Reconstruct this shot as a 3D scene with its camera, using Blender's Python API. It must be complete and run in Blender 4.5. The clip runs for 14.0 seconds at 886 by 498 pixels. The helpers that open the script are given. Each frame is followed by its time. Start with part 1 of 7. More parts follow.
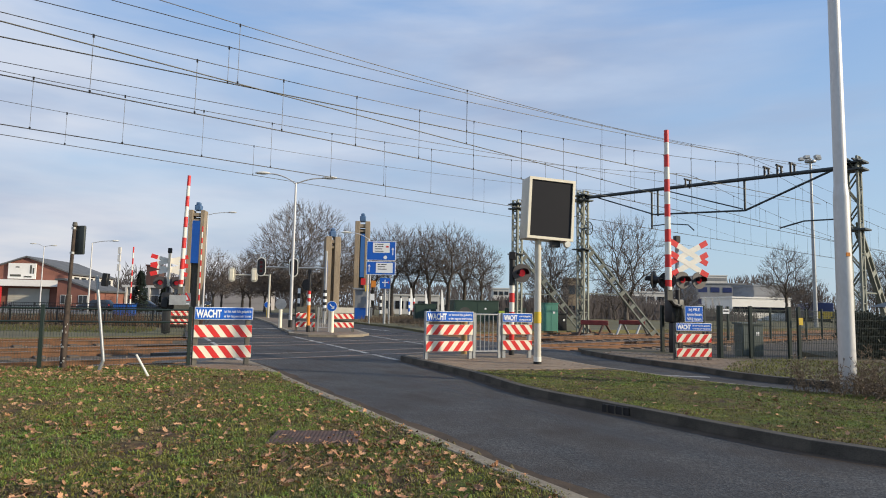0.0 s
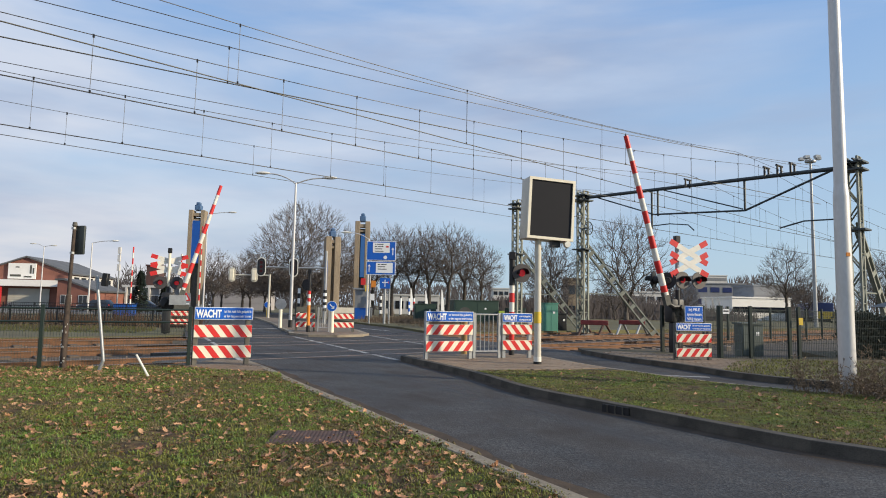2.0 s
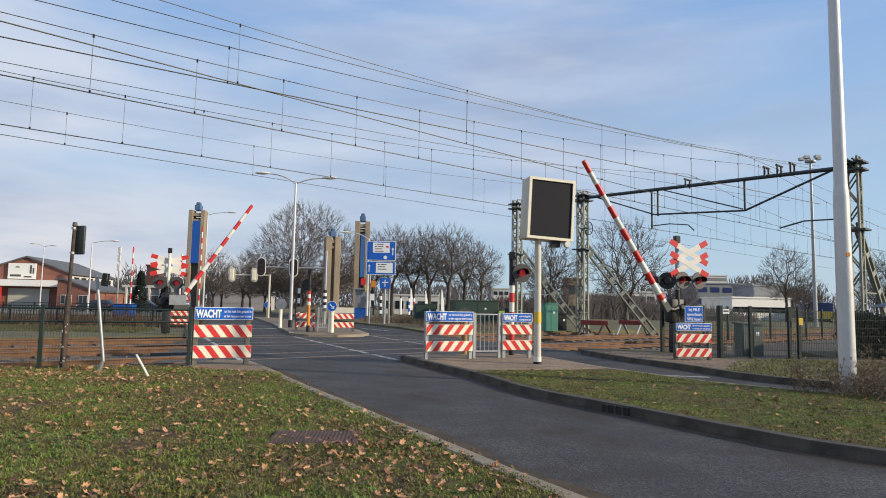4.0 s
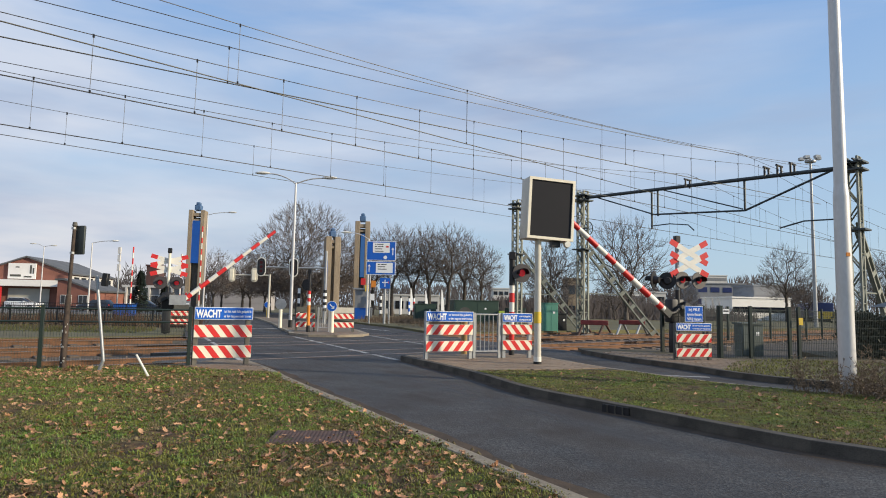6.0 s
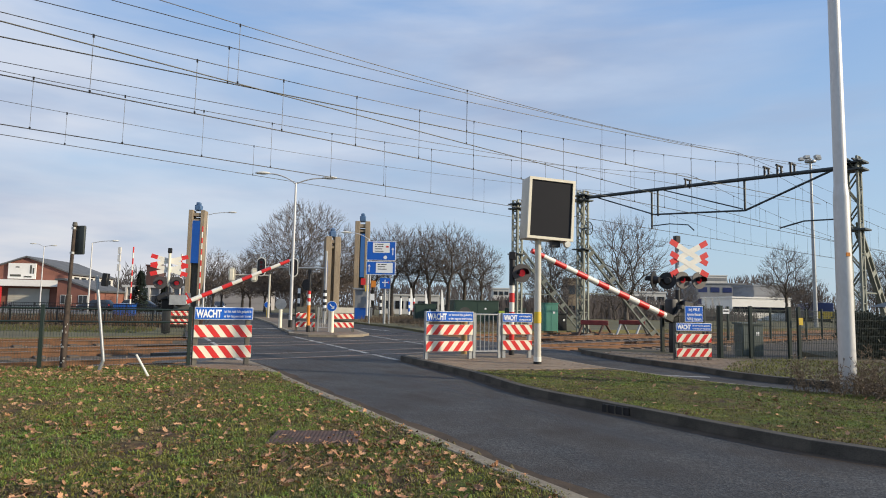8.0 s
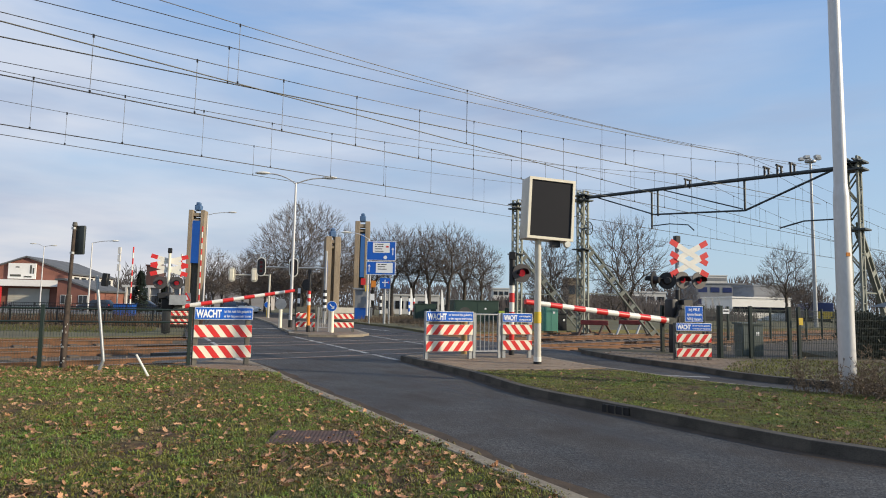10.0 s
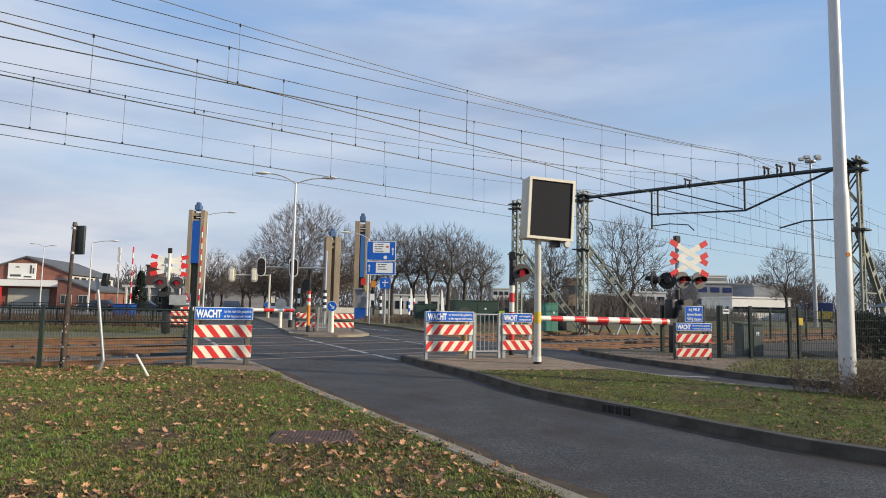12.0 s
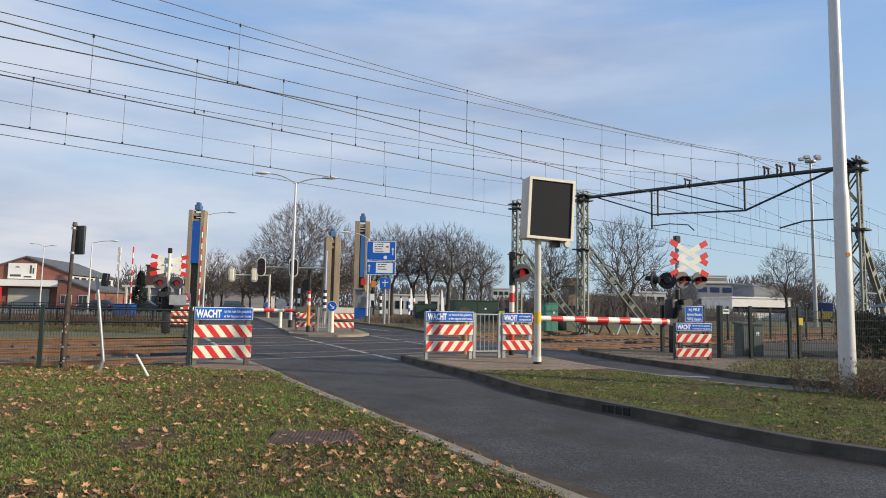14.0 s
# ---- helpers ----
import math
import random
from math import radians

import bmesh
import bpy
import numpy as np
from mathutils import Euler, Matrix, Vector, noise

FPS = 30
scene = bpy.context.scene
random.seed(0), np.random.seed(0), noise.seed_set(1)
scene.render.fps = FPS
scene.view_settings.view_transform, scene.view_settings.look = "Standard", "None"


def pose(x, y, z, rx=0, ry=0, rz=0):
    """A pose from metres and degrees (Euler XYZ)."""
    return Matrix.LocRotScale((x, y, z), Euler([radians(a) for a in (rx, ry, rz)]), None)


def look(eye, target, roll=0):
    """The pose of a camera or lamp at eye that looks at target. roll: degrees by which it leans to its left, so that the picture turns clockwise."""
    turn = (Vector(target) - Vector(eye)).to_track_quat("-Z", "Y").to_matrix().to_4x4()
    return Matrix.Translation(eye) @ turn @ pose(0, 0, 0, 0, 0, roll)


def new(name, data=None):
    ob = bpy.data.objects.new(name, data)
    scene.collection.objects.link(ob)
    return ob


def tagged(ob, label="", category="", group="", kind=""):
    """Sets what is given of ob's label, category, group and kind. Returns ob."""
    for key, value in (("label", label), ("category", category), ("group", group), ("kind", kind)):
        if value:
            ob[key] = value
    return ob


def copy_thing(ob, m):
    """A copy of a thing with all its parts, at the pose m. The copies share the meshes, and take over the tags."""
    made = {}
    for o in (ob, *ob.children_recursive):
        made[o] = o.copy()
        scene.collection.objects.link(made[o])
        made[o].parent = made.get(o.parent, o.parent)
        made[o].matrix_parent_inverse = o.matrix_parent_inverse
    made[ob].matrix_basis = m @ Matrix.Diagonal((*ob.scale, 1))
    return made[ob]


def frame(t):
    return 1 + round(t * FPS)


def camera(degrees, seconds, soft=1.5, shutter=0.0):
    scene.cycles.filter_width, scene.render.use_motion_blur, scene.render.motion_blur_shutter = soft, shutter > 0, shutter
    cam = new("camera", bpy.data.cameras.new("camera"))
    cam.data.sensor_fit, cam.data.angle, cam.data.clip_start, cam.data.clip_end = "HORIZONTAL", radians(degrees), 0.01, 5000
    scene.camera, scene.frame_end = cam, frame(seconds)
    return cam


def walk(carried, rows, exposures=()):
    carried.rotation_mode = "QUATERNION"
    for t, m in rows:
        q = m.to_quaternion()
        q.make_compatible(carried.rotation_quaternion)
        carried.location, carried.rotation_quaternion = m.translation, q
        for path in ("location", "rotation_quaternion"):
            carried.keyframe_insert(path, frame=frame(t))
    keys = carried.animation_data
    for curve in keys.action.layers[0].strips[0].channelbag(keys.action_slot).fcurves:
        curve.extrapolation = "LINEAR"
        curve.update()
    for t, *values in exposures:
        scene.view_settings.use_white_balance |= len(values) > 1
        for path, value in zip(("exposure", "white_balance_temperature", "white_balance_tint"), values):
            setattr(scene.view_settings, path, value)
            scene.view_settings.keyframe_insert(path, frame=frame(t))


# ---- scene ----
EYE, TILT, ROLL = (0, 0, 1.35), 5.21, 1.1
cam = camera(70, 14.0, soft=1.0)
STAND = look(EYE, (0, 100, 1.35 + 100 * math.tan(radians(TILT))), ROLL)
walk(cam, [(0.0, STAND), (14.0, STAND)])
scene.view_settings.exposure = 0.0

# ---- world and sun ----
SUN_TO = Vector((0.93, -0.27, 0.37)).normalized()


def build_world():
    w = bpy.data.worlds.new("sky")
    scene.world = w
    w.use_nodes = True
    nt = w.node_tree
    nt.nodes.clear()
    N, L = nt.nodes.new, nt.links.new
    sky = N("ShaderNodeTexSky")
    sky.sky_type, sky.sun_disc = "NISHITA", False
    sky.sun_elevation, sky.sun_rotation = math.asin(SUN_TO.z), math.atan2(SUN_TO.x, SUN_TO.y)
    sky.air_density, sky.dust_density, sky.ozone_density = 1.0, 1.5, 2.0
    co = N("ShaderNodeTexCoord")
    # cloud layers: flat streaks, stretched along the horizon
    mp = N("ShaderNodeMapping")
    mp.inputs["Scale"].default_value = (1.1, 1.3, 5.2)
    mp.inputs["Location"].default_value = (3.3, 0.4, 0.35)
    L(co.outputs["Generated"], mp.inputs["Vector"])
    n1 = N("ShaderNodeTexNoise")
    n1.inputs["Scale"].default_value, n1.inputs["Detail"].default_value = 1.5, 7
    n1.inputs["Roughness"].default_value, n1.inputs["Distortion"].default_value = 0.52, 0.35
    L(mp.outputs[0], n1.inputs["Vector"])
    sep = N("ShaderNodeSeparateXYZ")
    L(co.outputs["Generated"], sep.inputs[0])
    # more cloud towards one side and low down
    side = N("ShaderNodeMapRange")
    side.inputs[1].default_value, side.inputs[2].default_value = -0.62, 0.50
    side.inputs[3].default_value, side.inputs[4].default_value = 0.19, -0.17
    L(sep.outputs["X"], side.inputs[0])
    add = N("ShaderNodeMath")
    L(n1.outputs["Fac"], add.inputs[0])
    L(side.outputs[0], add.inputs[1])
    ramp = N("ShaderNodeValToRGB")
    ramp.color_ramp.elements[0].position, ramp.color_ramp.elements[1].position = 0.40, 0.72
    ramp.color_ramp.elements[0].color, ramp.color_ramp.elements[1].color = (0, 0, 0, 1), (0.9, 0.9, 0.9, 1)
    L(add.outputs[0], ramp.inputs[0])
    # cloud brightness: pale near the horizon, greyer lilac higher up
    mp2 = N("ShaderNodeMapping")
    mp2.inputs["Scale"].default_value, mp2.inputs["Location"].default_value = (1.6, 1.6, 7.5), (0.7, 1.3, 0.2)
    L(co.outputs["Generated"], mp2.inputs["Vector"])
    n2 = N("ShaderNodeTexNoise")
    n2.inputs["Scale"].default_value, n2.inputs["Detail"].default_value = 1.7, 5
    L(mp2.outputs[0], n2.inputs["Vector"])
    tone = N("ShaderNodeValToRGB")
    tone.color_ramp.elements[0].position, tone.color_ramp.elements[1].position = 0.36, 0.66
    tone.color_ramp.elements[0].color = (3.7, 4.3, 5.75, 1)
    tone.color_ramp.elements[1].color = (6.2, 6.7, 7.75, 1)
    L(n2.outputs["Fac"], tone.inputs[0])
    # clear-sky colour by height
    hgt = N("ShaderNodeValToRGB")
    hgt.color_ramp.elements[0].position, hgt.color_ramp.elements[1].position = 0.0, 0.42
    hgt.color_ramp.elements[0].color, hgt.color_ramp.elements[1].color = (5.25, 7.0, 8.4, 1), (2.95, 4.95, 8.5, 1)
    L(sep.outputs["Z"], hgt.inputs[0])
    base = N("ShaderNodeMix")
    base.data_type = "RGBA"
    base.inputs[0].default_value = 0.7
    L(sky.outputs[0], base.inputs[6])
    L(hgt.outputs[0], base.inputs[7])
    mix = N("ShaderNodeMix")
    mix.data_type = "RGBA"
    L(ramp.outputs[0], mix.inputs[0])
    L(base.outputs[2], mix.inputs[6])
    L(tone.outputs[0], mix.inputs[7])
    # a pale warm bank of cloud low over the horizon
    low = N("ShaderNodeValToRGB")
    low.color_ramp.elements[0].position, low.color_ramp.elements[1].position = 0.02, 0.19
    low.color_ramp.elements[0].color, low.color_ramp.elements[1].color = (1, 1, 1, 1), (0, 0, 0, 1)
    L(sep.outputs["Z"], low.inputs[0])
    west = N("ShaderNodeMapRange")
    west.inputs[1].default_value, west.inputs[2].default_value = -0.12, -0.52
    L(sep.outputs["X"], west.inputs[0])
    puff = N("ShaderNodeMapRange")
    puff.inputs[1].default_value, puff.inputs[2].default_value = 0.38, 0.60
    L(n2.outputs["Fac"], puff.inputs[0])
    bank = N("ShaderNodeMath")
    bank.operation = "MULTIPLY"
    L(low.outputs[0], bank.inputs[0])
    L(west.outputs[0], bank.inputs[1])
    bank2 = N("ShaderNodeMath")
    bank2.operation = "MULTIPLY"
    L(bank.outputs[0], bank2.inputs[0])
    L(puff.outputs[0], bank2.inputs[1])
    warm = N("ShaderNodeMix")
    warm.data_type = "RGBA"
    L(bank2.outputs[0], warm.inputs[0])
    L(mix.outputs[2], warm.inputs[6])
    warm.inputs[7].default_value = (7.5, 7.25, 7.2, 1)
    bg = N("ShaderNodeBackground")
    bg.inputs["Strength"].default_value = 0.108
    L(warm.outputs[2], bg.inputs["Color"])
    out = N("ShaderNodeOutputWorld")
    L(bg.outputs[0], out.inputs[0])


build_world()
sun = new("sun", bpy.data.lights.new("sun", "SUN"))
sun.data.energy, sun.data.angle, sun.data.color = 4.9, radians(1.2), (1.0, 0.86, 0.65)
sun.matrix_world = look(tuple(SUN_TO * 60), (0, 0, 0))

# ---- materials ----


def mat(name, col, col2=None, rough=0.6, metal=0.0, scale=6.0, fine=60.0, bump=0.0, amount=0.6, spec=0.5,
        emit=None, stretch=(1, 1, 1), random=0.0, island=0.0, world=False):
    """A surface of two mixed colours: broad stains and fine grain, with a little relief."""
    m = bpy.data.materials.new(name)
    m.use_nodes = True
    nt = m.node_tree
    N, L = nt.nodes.new, nt.links.new
    bs = nt.nodes["Principled BSDF"]
    bs.inputs["Roughness"].default_value, bs.inputs["Metallic"].default_value = rough, metal
    bs.inputs["Specular IOR Level"].default_value = spec
    col2 = col2 or tuple(c * 0.78 for c in col)
    if world:
        src = N("ShaderNodeNewGeometry").outputs["Position"]
    else:
        src = N("ShaderNodeTexCoord").outputs["Object"]
    mp = N("ShaderNodeMapping")
    mp.inputs["Scale"].default_value = stretch
    L(src, mp.inputs["Vector"])
    a, b = N("ShaderNodeTexNoise"), N("ShaderNodeTexNoise")
    a.inputs["Scale"].default_value, a.inputs["Detail"].default_value, a.inputs["Roughness"].default_value = scale, 6, 0.6
    b.inputs["Scale"].default_value, b.inputs["Detail"].default_value = fine, 4
    L(mp.outputs[0], a.inputs["Vector"])
    L(mp.outputs[0], b.inputs["Vector"])
    ad = N("ShaderNodeMath")
    ad.operation = "MULTIPLY_ADD"
    L(b.outputs["Fac"], ad.inputs[0])
    ad.inputs[1].default_value = 0.5
    L(a.outputs["Fac"], ad.inputs[2])
    rng = N("ShaderNodeMapRange")
    rng.inputs[1].default_value, rng.inputs[2].default_value = 0.5, 1.0
    rng.inputs[3].default_value, rng.inputs[4].default_value = 0.5 - amount / 2 * 1.0, 0.5 + amount / 2 * 1.0
    L(ad.outputs[0], rng.inputs[0])
    fac = rng.outputs[0]
    for kind, k in (("ShaderNodeObjectInfo", random), ("ShaderNodeNewGeometry", island)):
        if k:
            inf = N(kind)
            ma = N("ShaderNodeMath")
            ma.operation = "MULTIPLY_ADD"
            L(inf.outputs["Random" if kind == "ShaderNodeObjectInfo" else "Random Per Island"], ma.inputs[0])
            ma.inputs[1].default_value = k
            L(fac, ma.inputs[2])
            mb = N("ShaderNodeMath")
            mb.operation = "SUBTRACT"
            mb.use_clamp = True
            L(ma.outputs[0], mb.inputs[0])
            mb.inputs[1].default_value = k / 2
            fac = mb.outputs[0]
    mx = N("ShaderNodeMix")
    mx.data_type = "RGBA"
    L(fac, mx.inputs[0])
    mx.inputs[6].default_value, mx.inputs[7].default_value = (*col2, 1), (*col, 1)
    L(mx.outputs[2], bs.inputs["Base Color"])
    if bump:
        bp = N("ShaderNodeBump")
        bp.inputs["Strength"].default_value, bp.inputs["Distance"].default_value = min(1, bump), 0.01
        L(ad.outputs[0], bp.inputs["Height"])
        L(bp.outputs[0], bs.inputs["Normal"])
    if emit:
        bs.inputs["Emission Color"].default_value, bs.inputs["Emission Strength"].default_value = (*emit[:3], 1), emit[3]
    return m


def road_mat(name):
    """Asphalt: pale and dark chippings, long worn lanes and damp dark patches."""
    m = bpy.data.materials.new(name)
    m.use_nodes = True
    nt = m.node_tree
    N, L = nt.nodes.new, nt.links.new
    bs = nt.nodes["Principled BSDF"]
    pos = N("ShaderNodeNewGeometry").outputs["Position"]

    def noise_at(scale, detail, stretch=(1, 1, 1), turn=0.0):
        mp = N("ShaderNodeMapping")
        mp.vector_type = "TEXTURE"
        mp.inputs["Scale"].default_value, mp.inputs["Rotation"].default_value = stretch, (0, 0, radians(turn))
        L(pos, mp.inputs["Vector"])
        n = N("ShaderNodeTexNoise")
        n.inputs["Scale"].default_value, n.inputs["Detail"].default_value, n.inputs["Roughness"].default_value = scale, detail, 0.65
        L(mp.outputs[0], n.inputs["Vector"])
        return n.outputs["Fac"]

    def mixed(fac, lo, hi, a, b):
        r = N("ShaderNodeMapRange")
        r.inputs[1].default_value, r.inputs[2].default_value = lo, hi
        L(fac, r.inputs[0])
        x = N("ShaderNodeMix")
        x.data_type = "RGBA"
        L(r.outputs[0], x.inputs[0])
        for k, v in ((6, a), (7, b)):
            if isinstance(v, tuple):
                x.inputs[k].default_value = (*v, 1)
            else:
                L(v, x.inputs[k])
        return x.outputs[2]

    chips = N("ShaderNodeTexVoronoi")
    chips.inputs["Scale"].default_value = 62
    L(pos, chips.inputs["Vector"])
    bright = N("ShaderNodeSeparateColor")
    L(chips.outputs["Color"], bright.inputs[0])
    grain = mixed(bright.outputs[0], 0.2, 1.0, (0.016, 0.0155, 0.015), (0.150, 0.143, 0.135))
    lanes = noise_at(1.5, 4, (1.0, 11.0, 1), 28)
    worn = mixed(lanes, 0.38, 0.66, (0.018, 0.0175, 0.017), (0.092, 0.091, 0.090))
    both = N("ShaderNodeMix")
    both.data_type = "RGBA"
    both.inputs[0].default_value = 0.45
    L(grain, both.inputs[6])
    L(worn, both.inputs[7])
    stains = noise_at(0.9, 6)
    out = mixed(stains, 0.36, 0.62, (0.044, 0.037, 0.032), both.outputs[2])
    L(out, bs.inputs["Base Color"])
    damp = N("ShaderNodeMapRange")
    damp.inputs[1].default_value, damp.inputs[2].default_value = 0.35, 0.65
    damp.inputs[3].default_value, damp.inputs[4].default_value = 0.60, 0.84
    L(lanes, damp.inputs[0])
    L(damp.outputs[0], bs.inputs["Roughness"])
    bs.inputs["Specular IOR Level"].default_value = 0.26
    bp = N("ShaderNodeBump")
    bp.inputs["Strength"].default_value, bp.inputs["Distance"].default_value = 0.7, 0.006
    L(chips.outputs["Distance"], bp.inputs["Height"])
    L(bp.outputs[0], bs.inputs["Normal"])
    return m


def turf_mat(name):
    """Worn winter turf: dark earth, dead straw and patches of moss."""
    m = bpy.data.materials.new(name)
    m.use_nodes = True
    nt = m.node_tree
    N, L = nt.nodes.new, nt.links.new
    bs = nt.nodes["Principled BSDF"]
    pos = N("ShaderNodeNewGeometry").outputs["Position"]
    last = None
    for scale, detail, lo, hi, col in ((7.0, 8, 0.40, 0.60, (0.165, 0.108, 0.052)), (1.7, 9, 0.44, 0.60, (0.085, 0.115, 0.022)), (26.0, 5, 0.52, 0.66, (0.050, 0.034, 0.020))):
        n = N("ShaderNodeTexNoise")
        n.inputs["Scale"].default_value, n.inputs["Detail"].default_value, n.inputs["Roughness"].default_value = scale, detail, 0.68
        L(pos, n.inputs["Vector"])
        r = N("ShaderNodeMapRange")
        r.inputs[1].default_value, r.inputs[2].default_value = lo, hi
        L(n.outputs["Fac"], r.inputs[0])
        x = N("ShaderNodeMix")
        x.data_type = "RGBA"
        L(r.outputs[0], x.inputs[0])
        if last:
            L(last, x.inputs[6])
        else:
            x.inputs[6].default_value = (0.055, 0.040, 0.026, 1)
        x.inputs[7].default_value = (*col, 1)
        last = x.outputs[2]
    L(last, bs.inputs["Base Color"])
    bs.inputs["Roughness"].default_value, bs.inputs["Specular IOR Level"].default_value = 0.95, 0.2
    bp = N("ShaderNodeBump")
    bp.inputs["Strength"].default_value, bp.inputs["Distance"].default_value = 1.0, 0.02
    L(n.outputs["Fac"], bp.inputs["Height"])
    L(bp.outputs[0], bs.inputs["Normal"])
    return m


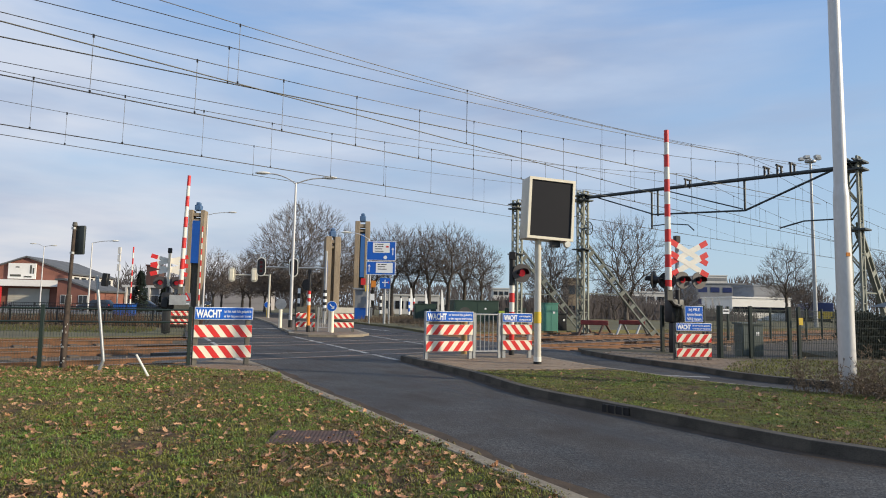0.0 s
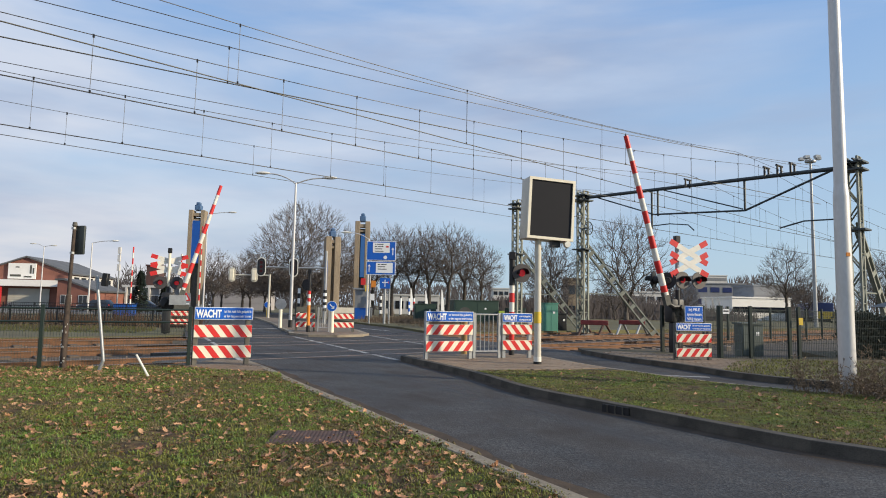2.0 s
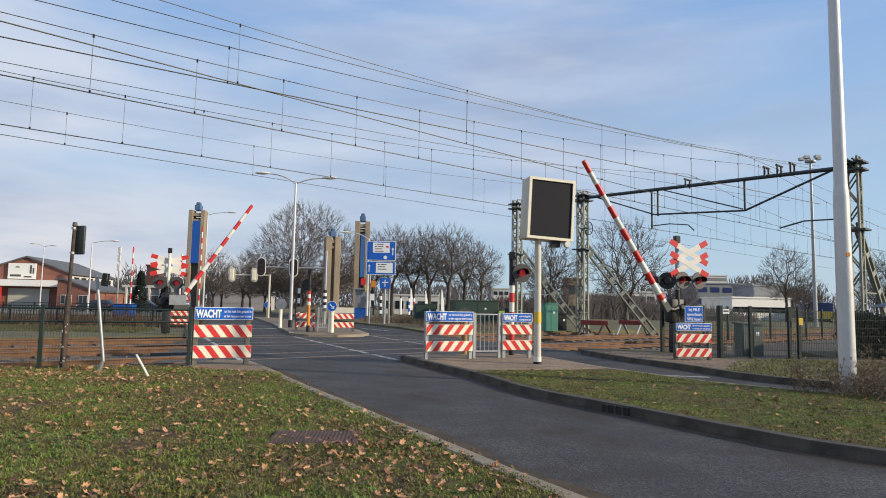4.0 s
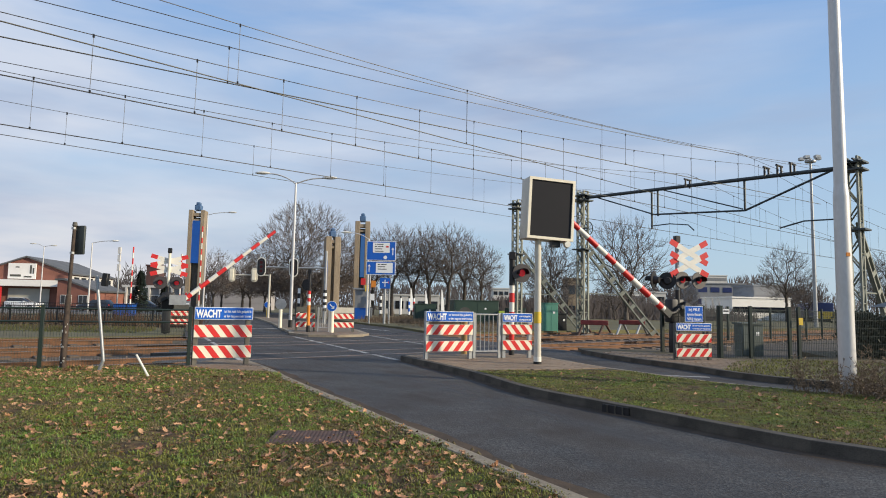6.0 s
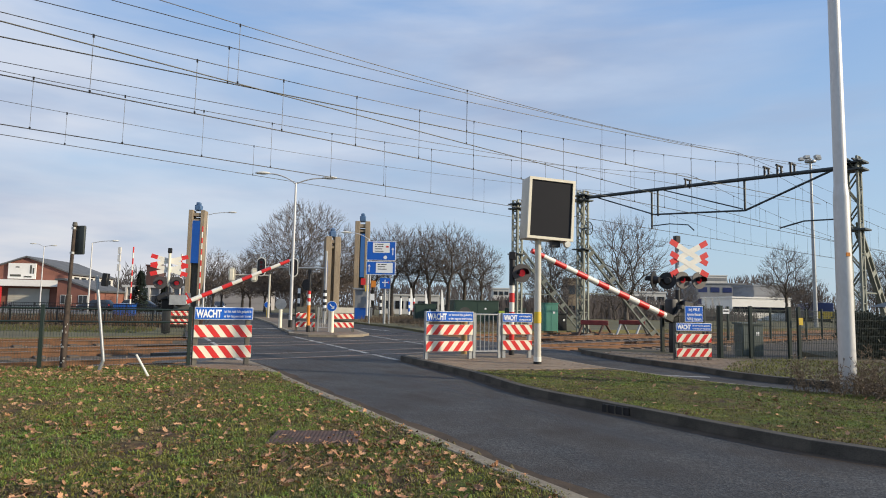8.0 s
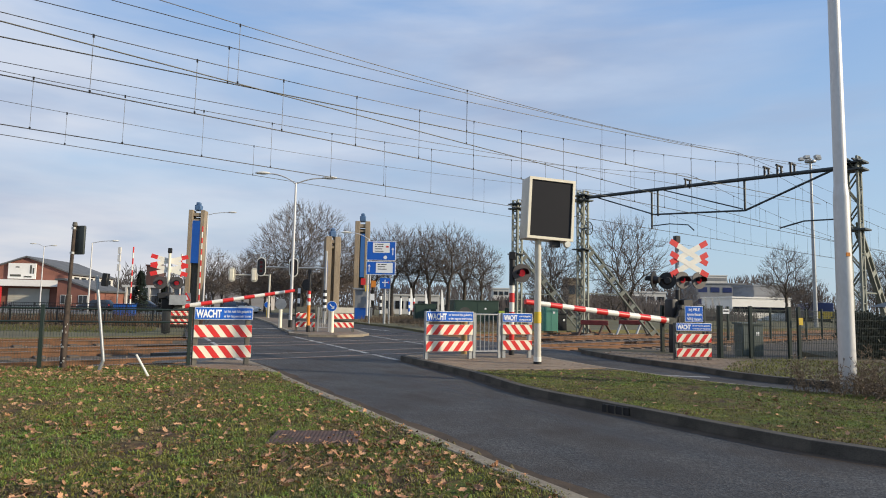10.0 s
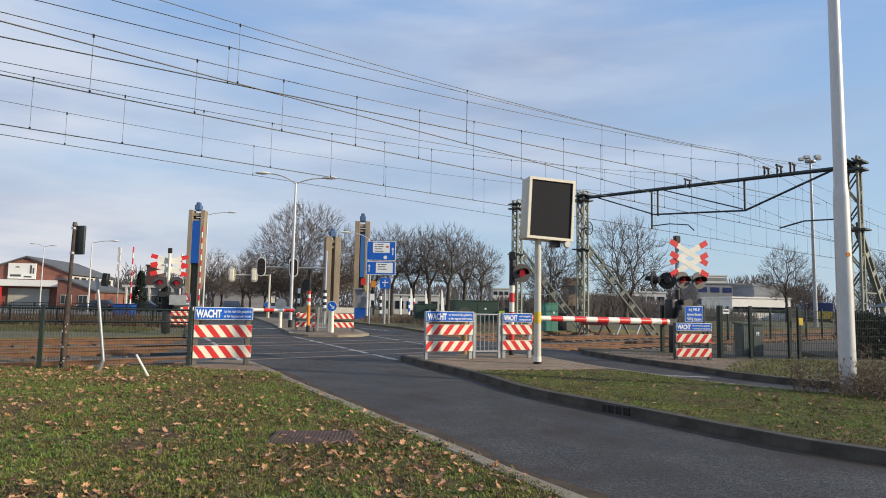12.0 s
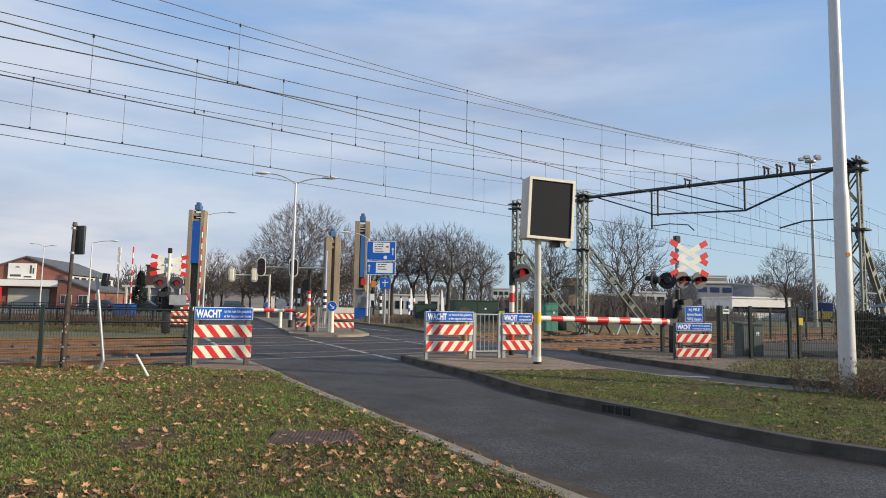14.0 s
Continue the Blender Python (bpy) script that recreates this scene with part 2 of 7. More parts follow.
M = dict(
    asphalt=road_mat("asphalt"),
    asphalt_far=mat("asphalt crossing", (0.055, 0.054, 0.056), (0.03, 0.03, 0.032), 0.5, scale=0.8, fine=70, bump=0.4, amount=1.1, stretch=(1, 2.5, 1), world=True),
    kerb=mat("kerb concrete", (0.34, 0.285, 0.205), (0.17, 0.14, 0.10), 0.85, scale=2.2, fine=60, bump=0.5, amount=1.2, random=0.12),
    # Dirt tone, lowered further to carry the shade on the road-side faces.
    kerb_dark=mat("dirty kerb concrete toned for shade", (0.125, 0.110, 0.088), (0.046, 0.041, 0.035), 0.9, scale=2.5, fine=80, bump=0.5, amount=1.2, random=0.06, spec=0.25),
    paving=mat("brown block paving", (0.245, 0.180, 0.120), (0.125, 0.092, 0.063), 0.85, scale=1.6, fine=50, bump=0.4, amount=1.0, random=0.5, island=0.5),
    soil=mat("soil and grass", (0.105, 0.084, 0.038), (0.055, 0.040, 0.026), 0.95, scale=1.1, fine=28, bump=1.0, amount=1.3, world=True),
    far_grass=mat("rough grass", (0.125, 0.118, 0.045), (0.078, 0.060, 0.033), 0.95, scale=0.45, fine=9, bump=0.8, amount=1.2, world=True),
    turf=turf_mat("worn turf"),
    tuft=mat("fresh grass tufts", (0.19, 0.29, 0.035), (0.080, 0.12, 0.018), 0.65, scale=1.5, fine=12, amount=1.2, island=0.8, world=True),
    straw=mat("dead grass", (0.30, 0.23, 0.11), (0.11, 0.08, 0.04), 0.85, scale=2, island=0.9),
    blade=mat("grass blades", (0.195, 0.215, 0.030), (0.088, 0.072, 0.020), 0.7, scale=1.3, fine=9, amount=1.5, island=0.8, world=True),
    dry=mat("dry stems", (0.25, 0.185, 0.12), (0.09, 0.065, 0.045), 0.9, scale=3, island=0.6),
    leaf=mat("fallen oak leaves", (0.60, 0.33, 0.17), (0.19, 0.085, 0.045), 0.8, scale=20, fine=90, amount=0.5, island=0.9),
    ballast=mat("ballast", (0.125, 0.095, 0.068), (0.045, 0.035, 0.028), 0.95, scale=3.5, fine=24, bump=1.0, amount=1.4, world=True),
    # The two ballast tones above, each about a third darker.
    yard=mat("dark yard ballast", (0.082, 0.062, 0.045), (0.030, 0.024, 0.020), 0.95, scale=2.5, fine=20, bump=1.0, amount=1.4, world=True),
    stone=mat("pale ballast stones", (0.27, 0.235, 0.20), (0.09, 0.072, 0.058), 0.95, scale=8, island=0.8),
    rust=mat("rusty rail", (0.22, 0.105, 0.048), (0.075, 0.044, 0.028), 0.85, scale=2.5, fine=40, bump=0.4, amount=1.1, world=True),
    railtop=mat("worn rail head", (0.32, 0.30, 0.29), (0.17, 0.13, 0.11), 0.4, 0.85, scale=1.2, world=True),
    sleeper=mat("sleeper concrete", (0.17, 0.125, 0.09), (0.07, 0.052, 0.04), 0.95, scale=4, fine=40, bump=0.5, random=0.4),
    white=mat("white paint", (0.80, 0.78, 0.70), (0.64, 0.61, 0.53), 0.45, scale=3, fine=35, amount=0.7),
    cream=mat("cream reflective sheet", (0.86, 0.80, 0.64), (0.72, 0.65, 0.50), 0.4, scale=4, fine=40, amount=0.7),
    red=mat("red reflective sheet", (0.72, 0.035, 0.03), (0.52, 0.022, 0.022), 0.4, scale=4, fine=40, amount=0.7),
    blue=mat("blue sign sheet", (0.008, 0.125, 0.56), (0.006, 0.095, 0.46), 0.35, scale=4, amount=0.6),
    blue_paint=mat("blue steel paint", (0.008, 0.095, 0.42), (0.006, 0.070, 0.32), 0.45, scale=0.8, fine=12, amount=0.9),
    text=mat("white lettering", (0.88, 0.88, 0.86), (0.8, 0.8, 0.78), 0.5),
    marking=mat("road marking paint", (0.50, 0.49, 0.46), (0.11, 0.105, 0.10), 0.75, scale=3, fine=22, amount=1.9, world=True),
    greygreen=mat("grey post", (0.105, 0.105, 0.09), (0.055, 0.055, 0.047), 0.75, scale=5, amount=0.9),
    weathered=mat("weathered timber post", (0.16, 0.15, 0.125), (0.075, 0.07, 0.058), 0.85, scale=4, fine=40, bump=0.3, stretch=(6, 6, 1), amount=1.0),
    galv=mat("galvanised steel", (0.42, 0.43, 0.43), (0.28, 0.29, 0.29), 0.45, 0.55, scale=6, fine=40, amount=0.8),
    aluminium=mat("pale aluminium pole", (0.66, 0.65, 0.63), (0.50, 0.49, 0.47), 0.42, 0.25, scale=2, fine=25, amount=0.8, stretch=(1, 1, 0.4)),
    box=mat("cream steel box", (0.62, 0.58, 0.48), (0.47, 0.44, 0.36), 0.5, scale=3, fine=30, amount=0.8),
    screen=mat("dark display screen", (0.013, 0.014, 0.018), (0.010, 0.0105, 0.014), 0.7, spec=0.25, fine=90, amount=0.5),
    black=mat("black paint", (0.012, 0.012, 0.013), (0.007, 0.007, 0.008), 0.5, scale=5),
    disc=mat("grey lamp backing", (0.070, 0.062, 0.062), (0.045, 0.040, 0.040), 0.5, scale=5),
    redlamp=mat("lit red lamp", (0.5, 0.01, 0.01), rough=0.3, emit=(1.0, 0.02, 0.04, 0.2)),
    darklamp=mat("unlit red lamp", (0.06, 0.01, 0.01), rough=0.2),
    fence=mat("dark green fence", (0.012, 0.026, 0.019), (0.007, 0.015, 0.011), 0.5, scale=5, amount=0.8),
    signal_back=mat("dark grey-green box paint", (0.040, 0.050, 0.046), (0.024, 0.030, 0.028), 0.55, scale=5, amount=0.8),
    mesh=mat("fence wire", (0.035, 0.05, 0.04), (0.02, 0.028, 0.023), 0.5),
    brown_post=mat("flaking brown post", (0.085, 0.058, 0.042), (0.035, 0.026, 0.021), 0.85, scale=6, fine=30, bump=0.4, amount=1.3),
    mast=mat("grey-green lattice steel", (0.255, 0.265, 0.225), (0.15, 0.16, 0.13), 0.6, 0.2, scale=2, fine=20, amount=1.0),
    beam=mat("dark portal steel", (0.055, 0.07, 0.075), (0.03, 0.038, 0.042), 0.5, 0.2, scale=2, amount=0.9),
    wire=mat("overhead wire", (0.045, 0.045, 0.045), (0.028, 0.028, 0.028), 0.5, 0.3),
    copper=mat("worn contact wire", (0.065, 0.06, 0.042), (0.04, 0.038, 0.028), 0.55, 0.3),
    orange=mat("orange plastic", (0.75, 0.26, 0.03), (0.6, 0.2, 0.025), 0.5, scale=4),
    yellow=mat("yellow paint", (0.80, 0.55, 0.05), (0.6, 0.4, 0.04), 0.5, scale=4),
    iron=mat("rusty iron cover", (0.145, 0.085, 0.062), (0.06, 0.038, 0.031), 0.8, 0.2, scale=6, fine=40, bump=0.5, amount=1.2),
    iron_red=mat("dark red steel", (0.22, 0.03, 0.028), (0.12, 0.02, 0.02), 0.7, scale=4, amount=0.9),
    glazing=mat("dull clear panel", (0.075, 0.085, 0.09), (0.05, 0.058, 0.06), 0.5, scale=1, amount=0.8),
    blue_faded=mat("faded blue steel paint", (0.035, 0.14, 0.38), (0.025, 0.10, 0.29), 0.5, scale=0.8, fine=12, amount=0.9),
    blue_cap=mat("faded blue paint", (0.07, 0.15, 0.28), (0.05, 0.10, 0.20), 0.6, scale=1.5, amount=0.9),
    litter=mat("dark leaf litter", (0.23, 0.125, 0.068), (0.045, 0.03, 0.02), 0.9, scale=20, island=0.9),
    # Pale wall with the haze of distance mixed into its colour.
    pale_wall=mat("far pale hazed wall", (0.40, 0.37, 0.35), (0.30, 0.28, 0.265), 0.9, scale=0.3, amount=0.9),
    amber=mat("amber plastic", (0.36, 0.22, 0.07), (0.25, 0.15, 0.05), 0.5, scale=4),
    white_wall=mat("bright white wall", (0.86, 0.84, 0.79), (0.74, 0.72, 0.67), 0.7, scale=0.5, fine=6, amount=0.7),
    street=mat("pale far street", (0.20, 0.19, 0.175), (0.12, 0.113, 0.105), 0.85, scale=0.3, fine=5, amount=1.0, world=True),
    dirt=mat("road dirt", (0.098, 0.070, 0.048), (0.048, 0.038, 0.030), 0.95, scale=2.2, fine=40, bump=0.4, amount=1.3, spec=0.2, world=True),
    lime=mat("lime plastic", (0.42, 0.55, 0.07), (0.35, 0.46, 0.06), 0.5),
    green_box=mat("green cabinet paint", (0.10, 0.29, 0.21), (0.08, 0.235, 0.17), 0.5, scale=2, amount=0.7),
    dark_green=mat("dark green paint", (0.028, 0.06, 0.043), (0.018, 0.04, 0.03), 0.55, scale=2, amount=0.8),
    cabinet=mat("grey-green cabinet", (0.09, 0.115, 0.105), (0.06, 0.078, 0.07), 0.55, scale=3, amount=0.8),
    concrete=mat("weathered concrete", (0.36, 0.285, 0.195), (0.19, 0.15, 0.105), 0.85, scale=0.6, fine=9, bump=0.3, amount=1.2, stretch=(2, 2, 0.5)),
    brick=mat("red brick", (0.30, 0.125, 0.088), (0.20, 0.085, 0.062), 0.9, scale=0.9, fine=22, amount=1.1),
    dark_brick=mat("dark brick", (0.10, 0.050, 0.042), (0.065, 0.034, 0.03), 0.9, scale=0.9, fine=14, amount=1.0),
    roof=mat("grey sheet roof", (0.13, 0.13, 0.13), (0.075, 0.075, 0.075), 0.7, scale=0.5, fine=8, amount=1.2),
    render=mat("white rendered wall", (0.66, 0.64, 0.60), (0.52, 0.50, 0.46), 0.75, scale=0.5, fine=6, amount=0.8),
    grey_wall=mat("grey cladding", (0.24, 0.25, 0.26), (0.17, 0.175, 0.18), 0.7, scale=0.4, fine=6, amount=0.8),
    shutter=mat("roller shutter", (0.52, 0.50, 0.43), (0.42, 0.40, 0.34), 0.6, scale=1, amount=0.8),
    glass=mat("dark window glass", (0.02, 0.024, 0.03), (0.012, 0.014, 0.018), 0.08, scale=0.3, spec=0.8),
    bark=mat("bark", (0.115, 0.098, 0.080), (0.055, 0.046, 0.038), 0.95, scale=3, fine=18, amount=1.2, bump=0.4),
    twig=mat("twigs", (0.165, 0.135, 0.115), (0.095, 0.076, 0.064), 0.95, scale=0.5, fine=4, amount=1.0),
    hedge=mat("dark hedge leaves", (0.018, 0.028, 0.013), (0.008, 0.013, 0.007), 0.8, scale=2, island=0.7),
    conifer=mat("dark conifer needles", (0.020, 0.035, 0.020), (0.010, 0.018, 0.011), 0.85, scale=2, island=0.7),
    car_white=mat("white car paint", (0.84, 0.84, 0.83), (0.78, 0.78, 0.78), 0.25, scale=1, amount=0.4),
    car_dark=mat("dark blue car paint", (0.018, 0.028, 0.05), (0.013, 0.02, 0.035), 0.2, scale=1, amount=0.4, spec=0.7),
    tyre=mat("tyre rubber", (0.02, 0.02, 0.02), (0.013, 0.013, 0.013), 0.9),
    train_blue=mat("train blue", (0.015, 0.03, 0.12), (0.012, 0.022, 0.09), 0.4, scale=1),
    # Distance haze is put into this twig colour; the air is clear.
    haze=mat("far hazy wood", (0.145, 0.125, 0.118), (0.10, 0.086, 0.082), 1.0, scale=0.05, fine=0.8, amount=1.2, world=True),
)

# ---- mesh helpers ----


def box(bm, c, s, m=None):
    """A box of size s round c, then moved by m."""
    r = bmesh.ops.create_cube(bm, size=1.0, matrix=(m or Matrix()) @ Matrix.Translation(c) @ Matrix.Diagonal((*s, 1)))
    return r["verts"]


def rod(bm, p0, p1, r0, r1=None, seg=10, caps=True):
    """A straight round bar, tapered from r0 to r1."""
    p0, p1 = Vector(p0), Vector(p1)
    d = p1 - p0
    m = Matrix.Translation((p0 + p1) / 2) @ d.to_track_quat("Z", "Y").to_matrix().to_4x4()
    bmesh.ops.create_cone(bm, cap_ends=caps, segments=seg, radius1=r0, radius2=r0 if r1 is None else r1, depth=d.length, matrix=m)


def pipe(bm, pts, r, seg=8):
    """A bent round bar along pts; r is one radius or one for each point."""
    pts = [Vector(p) for p in pts]
    rr = r if isinstance(r, (list, tuple)) else [r] * len(pts)
    rings = []
    for i, p in enumerate(pts):
        d = (pts[min(i + 1, len(pts) - 1)] - pts[max(i - 1, 0)]).normalized()
        q = d.to_track_quat("Z", "Y").to_matrix()
        rings.append([bm.verts.new(p + q @ Vector((rr[i] * math.cos(a), rr[i] * math.sin(a), 0)))
                      for a in (2 * math.pi * k / seg for k in range(seg))])
    for a, b in zip(rings, rings[1:]):
        for k in range(seg):
            bm.faces.new((a[k], a[(k + 1) % seg], b[(k + 1) % seg], b[k]))
    bm.faces.new(rings[0][::-1])
    bm.faces.new(rings[-1])


def prism(bm, poly, z0, z1, m=None):
    """A flat outline raised from z0 to z1."""
    m = m or Matrix()
    lo = [bm.verts.new(m @ Vector((x, y, z0))) for x, y in poly]
    hi = [bm.verts.new(m @ Vector((x, y, z1))) for x, y in poly]
    n = len(poly)
    f = [bm.faces.new(hi), bm.faces.new(lo[::-1])]
    f += [bm.faces.new((lo[i], lo[(i + 1) % n], hi[(i + 1) % n], hi[i])) for i in range(n)]
    bmesh.ops.recalc_face_normals(bm, faces=f)


def soften(bm, w=0.004, n=1):
    bmesh.ops.bevel(bm, geom=bm.edges[:], offset=w, segments=n, affect="EDGES", clamp_overlap=True, profile=0.5)


def mesh_of(bm, material, smooth=False, name="mesh"):
    me = bpy.data.meshes.new(name)
    bm.to_mesh(me)
    bm.free()
    me.materials.append(material)
    if smooth:
        me.polygons.foreach_set("use_smooth", [True] * len(me.polygons))
        me.set_sharp_from_angle(angle=radians(40))
    return me


def part(name, bm, material, parent=None, label="", smooth=True):
    """Links a bmesh, or a mesh that is shared, as one object under its thing."""
    me = bm if isinstance(bm, bpy.types.Mesh) else mesh_of(bm, material, smooth, name)
    ob = new(name, me)
    if parent:
        ob.parent = parent
    return tagged(ob, label)


def thing(name, m, label, category, group="", kind=""):
    ob = new(name)
    ob.empty_display_size = 0.2
    ob.matrix_basis = m
    return tagged(ob, label, category, group, kind)


def bmnew(f, *a, **k):
    bm = bmesh.new()
    f(bm, *a, **k)
    return bm


def lettering(name, words, size, m, material, parent, width=None):
    """Words as flat raised letters, in the x-z plane of m, starting at its origin."""
    cu = bpy.data.curves.new("words", "FONT")
    cu.body, cu.size, cu.extrude, cu.resolution_u = words, size, 0.0015, 3
    cu.offset = size * (0.040 if size > 0.15 else 0.014)
    tmp = bpy.data.objects.new("words", cu)
    me = bpy.data.meshes.new_from_object(tmp)
    bpy.data.objects.remove(tmp)
    xs = [v.co.x for v in me.vertices]
    k = width / (max(xs) - min(xs)) if width else 1
    me.transform(m @ Matrix.Rotation(radians(90), 4, "X") @ Matrix.Diagonal((k, 1, 1, 1)))
    me.materials.clear()
    me.materials.append(material)
    return part(name, me, None, parent)


def smooth_line(pts, step=0.5):
    """A Catmull-Rom line through pts, in steps of about that length."""
    p = [Vector(q) for q in pts]
    p = [2 * p[0] - p[1], *p, 2 * p[-1] - p[-2]]
    out = []
    for a, b, c, d in zip(p, p[1:], p[2:], p[3:]):
        n = max(1, round((c - b).length / step))
        for i in range(n):
            t = i / n
            out.append(0.5 * (2 * b + (c - a) * t + (2 * a - 5 * b + 4 * c - d) * t * t + (3 * b - a - 3 * c + d) * t ** 3))
    return [*out, p[-2]]


# the railway: s runs along the tracks, n across them
TRACK = radians(39.5)


def rail_pt(s, n, z=0.0):
    return Vector((s * math.cos(TRACK) - n * math.sin(TRACK), s * math.sin(TRACK) + n * math.cos(TRACK), z))


def rail_pose(s, n, z=0.0, turn=0.0):
    return Matrix.Translation(rail_pt(s, n, z)) @ Matrix.Rotation(TRACK + radians(turn), 4, "Z")

# ---- ground, roads, verges ----


def slab(name, outline, z0, z1, material, label, category, kind="structure"):
    bm = bmesh.new()
    prism(bm, outline, z0, z1)
    return tagged(part(name, bm, material, smooth=False), label, category, kind=kind)


def ground_sheet():
    bm = bmesh.new()
    v = [bm.verts.new((x, y, -0.2)) for x, y in ((-2500, -2500), (2500, -2500), (2500, 2500), (-2500, 2500))]
    bm.faces.new(v)
    tagged(part("ground", bm, M["far_grass"], smooth=False), "rough winter grass and bare earth", "ground", kind="structure")


LEFT_KERB = [(-4.35, 14.5), (-3.36, 12.74), (-2.51, 11.01), (-1.40, 8.96), (-0.49, 7.26), (0.12, 6.18), (0.91, 4.7), (2.4, 2.4), (5.0, -0.4), (12, -5.5)]
ISLAND_KERB = [(-1.0, 15.85), (0.2, 13.2), (0.74, 11.9), (1.36, 10.0), (2.32, 8.40), (3.03, 7.22), (3.56, 6.35), (4.23, 5.70), (5.88, 4.40), (9.1, 2.35), (14, 0.1)]
ISLAND_BACK = [(-0.9, 16.15), (0.5, 17.0), (1.9, 17.55), (2.6, 16.8), (3.05, 15.4), (3.62, 13.8), (4.2, 12.7), (4.85, 11.5), (6.0, 10.4), (8.0, 9.2), (14.0, 6.8)]
RIGHT_KERB = [(4.3, 19.6), (4.5, 18.3), (4.8, 17.0), (5.58, 15.0), (6.06, 13.2), (6.65, 12.15), (7.8, 11.2), (10.0, 10.0), (15.0, 8.0)]
xy = lambda line: [(p[0], p[1]) for p in line]

ground_sheet()
bed = [rail_pt(s, n).to_2d() for s, n in ((-90, 13.9), (160, 13.9), (160, 27.2), (-90, 27.2))]
slab("track_bed", xy(bed), -0.19, -0.15, M["ballast"], "brown rust-stained railway ballast", "track bed")
yard = [rail_pt(s, n).to_2d() for s, n in ((17.6, 9.5), (160, 6.0), (160, 13.9), (17.2, 13.9))]
slab("yard_bed", xy(yard), -0.19, -0.155, M["yard"], "brown ballast of the railway yard behind the fence", "track bed")
field = [rail_pt(s, n).to_2d() for s, n in ((-260, 27.2), (420, 27.2), (420, 420), (-260, 420))]
slab("far_verge", xy(field), -0.19, -0.04, M["far_grass"], "worn winter grass beyond the tracks", "ground")
slab("far_street", [(-160, 64), (-40, 62), (-27, 68), (-19, 80), (-18.5, 96), (-24, 96), (-28, 86), (-160, 86)], -0.19, -0.03, M["street"], "pale worn street beyond the railing", "road")
road_outline = [(-4.7, 14.0), (-3.9, 12.7), (-1.9, 8.9), (-0.4, 5.9), (1.2, 3.2), (4.0, -0.6), (11, -6.5), (24, -6.5), (24, 8),
                (10.5, 10.6), (7.1, 12.6), (6.5, 13.5), (5.9, 15.3), (5.1, 17.4), (4.75, 19.6), (-0.5, 30.9), (-2.6, 37.7), (-6.3, 46.3),
                (-30, 106), (-52, 160), (-64, 160), (-44, 106), (-19.6, 49.0), (-12.6, 31.4), (-10.2, 25.4), (-5.3, 15.0)]
slab("road", road_outline, -0.19, 0.0, M["asphalt"], "dark grey asphalt road across the railway", "road")


def kerb_line(name, pts, width, z0, z1, material, label, side, length=0.75):
    """Kerb stones along a line, each a stone of its own; side is +1 or -1, the way in which the stones lie beside the line."""
    base = thing(name, Matrix(), label, "kerb", kind="structure")
    bm = bmesh.new()
    box(bm, (0, 0, 0), (length + 0.03, width, z1 - z0))
    soften(bm, 0.006)
    stone = mesh_of(bm, material, name="kerb_stone")
    line = smooth_line([(*p, 0) for p in pts], 0.02)
    acc, last = 0.0, line[0]
    marks = [line[0]]
    for p in line[1:]:
        acc += (p - last).length
        last = p
        if acc >= length:
            marks.append(p)
            acc = 0.0
    for i, (a, b) in enumerate(zip(marks, marks[1:])):
        d = (b - a).normalized()
        ob = part("kerb_stone", stone, None, base)
        c = (a + b) / 2 + Vector((-d.y, d.x, 0)) * side * width / 2
        ob.matrix_basis = Matrix.Translation((c.x, c.y, (z0 + z1) / 2 + random.uniform(-0.003, 0.002))) @ Matrix.Rotation(
            math.atan2(d.y, d.x) + random.uniform(-0.003, 0.003), 4, "Z")
    return base


def offset_line(pts, d):
    line = smooth_line([(*p, 0) for p in pts], 0.6)
    out = []
    for i, p in enumerate(line):
        t = (line[min(i + 1, len(line) - 1)] - line[max(i - 1, 0)]).normalized()
        out.append((p.x - t.y * d, p.y + t.x * d))
    return out


left_in = offset_line(LEFT_KERB, -0.13)
left_verge_outline = left_in + [(12, -30), (-70, -60), (-60, -32), (-24.2, -2.0), (-8.2, 12.2), (-5.5, 13.7)]
slab("verge", left_verge_outline, -0.19, 0.03, M["soil"], "short grass verge strewn with brown leaves", "verge")
isl_in, isl_back = offset_line(ISLAND_KERB, 0.13), offset_line(ISLAND_BACK, -0.10)
slab("traffic_island", isl_in + isl_back[::-1], -0.19, 0.10, M["soil"], "grassy traffic island between the lanes", "traffic island")
right_in = offset_line(RIGHT_KERB, 0.13)
right_outline = right_in + [(40, 0), (46, 21), (12.0, 21.4), (11.4, 18.7), (7.9, 18.2), (7.4, 20.6), (4.5, 21.0)]
slab("right_verge", right_outline, -0.19, 0.09, M["soil"], "grass verge in front of the railway fence", "verge")
kerb_line("kerb_verge", LEFT_KERB, 0.15, -0.12, 0.06, M["kerb"], "weathered pale concrete edging of the verge", -1)
kerb_line("kerb_island", ISLAND_KERB, 0.15, -0.12, 0.125, M["kerb_dark"], "dirty raised concrete kerb round the island, face shade in its tone", 1)
kerb_line("kerb_island_back", ISLAND_BACK, 0.12, -0.12, 0.115, M["kerb"], "low concrete kerb of the island's far lane", -1)
kerb_line("kerb_right", RIGHT_KERB, 0.15, -0.12, 0.125, M["kerb_dark"], "dirty raised concrete kerb darkened for its shaded face", 1)


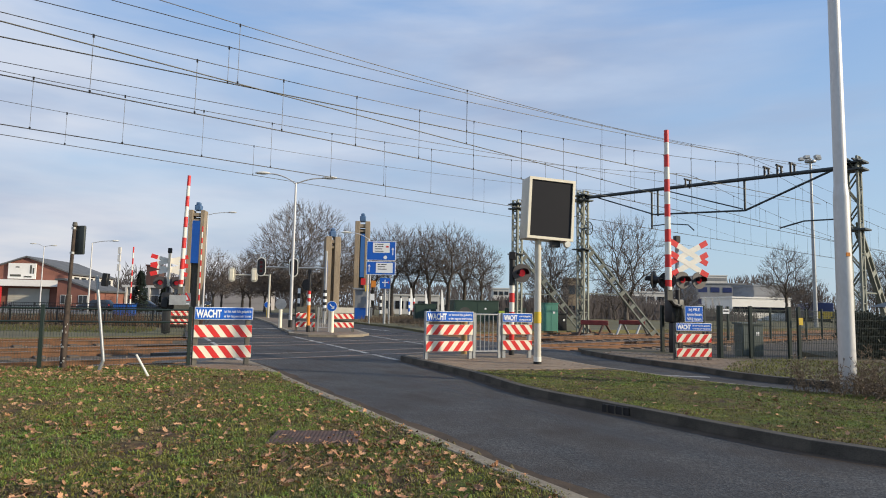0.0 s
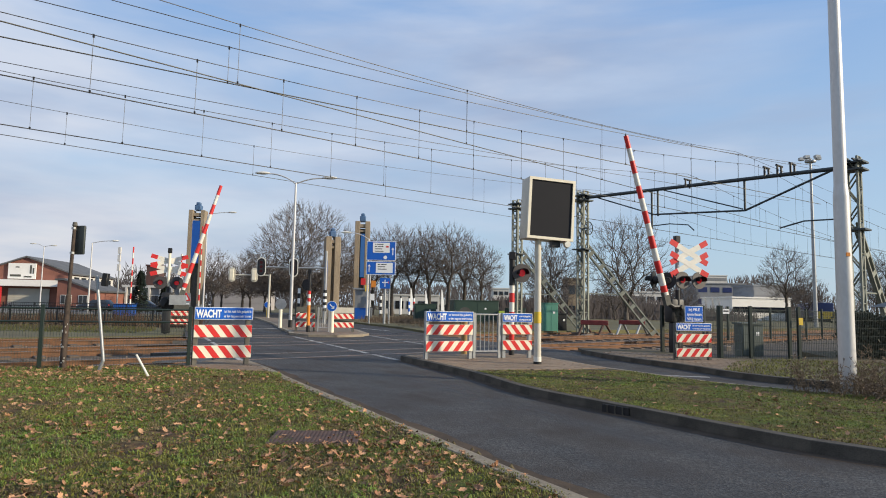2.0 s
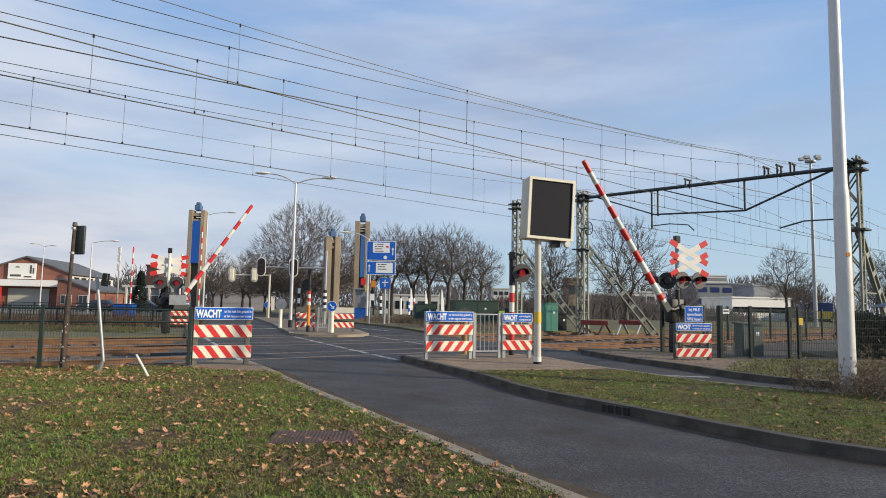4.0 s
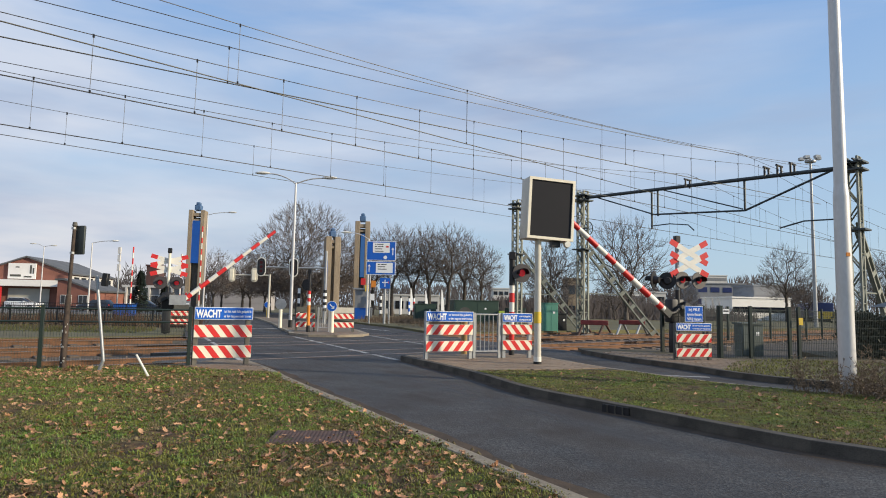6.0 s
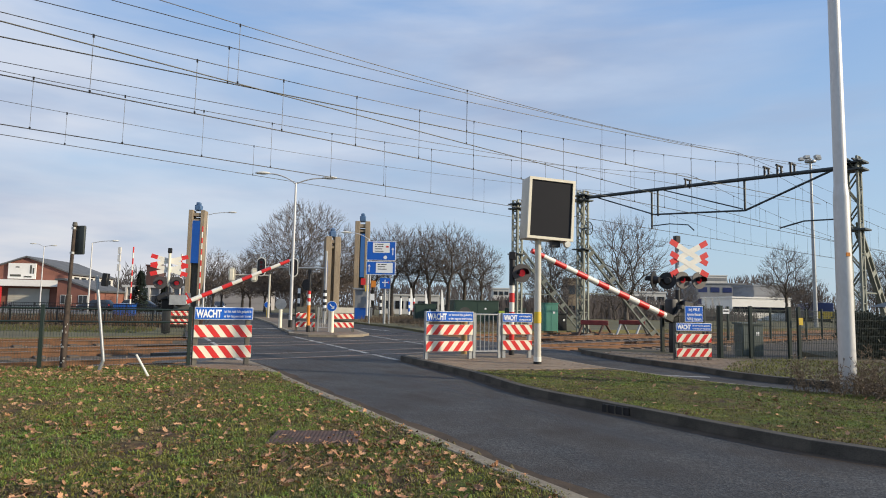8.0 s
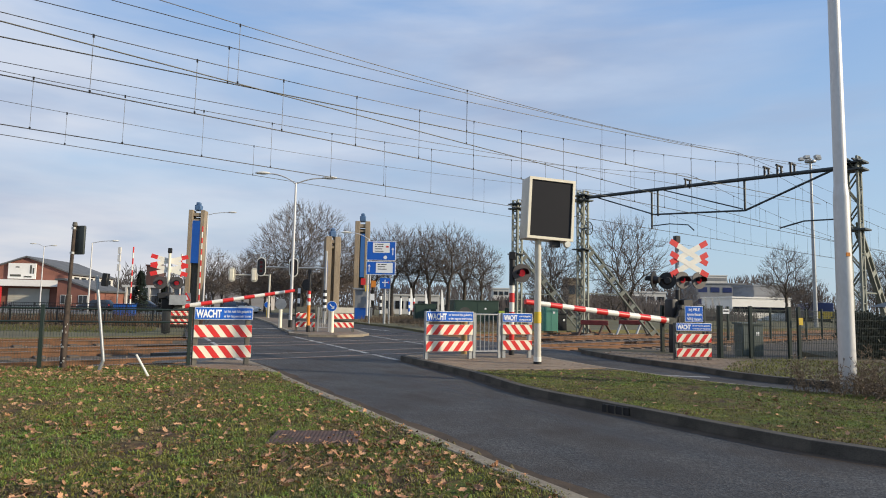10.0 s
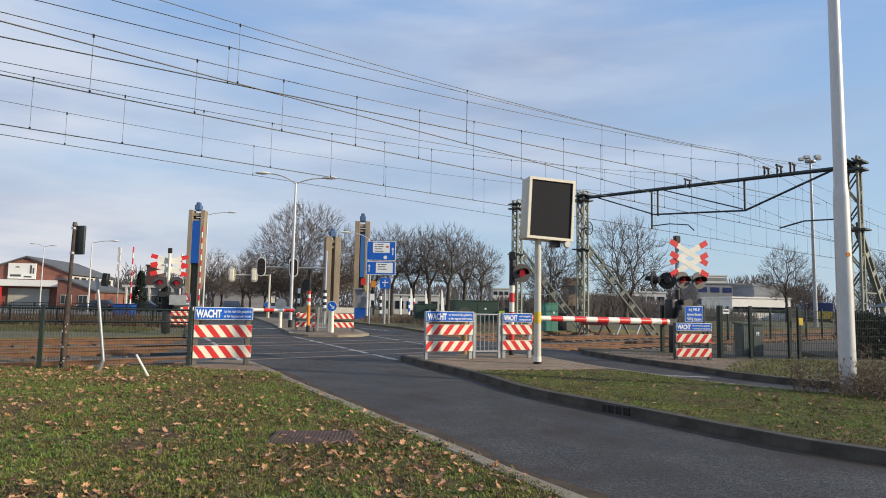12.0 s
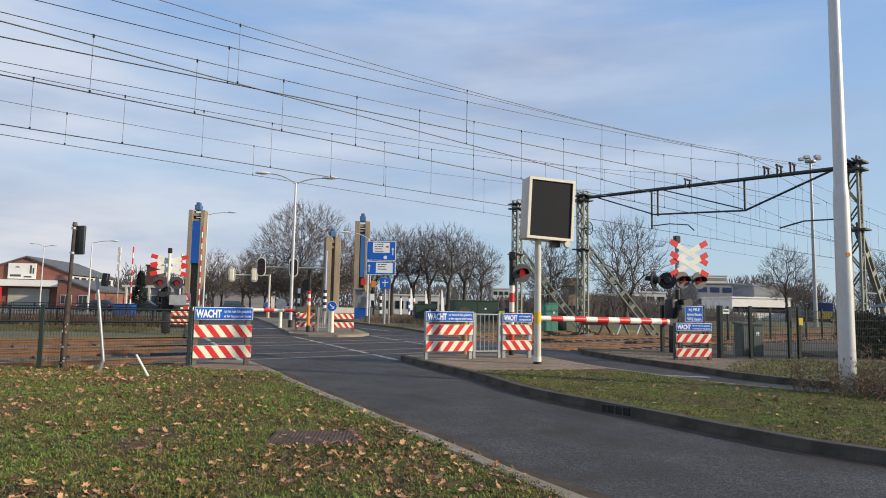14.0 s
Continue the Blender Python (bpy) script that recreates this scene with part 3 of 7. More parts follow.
def dirt_strip(name, pts, side, reach, label):
    """Washed-up dirt along the foot of a kerb, with a ragged outer edge."""
    rs = random.Random(len(pts))
    line = smooth_line([(*p, 0) for p in pts], 0.25)
    bm = bmesh.new()
    rows = []
    for i, p in enumerate(line):
        t = (line[min(i + 1, len(line) - 1)] - line[max(i - 1, 0)]).normalized()
        q = Vector((-t.y, t.x, 0)) * side
        w = reach * (0.75 + 0.35 * noise.noise((p.x * 0.8, p.y * 0.8, 0)) + rs.uniform(-0.08, 0.08))
        rows.append((bm.verts.new((p.x, p.y, 0.006)), bm.verts.new((*(p + q * w).to_2d(), 0.002))))
    for a, b in zip(rows, rows[1:]):
        bm.faces.new((a[0], a[1], b[1], b[0]))
    bmesh.ops.recalc_face_normals(bm, faces=bm.faces[:])
    tagged(part(name, bm, M["dirt"], smooth=False), label, "road dirt", kind="structure")


dirt_strip("road_dirt_verge", LEFT_KERB, 1, 0.34, "brown washed-up dirt along the verge")
dirt_strip("road_dirt_island", ISLAND_KERB, -1, 0.22, "brown washed-up dirt along the island kerb")


def in_poly(x, y, poly):
    c = False
    for (x0, y0), (x1, y1) in zip(poly, poly[1:] + poly[:1]):
        if (y0 > y) != (y1 > y) and x < (x1 - x0) * (y - y0) / (y1 - y0) + x0:
            c = not c
    return c


def block_paving(name, outline, z, turn, label, size=(0.21, 0.105)):
    bm = bmesh.new()
    xs, ys = [p[0] for p in outline], [p[1] for p in outline]
    cx, cy = sum(xs) / len(xs), sum(ys) / len(ys)
    ca, sa = math.cos(turn), math.sin(turn)
    n = 34
    for j in range(-n * 2, n * 2):
        for i in range(-n, n):
            u, v = (i + 0.5 * (j % 2)) * size[0], j * size[1]
            x, y = cx + u * ca - v * sa, cy + u * sa + v * ca
            if not in_poly(x, y, outline):
                continue
            dz = random.uniform(-0.002, 0.002)
            q = []
            for a, b in ((-1, -1), (1, -1), (1, 1), (-1, 1)):
                du, dv = a * (size[0] / 2 - 0.004), b * (size[1] / 2 - 0.004)
                q.append((x + du * ca - dv * sa, y + du * sa + dv * ca))
            top = [bm.verts.new((*p, z + dz)) for p in q]
            low = [bm.verts.new((*p, z - 0.02)) for p in q]
            bm.faces.new(top)
            for k in range(4):
                bm.faces.new((low[k], low[(k + 1) % 4], top[(k + 1) % 4], top[k]))
    return tagged(part(name, bm, M["paving"], smooth=False), label, "paving", kind="stuff")


paved = [p for p in isl_in if p[1] > 12.4] + [(1.6, 13.0), (2.6, 13.2), (3.4, 13.6)][::1] + [p for p in isl_back[::-1] if p[1] > 13.7]
block_paving("island_paving", paved, 0.116, 0.45, "worn brown block paving at the island's head")
block_paving("verge_paving", [(-5.5, 13.4), (-4.7, 12.5), (-3.5, 12.4), (-3.55, 12.9), (-4.5, 14.5), (-5.0, 14.6)], 0.062, 0.45,
             "sandy block paving under the barrier frame")
block_paving("right_paving", [(5.0, 17.2), (5.75, 15.2), (6.15, 13.9), (7.3, 15.2), (8.0, 16.6), (6.6, 18.6), (5.2, 19.4), (4.75, 18.6)], 0.102, 0.45,
             "worn brown paving beside the crossing")

FAR_ISLAND = [(-7.05, 29.4), (-6.6, 27.6), (-5.5, 26.4), (-4.3, 26.4), (-3.4, 27.3), (-3.25, 28.7), (-4.4, 33.0), (-8.4, 43.5), (-16.0, 58.0), (-17.0, 57.6), (-11.0, 41.3), (-8.6, 34.0)]
slab("far_island", FAR_ISLAND, -0.19, 0.10, M["kerb"], "low concrete island across the tracks", "traffic island")
slab("far_island_paving", [(-6.85, 29.4), (-6.4, 27.8), (-5.4, 26.65), (-4.3, 26.65), (-3.65, 27.4), (-3.5, 28.7), (-4.6, 32.8), (-8.5, 43.2), (-16.0, 57.6),
                           (-16.6, 57.2), (-10.8, 41.2), (-8.4, 34.0)], 0.09, 0.106, M["paving"], "brown paved top of the far island", "paving")
slab("far_right_verge", [(-0.3, 31.2), (-2.3, 37.9), (-6.0, 46.5), (-20, 82), (60, 110), (70, 80), (19, 47)], -0.19, 0.08, M["far_grass"],
     "shaggy dry grass bank by the far lane", "verge")


def stripe(name, a, b, width, label, z=0.005):
    a, b = Vector((*a, 0)), Vector((*b, 0))
    d = (b - a).normalized()
    q = Vector((-d.y, d.x, 0)) * width / 2
    bm = bmesh.new()
    prism(bm, xy([a - q, b - q, b + q, a + q]), -0.002, z)
    tagged(part(name, bm, M["marking"], smooth=False), label, "road marking", kind="structure")


def lerp(a, b, t):
    return (a[0] + (b[0] - a[0]) * t, a[1] + (b[1] - a[1]) * t)


for t0, t1 in ((0, 0.19), (0.22, 0.40), (0.43, 0.62), (0.66, 0.80), (0.84, 0.99)):
    stripe("centre_line", lerp((-6.1, 26.4), (-1.06, 15.95), t0), lerp((-6.1, 26.4), (-1.06, 15.95), t1), 0.13, "worn white broken line over the crossing")
for t0, t1 in ((0, 0.3), (0.36, 0.72), (0.76, 0.98)):
    stripe("edge_line", lerp((-9.6, 25.6), (-4.55, 14.75), t0), lerp((-9.6, 25.6), (-4.55, 14.75), t1), 0.12, "worn white edge line over the crossing")
for t0, t1 in ((0, 0.42), (0.5, 1.0)):
    stripe("edge_line", lerp((-3.2, 28.5), (0.3, 20.8), t0), lerp((-3.2, 28.5), (0.3, 20.8), t1), 0.12, "worn white edge line over the crossing")
stripe("stop_line", (4.15, 13.6), (5.55, 13.25), 0.16, "worn white stop line")
stripe("lane_line", (-8.0, 34.6), (-16.9, 58.5), 0.12, "white edge line beside the far island")
stripe("far_stop_line", (-11.0, 33.6), (-8.9, 34.6), 0.25, "worn white stop line")
stripe("far_lane_arrow", (-4.6, 37.0), (-2.9, 34.4), 0.22, "worn white lane arrow")
stripe("far_lane_line", (-11.9, 46), (-18, 61), 0.10, "white line on the far road")

# ---- the tracks ----


def rail_mesh(length, bm=None):
    """One rail: foot, web and head, with its head level with the road."""
    bm = bm or bmesh.new()
    prof = [(-0.07, -0.155), (0.07, -0.155), (0.07, -0.14), (0.012, -0.12), (0.012, -0.035), (0.036, -0.028), (0.036, 0.004), (-0.036, 0.004), (-0.036, -0.028), (-0.012, -0.035), (-0.012, -0.12), (-0.07, -0.14)]
    a = [bm.verts.new((0, y, z)) for y, z in prof]
    b = [bm.verts.new((length, y, z)) for y, z in prof]
    for i in range(len(prof)):
        j = (i + 1) % len(prof)
        bm.faces.new((a[i], b[i], b[j], a[j]))
    bm.faces.new(a)
    bm.faces.new(b[::-1])
    return bm


def railway(n, s0, s1, label):
    t = thing("railway_track", rail_pose(0, n), label, "railway track", "tracks", kind="structure")
    sleeper = bmesh.new()
    box(sleeper, (0, 0, -0.15), (0.26, 2.5, 0.1))
    soften(sleeper, 0.015)
    sl = mesh_of(sleeper, M["sleeper"], name="sleeper")
    for off in (-0.754, 0.754):
        ob = part("rail", rail_mesh(s1 - s0), M["rust"], t, smooth=False)
        ob.matrix_basis = pose(s0, off, 0)
        bm = bmesh.new()
        box(bm, ((s0 + s1) / 2, off, 0.004), (s1 - s0, 0.055, 0.004))
        part("rail_head", bm, M["railtop"], t, "worn steel rail head", smooth=False)
        # A flat black strip gives the dark of the open groove.
        bm = bmesh.new()
        box(bm, (11.5, off - math.copysign(0.085, off), 0.0), (12.5, 0.06, 0.006))
        part("flangeway", bm, M["black"], t, "flat black strip in place of the groove beside the rail", smooth=False)
    for i in range(int((s1 - s0) / 0.75)):
        s = s0 + 0.75 * i
        if 5.0 < s < 18.0 or s > 60 or s < -26:
            continue
        ob = part("sleeper", sl, None, t)
        ob.matrix_basis = pose(s, 0, random.uniform(-0.008, 0.004), 0, 0, random.uniform(-0.6, 0.6))


railway(15.5, -80, 150, "rusty railway track across the road")
railway(20.1, -80, 150, "rusty railway track across the road")
railway(24.7, -80, 33.2, "rusty siding track that ends at buffer stops")


def loose_stones():
    bm = bmesh.new()
    rs = random.Random(5)
    for n, lo, hi, count in ((13.9, -16, 5.5, 260), (17.8, -14, 5.8, 330), (22.4, -12, 6.5, 330), (18.0, 17.5, 40, 260), (13.9, 18, 40, 200), (26.3, -16, 8, 260)):
        for _ in range(count):
            p = rail_pt(rs.uniform(lo, hi), n + rs.uniform(-1.0, 1.0), -0.14 + rs.uniform(0, 0.02))
            r = rs.uniform(0.016, 0.038)
            bmesh.ops.create_icosphere(bm, subdivisions=1, radius=r, matrix=Matrix.Translation(p) @ Euler((rs.uniform(0, 3), rs.uniform(0, 3), 0)).to_matrix().to_4x4() @ Matrix.Diagonal((1, 0.75, 0.6, 1)))
    tagged(part("ballast_stones", bm, M["stone"], smooth=False), "loose pale ballast stones between the rails", "ballast", kind="stuff")


loose_stones()


def rubber_ends():
    """Broken dark asphalt tongues where the crossing's surface ends beside the rails."""
    rs = random.Random(3)
    bm = bmesh.new()
    for n in (14.3, 15.5, 16.7, 17.8, 18.9, 20.1, 21.3, 22.4, 23.5, 24.7, 25.9):
        s = 5.3 + (n - 14.3) * 0.36
        for _ in range(4):
            a, w = s - rs.uniform(0.4, 1.9), rs.uniform(0.12, 0.3)
            c = n + rs.uniform(-0.45, 0.45)
            prism(bm, xy([rail_pt(a, c - w * 0.3), rail_pt(s + 0.8, c - w), rail_pt(s + 0.8, c + w), rail_pt(a + 0.2, c + w * 0.2)]), -0.16, -0.012 - rs.uniform(0, 0.03))
    tagged(part("crossing_edge", bm, M["asphalt_far"], smooth=False), "crumbling dark asphalt edge of the crossing", "road edge", kind="structure")


rubber_ends()

# ---- barrier frames with warning boards ----
SMALL = ("tot het rode licht gedoofd is", "er kan nog een trein komen")


def board(name, parent, width, z0, z1, lean, y=-0.05, pitch=0.27):
    """A cream plank with slanting red bars across it."""
    h = z1 - z0
    bm = bmesh.new()
    box(bm, (width / 2, y, (z0 + z1) / 2), (width, 0.035, h))
    soften(bm, 0.004)
    plank = part(name, bm, M["cream"], parent, "cream plank with red bars")
    n = int(width / pitch) + 3
    for i in range(-1, n):
        x = i * pitch * 1.0 + (0.04 if lean > 0 else 0.10)
        half, sh = pitch * 0.25, h * 0.75 * lean / 2
        quad = [(x - half - sh, z0 + 0.004), (x + half - sh, z0 + 0.004), (x + half + sh, z1 - 0.004), (x - half + sh, z1 - 0.004)]
        quad = clip_x(quad, 0.004, width - 0.004)
        if len(quad) < 3:
            continue
        bm = bmesh.new()
        prism(bm, quad, 0, 0.0025, Matrix.Translation((0, y - 0.0175, 0)) @ Matrix.Rotation(radians(90), 4, "X"))
        part("red_bar", bm, M["red"], plank, smooth=False)
    return plank


def clip_x(poly, lo, hi):
    for sgn, lim in ((1, lo), (-1, -hi)):
        out = []
        for a, b in zip(poly, poly[1:] + poly[:1]):
            ia, ib = sgn * a[0] >= lim, sgn * b[0] >= lim
            if ia:
                out.append(a)
            if ia != ib:
                t = (lim * sgn - a[0]) / (b[0] - a[0])
                out.append((lim * sgn, a[1] + t * (b[1] - a[1])))
        poly = out
        if len(poly) < 3:
            return []
    return poly


def sign_plate(name, parent, x0, x1, z0, z1, y, rows, label):
    """A blue plate with a white rim; rows: words, height, x, z, width."""
    bm = bmesh.new()
    box(bm, ((x0 + x1) / 2, y, (z0 + z1) / 2), (x1 - x0, 0.02, z1 - z0))
    soften(bm, 0.004)
    plate = part(name, bm, M["text"], parent, label)
    bm = bmesh.new()
    box(bm, ((x0 + x1) / 2, y - 0.0105, (z0 + z1) / 2), (x1 - x0 - 0.022, 0.004, z1 - z0 - 0.022))
    part("blue_face", bm, M["blue"], plate, smooth=False)
    for words, size, x, z, width in rows:
        lettering("lettering", words, size, Matrix.Translation((x, y - 0.015, z)), M["text"], plate, width)
    return plate


def warning_frame(m, width, k, base, lean, posts, label, wacht=0.46, small=True, file_sign=False, post_mat="weathered", boards=None, sign=None, pitch=0.27):
    """Two posts, two striped planks and a blue WACHT plate. k scales the heights."""
    t = thing("warning_barricade", m, label, "barrier frame", "warning frames at the crossing")
    b1, b2 = boards or ((0.20, 0.46), (0.625, 0.885))
    s0, s1 = sign or (0.99, 1.25)
    for x in posts:
        bm = bmesh.new()
        box(bm, (x, 0.02, (s1 + base) / 2), (0.10, 0.09, s1 - base))
        soften(bm, 0.012)
        part("post", bm, M[post_mat], t)
    board("plank", t, width, *b1, lean, pitch=pitch)
    board("plank", t, width, *b2, lean, pitch=pitch)
    h = s1 - s0
    if sign is not False:
        rows = [("WACHT", h * 0.84, 0.035, s0 + h * 0.2, wacht - 0.06)]
        rows += [(w, h * 0.30, wacht + 0.02, s0 + h * z, width - wacht - 0.05) for w, z in zip(SMALL, (0.58, 0.2))]
        sign_plate("sign", t, 0.0, width + 0.01, s0, s1, -0.05, rows, "blue sign with white WACHT lettering")
    if file_sign:
        zt = s1 + 0.03
        rows = [(w, 0.105, 0.30 + dx, zt + z, wd) for w, z, dx, wd in (("bij FILE", 0.285, 0.05, 0.30), ("spoorbaan", 0.165, 0.0, 0.40), ("VRIJ laten", 0.04, 0.0, 0.40))]
        sign_plate("queue_sign", t, 0.25, 0.75, zt, zt + 0.41, -0.05, rows, "blue sign with white lettering about queues")
    return t


def at(x, y, z, heading):
    return pose(x, y, z, 0, 0, heading)


warning_frame(at(-5.10, 13.12, 0.0, 27), 1.16, 1, -0.02, -1, (0.04, 1.08), "grey-posted frame with red and cream planks on the verge", wacht=0.56)
warning_frame(at(-0.38, 14.95, 0.0, 24), 1.22, 1, 0.10, 1, (0.04, 1.18), "galvanised frame with red and cream planks on the island", wacht=0.55, post_mat="galv",
              boards=((0.30, 0.54), (0.69, 0.93)), sign=(1.0, 1.24))
warning_frame(at(1.50, 15.85, 0.0, 18), 0.80, 1, 0.10, -1, (0.05, 0.76), "narrow frame with red and cream planks by the island gate", wacht=0.42, post_mat="galv",
              boards=((0.31, 0.55), (0.70, 0.94)), sign=(1.0, 1.22), pitch=0.25)
warning_frame(at(6.05, 16.5, 0.0, 8), 0.97, 0.8, 0.08, 1, (0.02, 0.95), "grey frame with two blue signs beside the fence", wacht=0.43, file_sign=True, post_mat="greygreen",
              boards=((0.185, 0.40), (0.55, 0.77)), sign=(0.85, 1.05), pitch=0.24)


def far_frames():
    for x, y, hd, w, lean, g in ((-6.62, 28.95, 20, 0.85, 1, "galv"), (-5.05, 29.3, 20, 1.02, -1, "galv"), (-12.7, 29.6, 20, 0.85, -1, "greygreen")):
        t = thing("warning_barricade", at(x, y, 0.0, hd), "frame with red and cream planks and the back of a sign", "barrier frame", "warning frames at the crossing")
        zb = 0.09 if x > -10 else -0.04
        for px in (0.02, w - 0.02):
            bm = bmesh.new()
            box(bm, (px, 0.05, (1.22 + zb) / 2), (0.10, 0.08, 1.22 - zb))
            part("post", bm, M["greygreen"], t)
        board("plank", t, w, 0.30, 0.54, lean, y=0.0)
        board("plank", t, w, 0.70, 0.94, lean, y=0.0)
        bm = bmesh.new()
        box(bm, (w / 2, 0.0, 1.10), (w, 0.03, 0.25))
        part("sign_back", bm, M["box"] if g == "galv" and x > -6 else M["greygreen"], t, "bare back of a sign plate")


far_frames()


def gate(m, width, label):
    t = thing("pedestrian_gate", m, label, "gate", "gates")
    for x in (0.0, width):
        part("post", bmnew(box, (x, 0, 0.66), (0.06, 0.06, 1.12)), M["galv"], t)
    for z in (0.28, 1.18):
        part("gate_rail", bmnew(rod, (0.03, 0, z), (width - 0.03, 0, z), 0.02), M["galv"], t)
    n = 6
    for i in range(n):
        x = 0.05 + (width - 0.1) * i / (n - 1)
        part("bar", bmnew(rod, (x, 0, 0.28), (x, 0, 1.18), 0.011, seg=6), M["galv"], t)
    return t


gate(at(0.80, 15.58, 0.0, 22), 0.68, "galvanised steel gate with upright bars on the island")
gate(at(-5.65, 29.1, 0.0, 20), 0.50, "small steel gate on the far island")

# ---- crossing signals and lifting barriers ----


def warning_lamp(parent, c, facing, lit=True, r=0.25):
    """A round backing plate with hood and red lens; facing is an angle about z, 0 looks along -y."""
    m = Matrix.Translation(c) @ Matrix.Rotation(radians(facing), 4, "Z")
    bm = bmesh.new()
    rod(bm, m @ Vector((0, 0, 0)), m @ Vector((0, 0.035, 0)), r, r, 28)
    rod(bm, m @ Vector((0, 0.03, 0)), m @ Vector((0, 0.19, 0)), 0.13, 0.09, 18)
    disc = part("lamp_backing", bm, M["disc" if lit else "black"], parent, "round backing plate")
    part("lens", bmnew(rod, m @ Vector((0, -0.012, 0)), m @ Vector((0, 0.0, 0)), 0.085, 0.095, 20), M["redlamp" if lit else "darklamp"], disc, "red glass lens")
    bm = bmesh.new()
    n = 12
    pts = []
    for i in range(n + 1):
        a = math.pi * (-0.08 + 1.16 * i / n)
        for y, rr in ((0.0, 0.125), (-0.20, 0.135)):
            pts.append(bm.verts.new(m @ Vector((rr * math.cos(a), y, rr * math.sin(a) * (1 if y == 0 else 0.9)))))
    for i in range(n):
        bm.faces.new((pts[2 * i], pts[2 * i + 1], pts[2 * i + 3], pts[2 * i + 2]))
    bmesh.ops.solidify(bm, geom=bm.faces[:], thickness=0.006)
    part("hood", bm, M["black"], disc, "black lamp hood")


def cross_arm(parent, c, ang, length, y, w=0.165):
    """One arm of the crossing cross, white with red ends."""
    m = Matrix.Translation(c) @ Matrix.Translation((0, y, 0)) @ Matrix.Rotation(radians(ang), 4, "Y")
    bm = bmesh.new()
    box(bm, (0, 0, 0), (length, 0.012, w), m)
    arm = part("cross_arm", bm, M["white"], parent)
    for sx in (-1, 1):
        bm = bmesh.new()
        box(bm, (sx * (length / 2 - 0.135), 0, 0), (0.275, 0.0165, w + 0.002), m)
        part("red_end", bm, M["red"], arm, "red reflective end")


def crossing_signal(m, label, cross_c, lamps, mast_x, behind, k=1.0, arm=(1.22, 31, 0.18)):
    """Mast with the double cross and the flashing lamps. behind: the mast stands before the cross, as seen from its back."""
    t = thing("crossing_signal", m, label, "crossing signal", "crossing signals")
    my = -0.09 if behind else 0.09
    bm = bmesh.new()
    rod(bm, (mast_x, my, -0.1), (mast_x, my, 2.0), 0.075, 0.07, 14)
    part("mast", bm, M["black"], t, "black painted mast foot")
    part("upper_mast", bmnew(rod, (mast_x, my, 2.0), (mast_x, my, 3.45), 0.065, 0.06, 14), M["cream" if behind else "galv"], t)
    bm = bmesh.new()
    box(bm, (mast_x, my, 3.56), (0.17, 0.17, 0.22))
    soften(bm, 0.02)
    part("bell", bm, M["black"], t, "black bell housing on top")
    long, slant, rise = arm
    for dz, y in ((rise, 0.0), (-rise, -0.016)):
        for a in (slant, -slant):
            cross_arm(t, (cross_c[0], 0, cross_c[1] + dz), a, long, y - (0.006 if a > 0 else 0), 0.16 * k)
    bm = bmesh.new()
    xs = [l[0] for l in lamps]
    rod(bm, (min(xs), my, lamps[0][1] + 0.02), (max(xs), my, lamps[0][1] + 0.02), 0.025)
    part("crossbar", bm, M["black"], t)
    for x, z, facing, lit in lamps:
        warning_lamp(t, (x, my - 0.12 if abs(facing) < 60 else my, z), facing, lit, 0.25 * (1 + (k - 1) * 0.8))
    return t


crossing_signal(at(7.22, 19.35, 0.0, 12), "crossing signal with a double red and white cross and lamps", (0.37, 2.97),
                [(0.13, 2.30, 8, True), (0.69, 2.30, 8, True), (-0.33, 2.27, 150, False), (-0.80, 2.29, -140, False)], 0.02, False, 1.06, (1.42, 28, 0.185))
crossing_signal(at(-11.93, 27.6, 0.0, 20), "crossing signal seen from its back, red lamps lit", (0.0, 2.92),
                [(-0.32, 2.15, 0, True), (0.34, 2.15, 0, True)], 0.0, True, 1.12, (1.54, 15.5, 0.195))


def single_signal():
    t = thing("crossing_lamp_post", at(1.86, 16.9, 0.0, 0), "black and banded post with one red crossing lamp", "crossing signal", "crossing signals")
    z0, z1 = 0.1, 1.95
    part("post", bmnew(rod, (0, 0, z0), (0, 0, z1), 0.068, 0.068, 14), M["white"], t)
    for i in range(3):
        a = 1.75 - i * 0.5
        part("red_band", bmnew(rod, (0, 0, a - 0.25), (0, 0, a), 0.0705, 0.0705, 14), M["red"], t, "red band")
    part("foot", bmnew(rod, (0, 0, z0), (0, 0, 0.45), 0.075, 0.075, 14), M["black"], t, "black foot")
    part("upper_post", bmnew(rod, (0, 0, z1), (0, 0, 2.65), 0.078, 0.078, 14), M["black"], t, "black upper post")
    bm = bmesh.new()
    box(bm, (0, 0, 2.74), (0.17, 0.17, 0.22))
    soften(bm, 0.02)
    part("bell", bm, M["black"], t, "black bell housing")
    warning_lamp(t, (0.25, -0.08, 2.28), 14, True, 0.25)


single_signal()


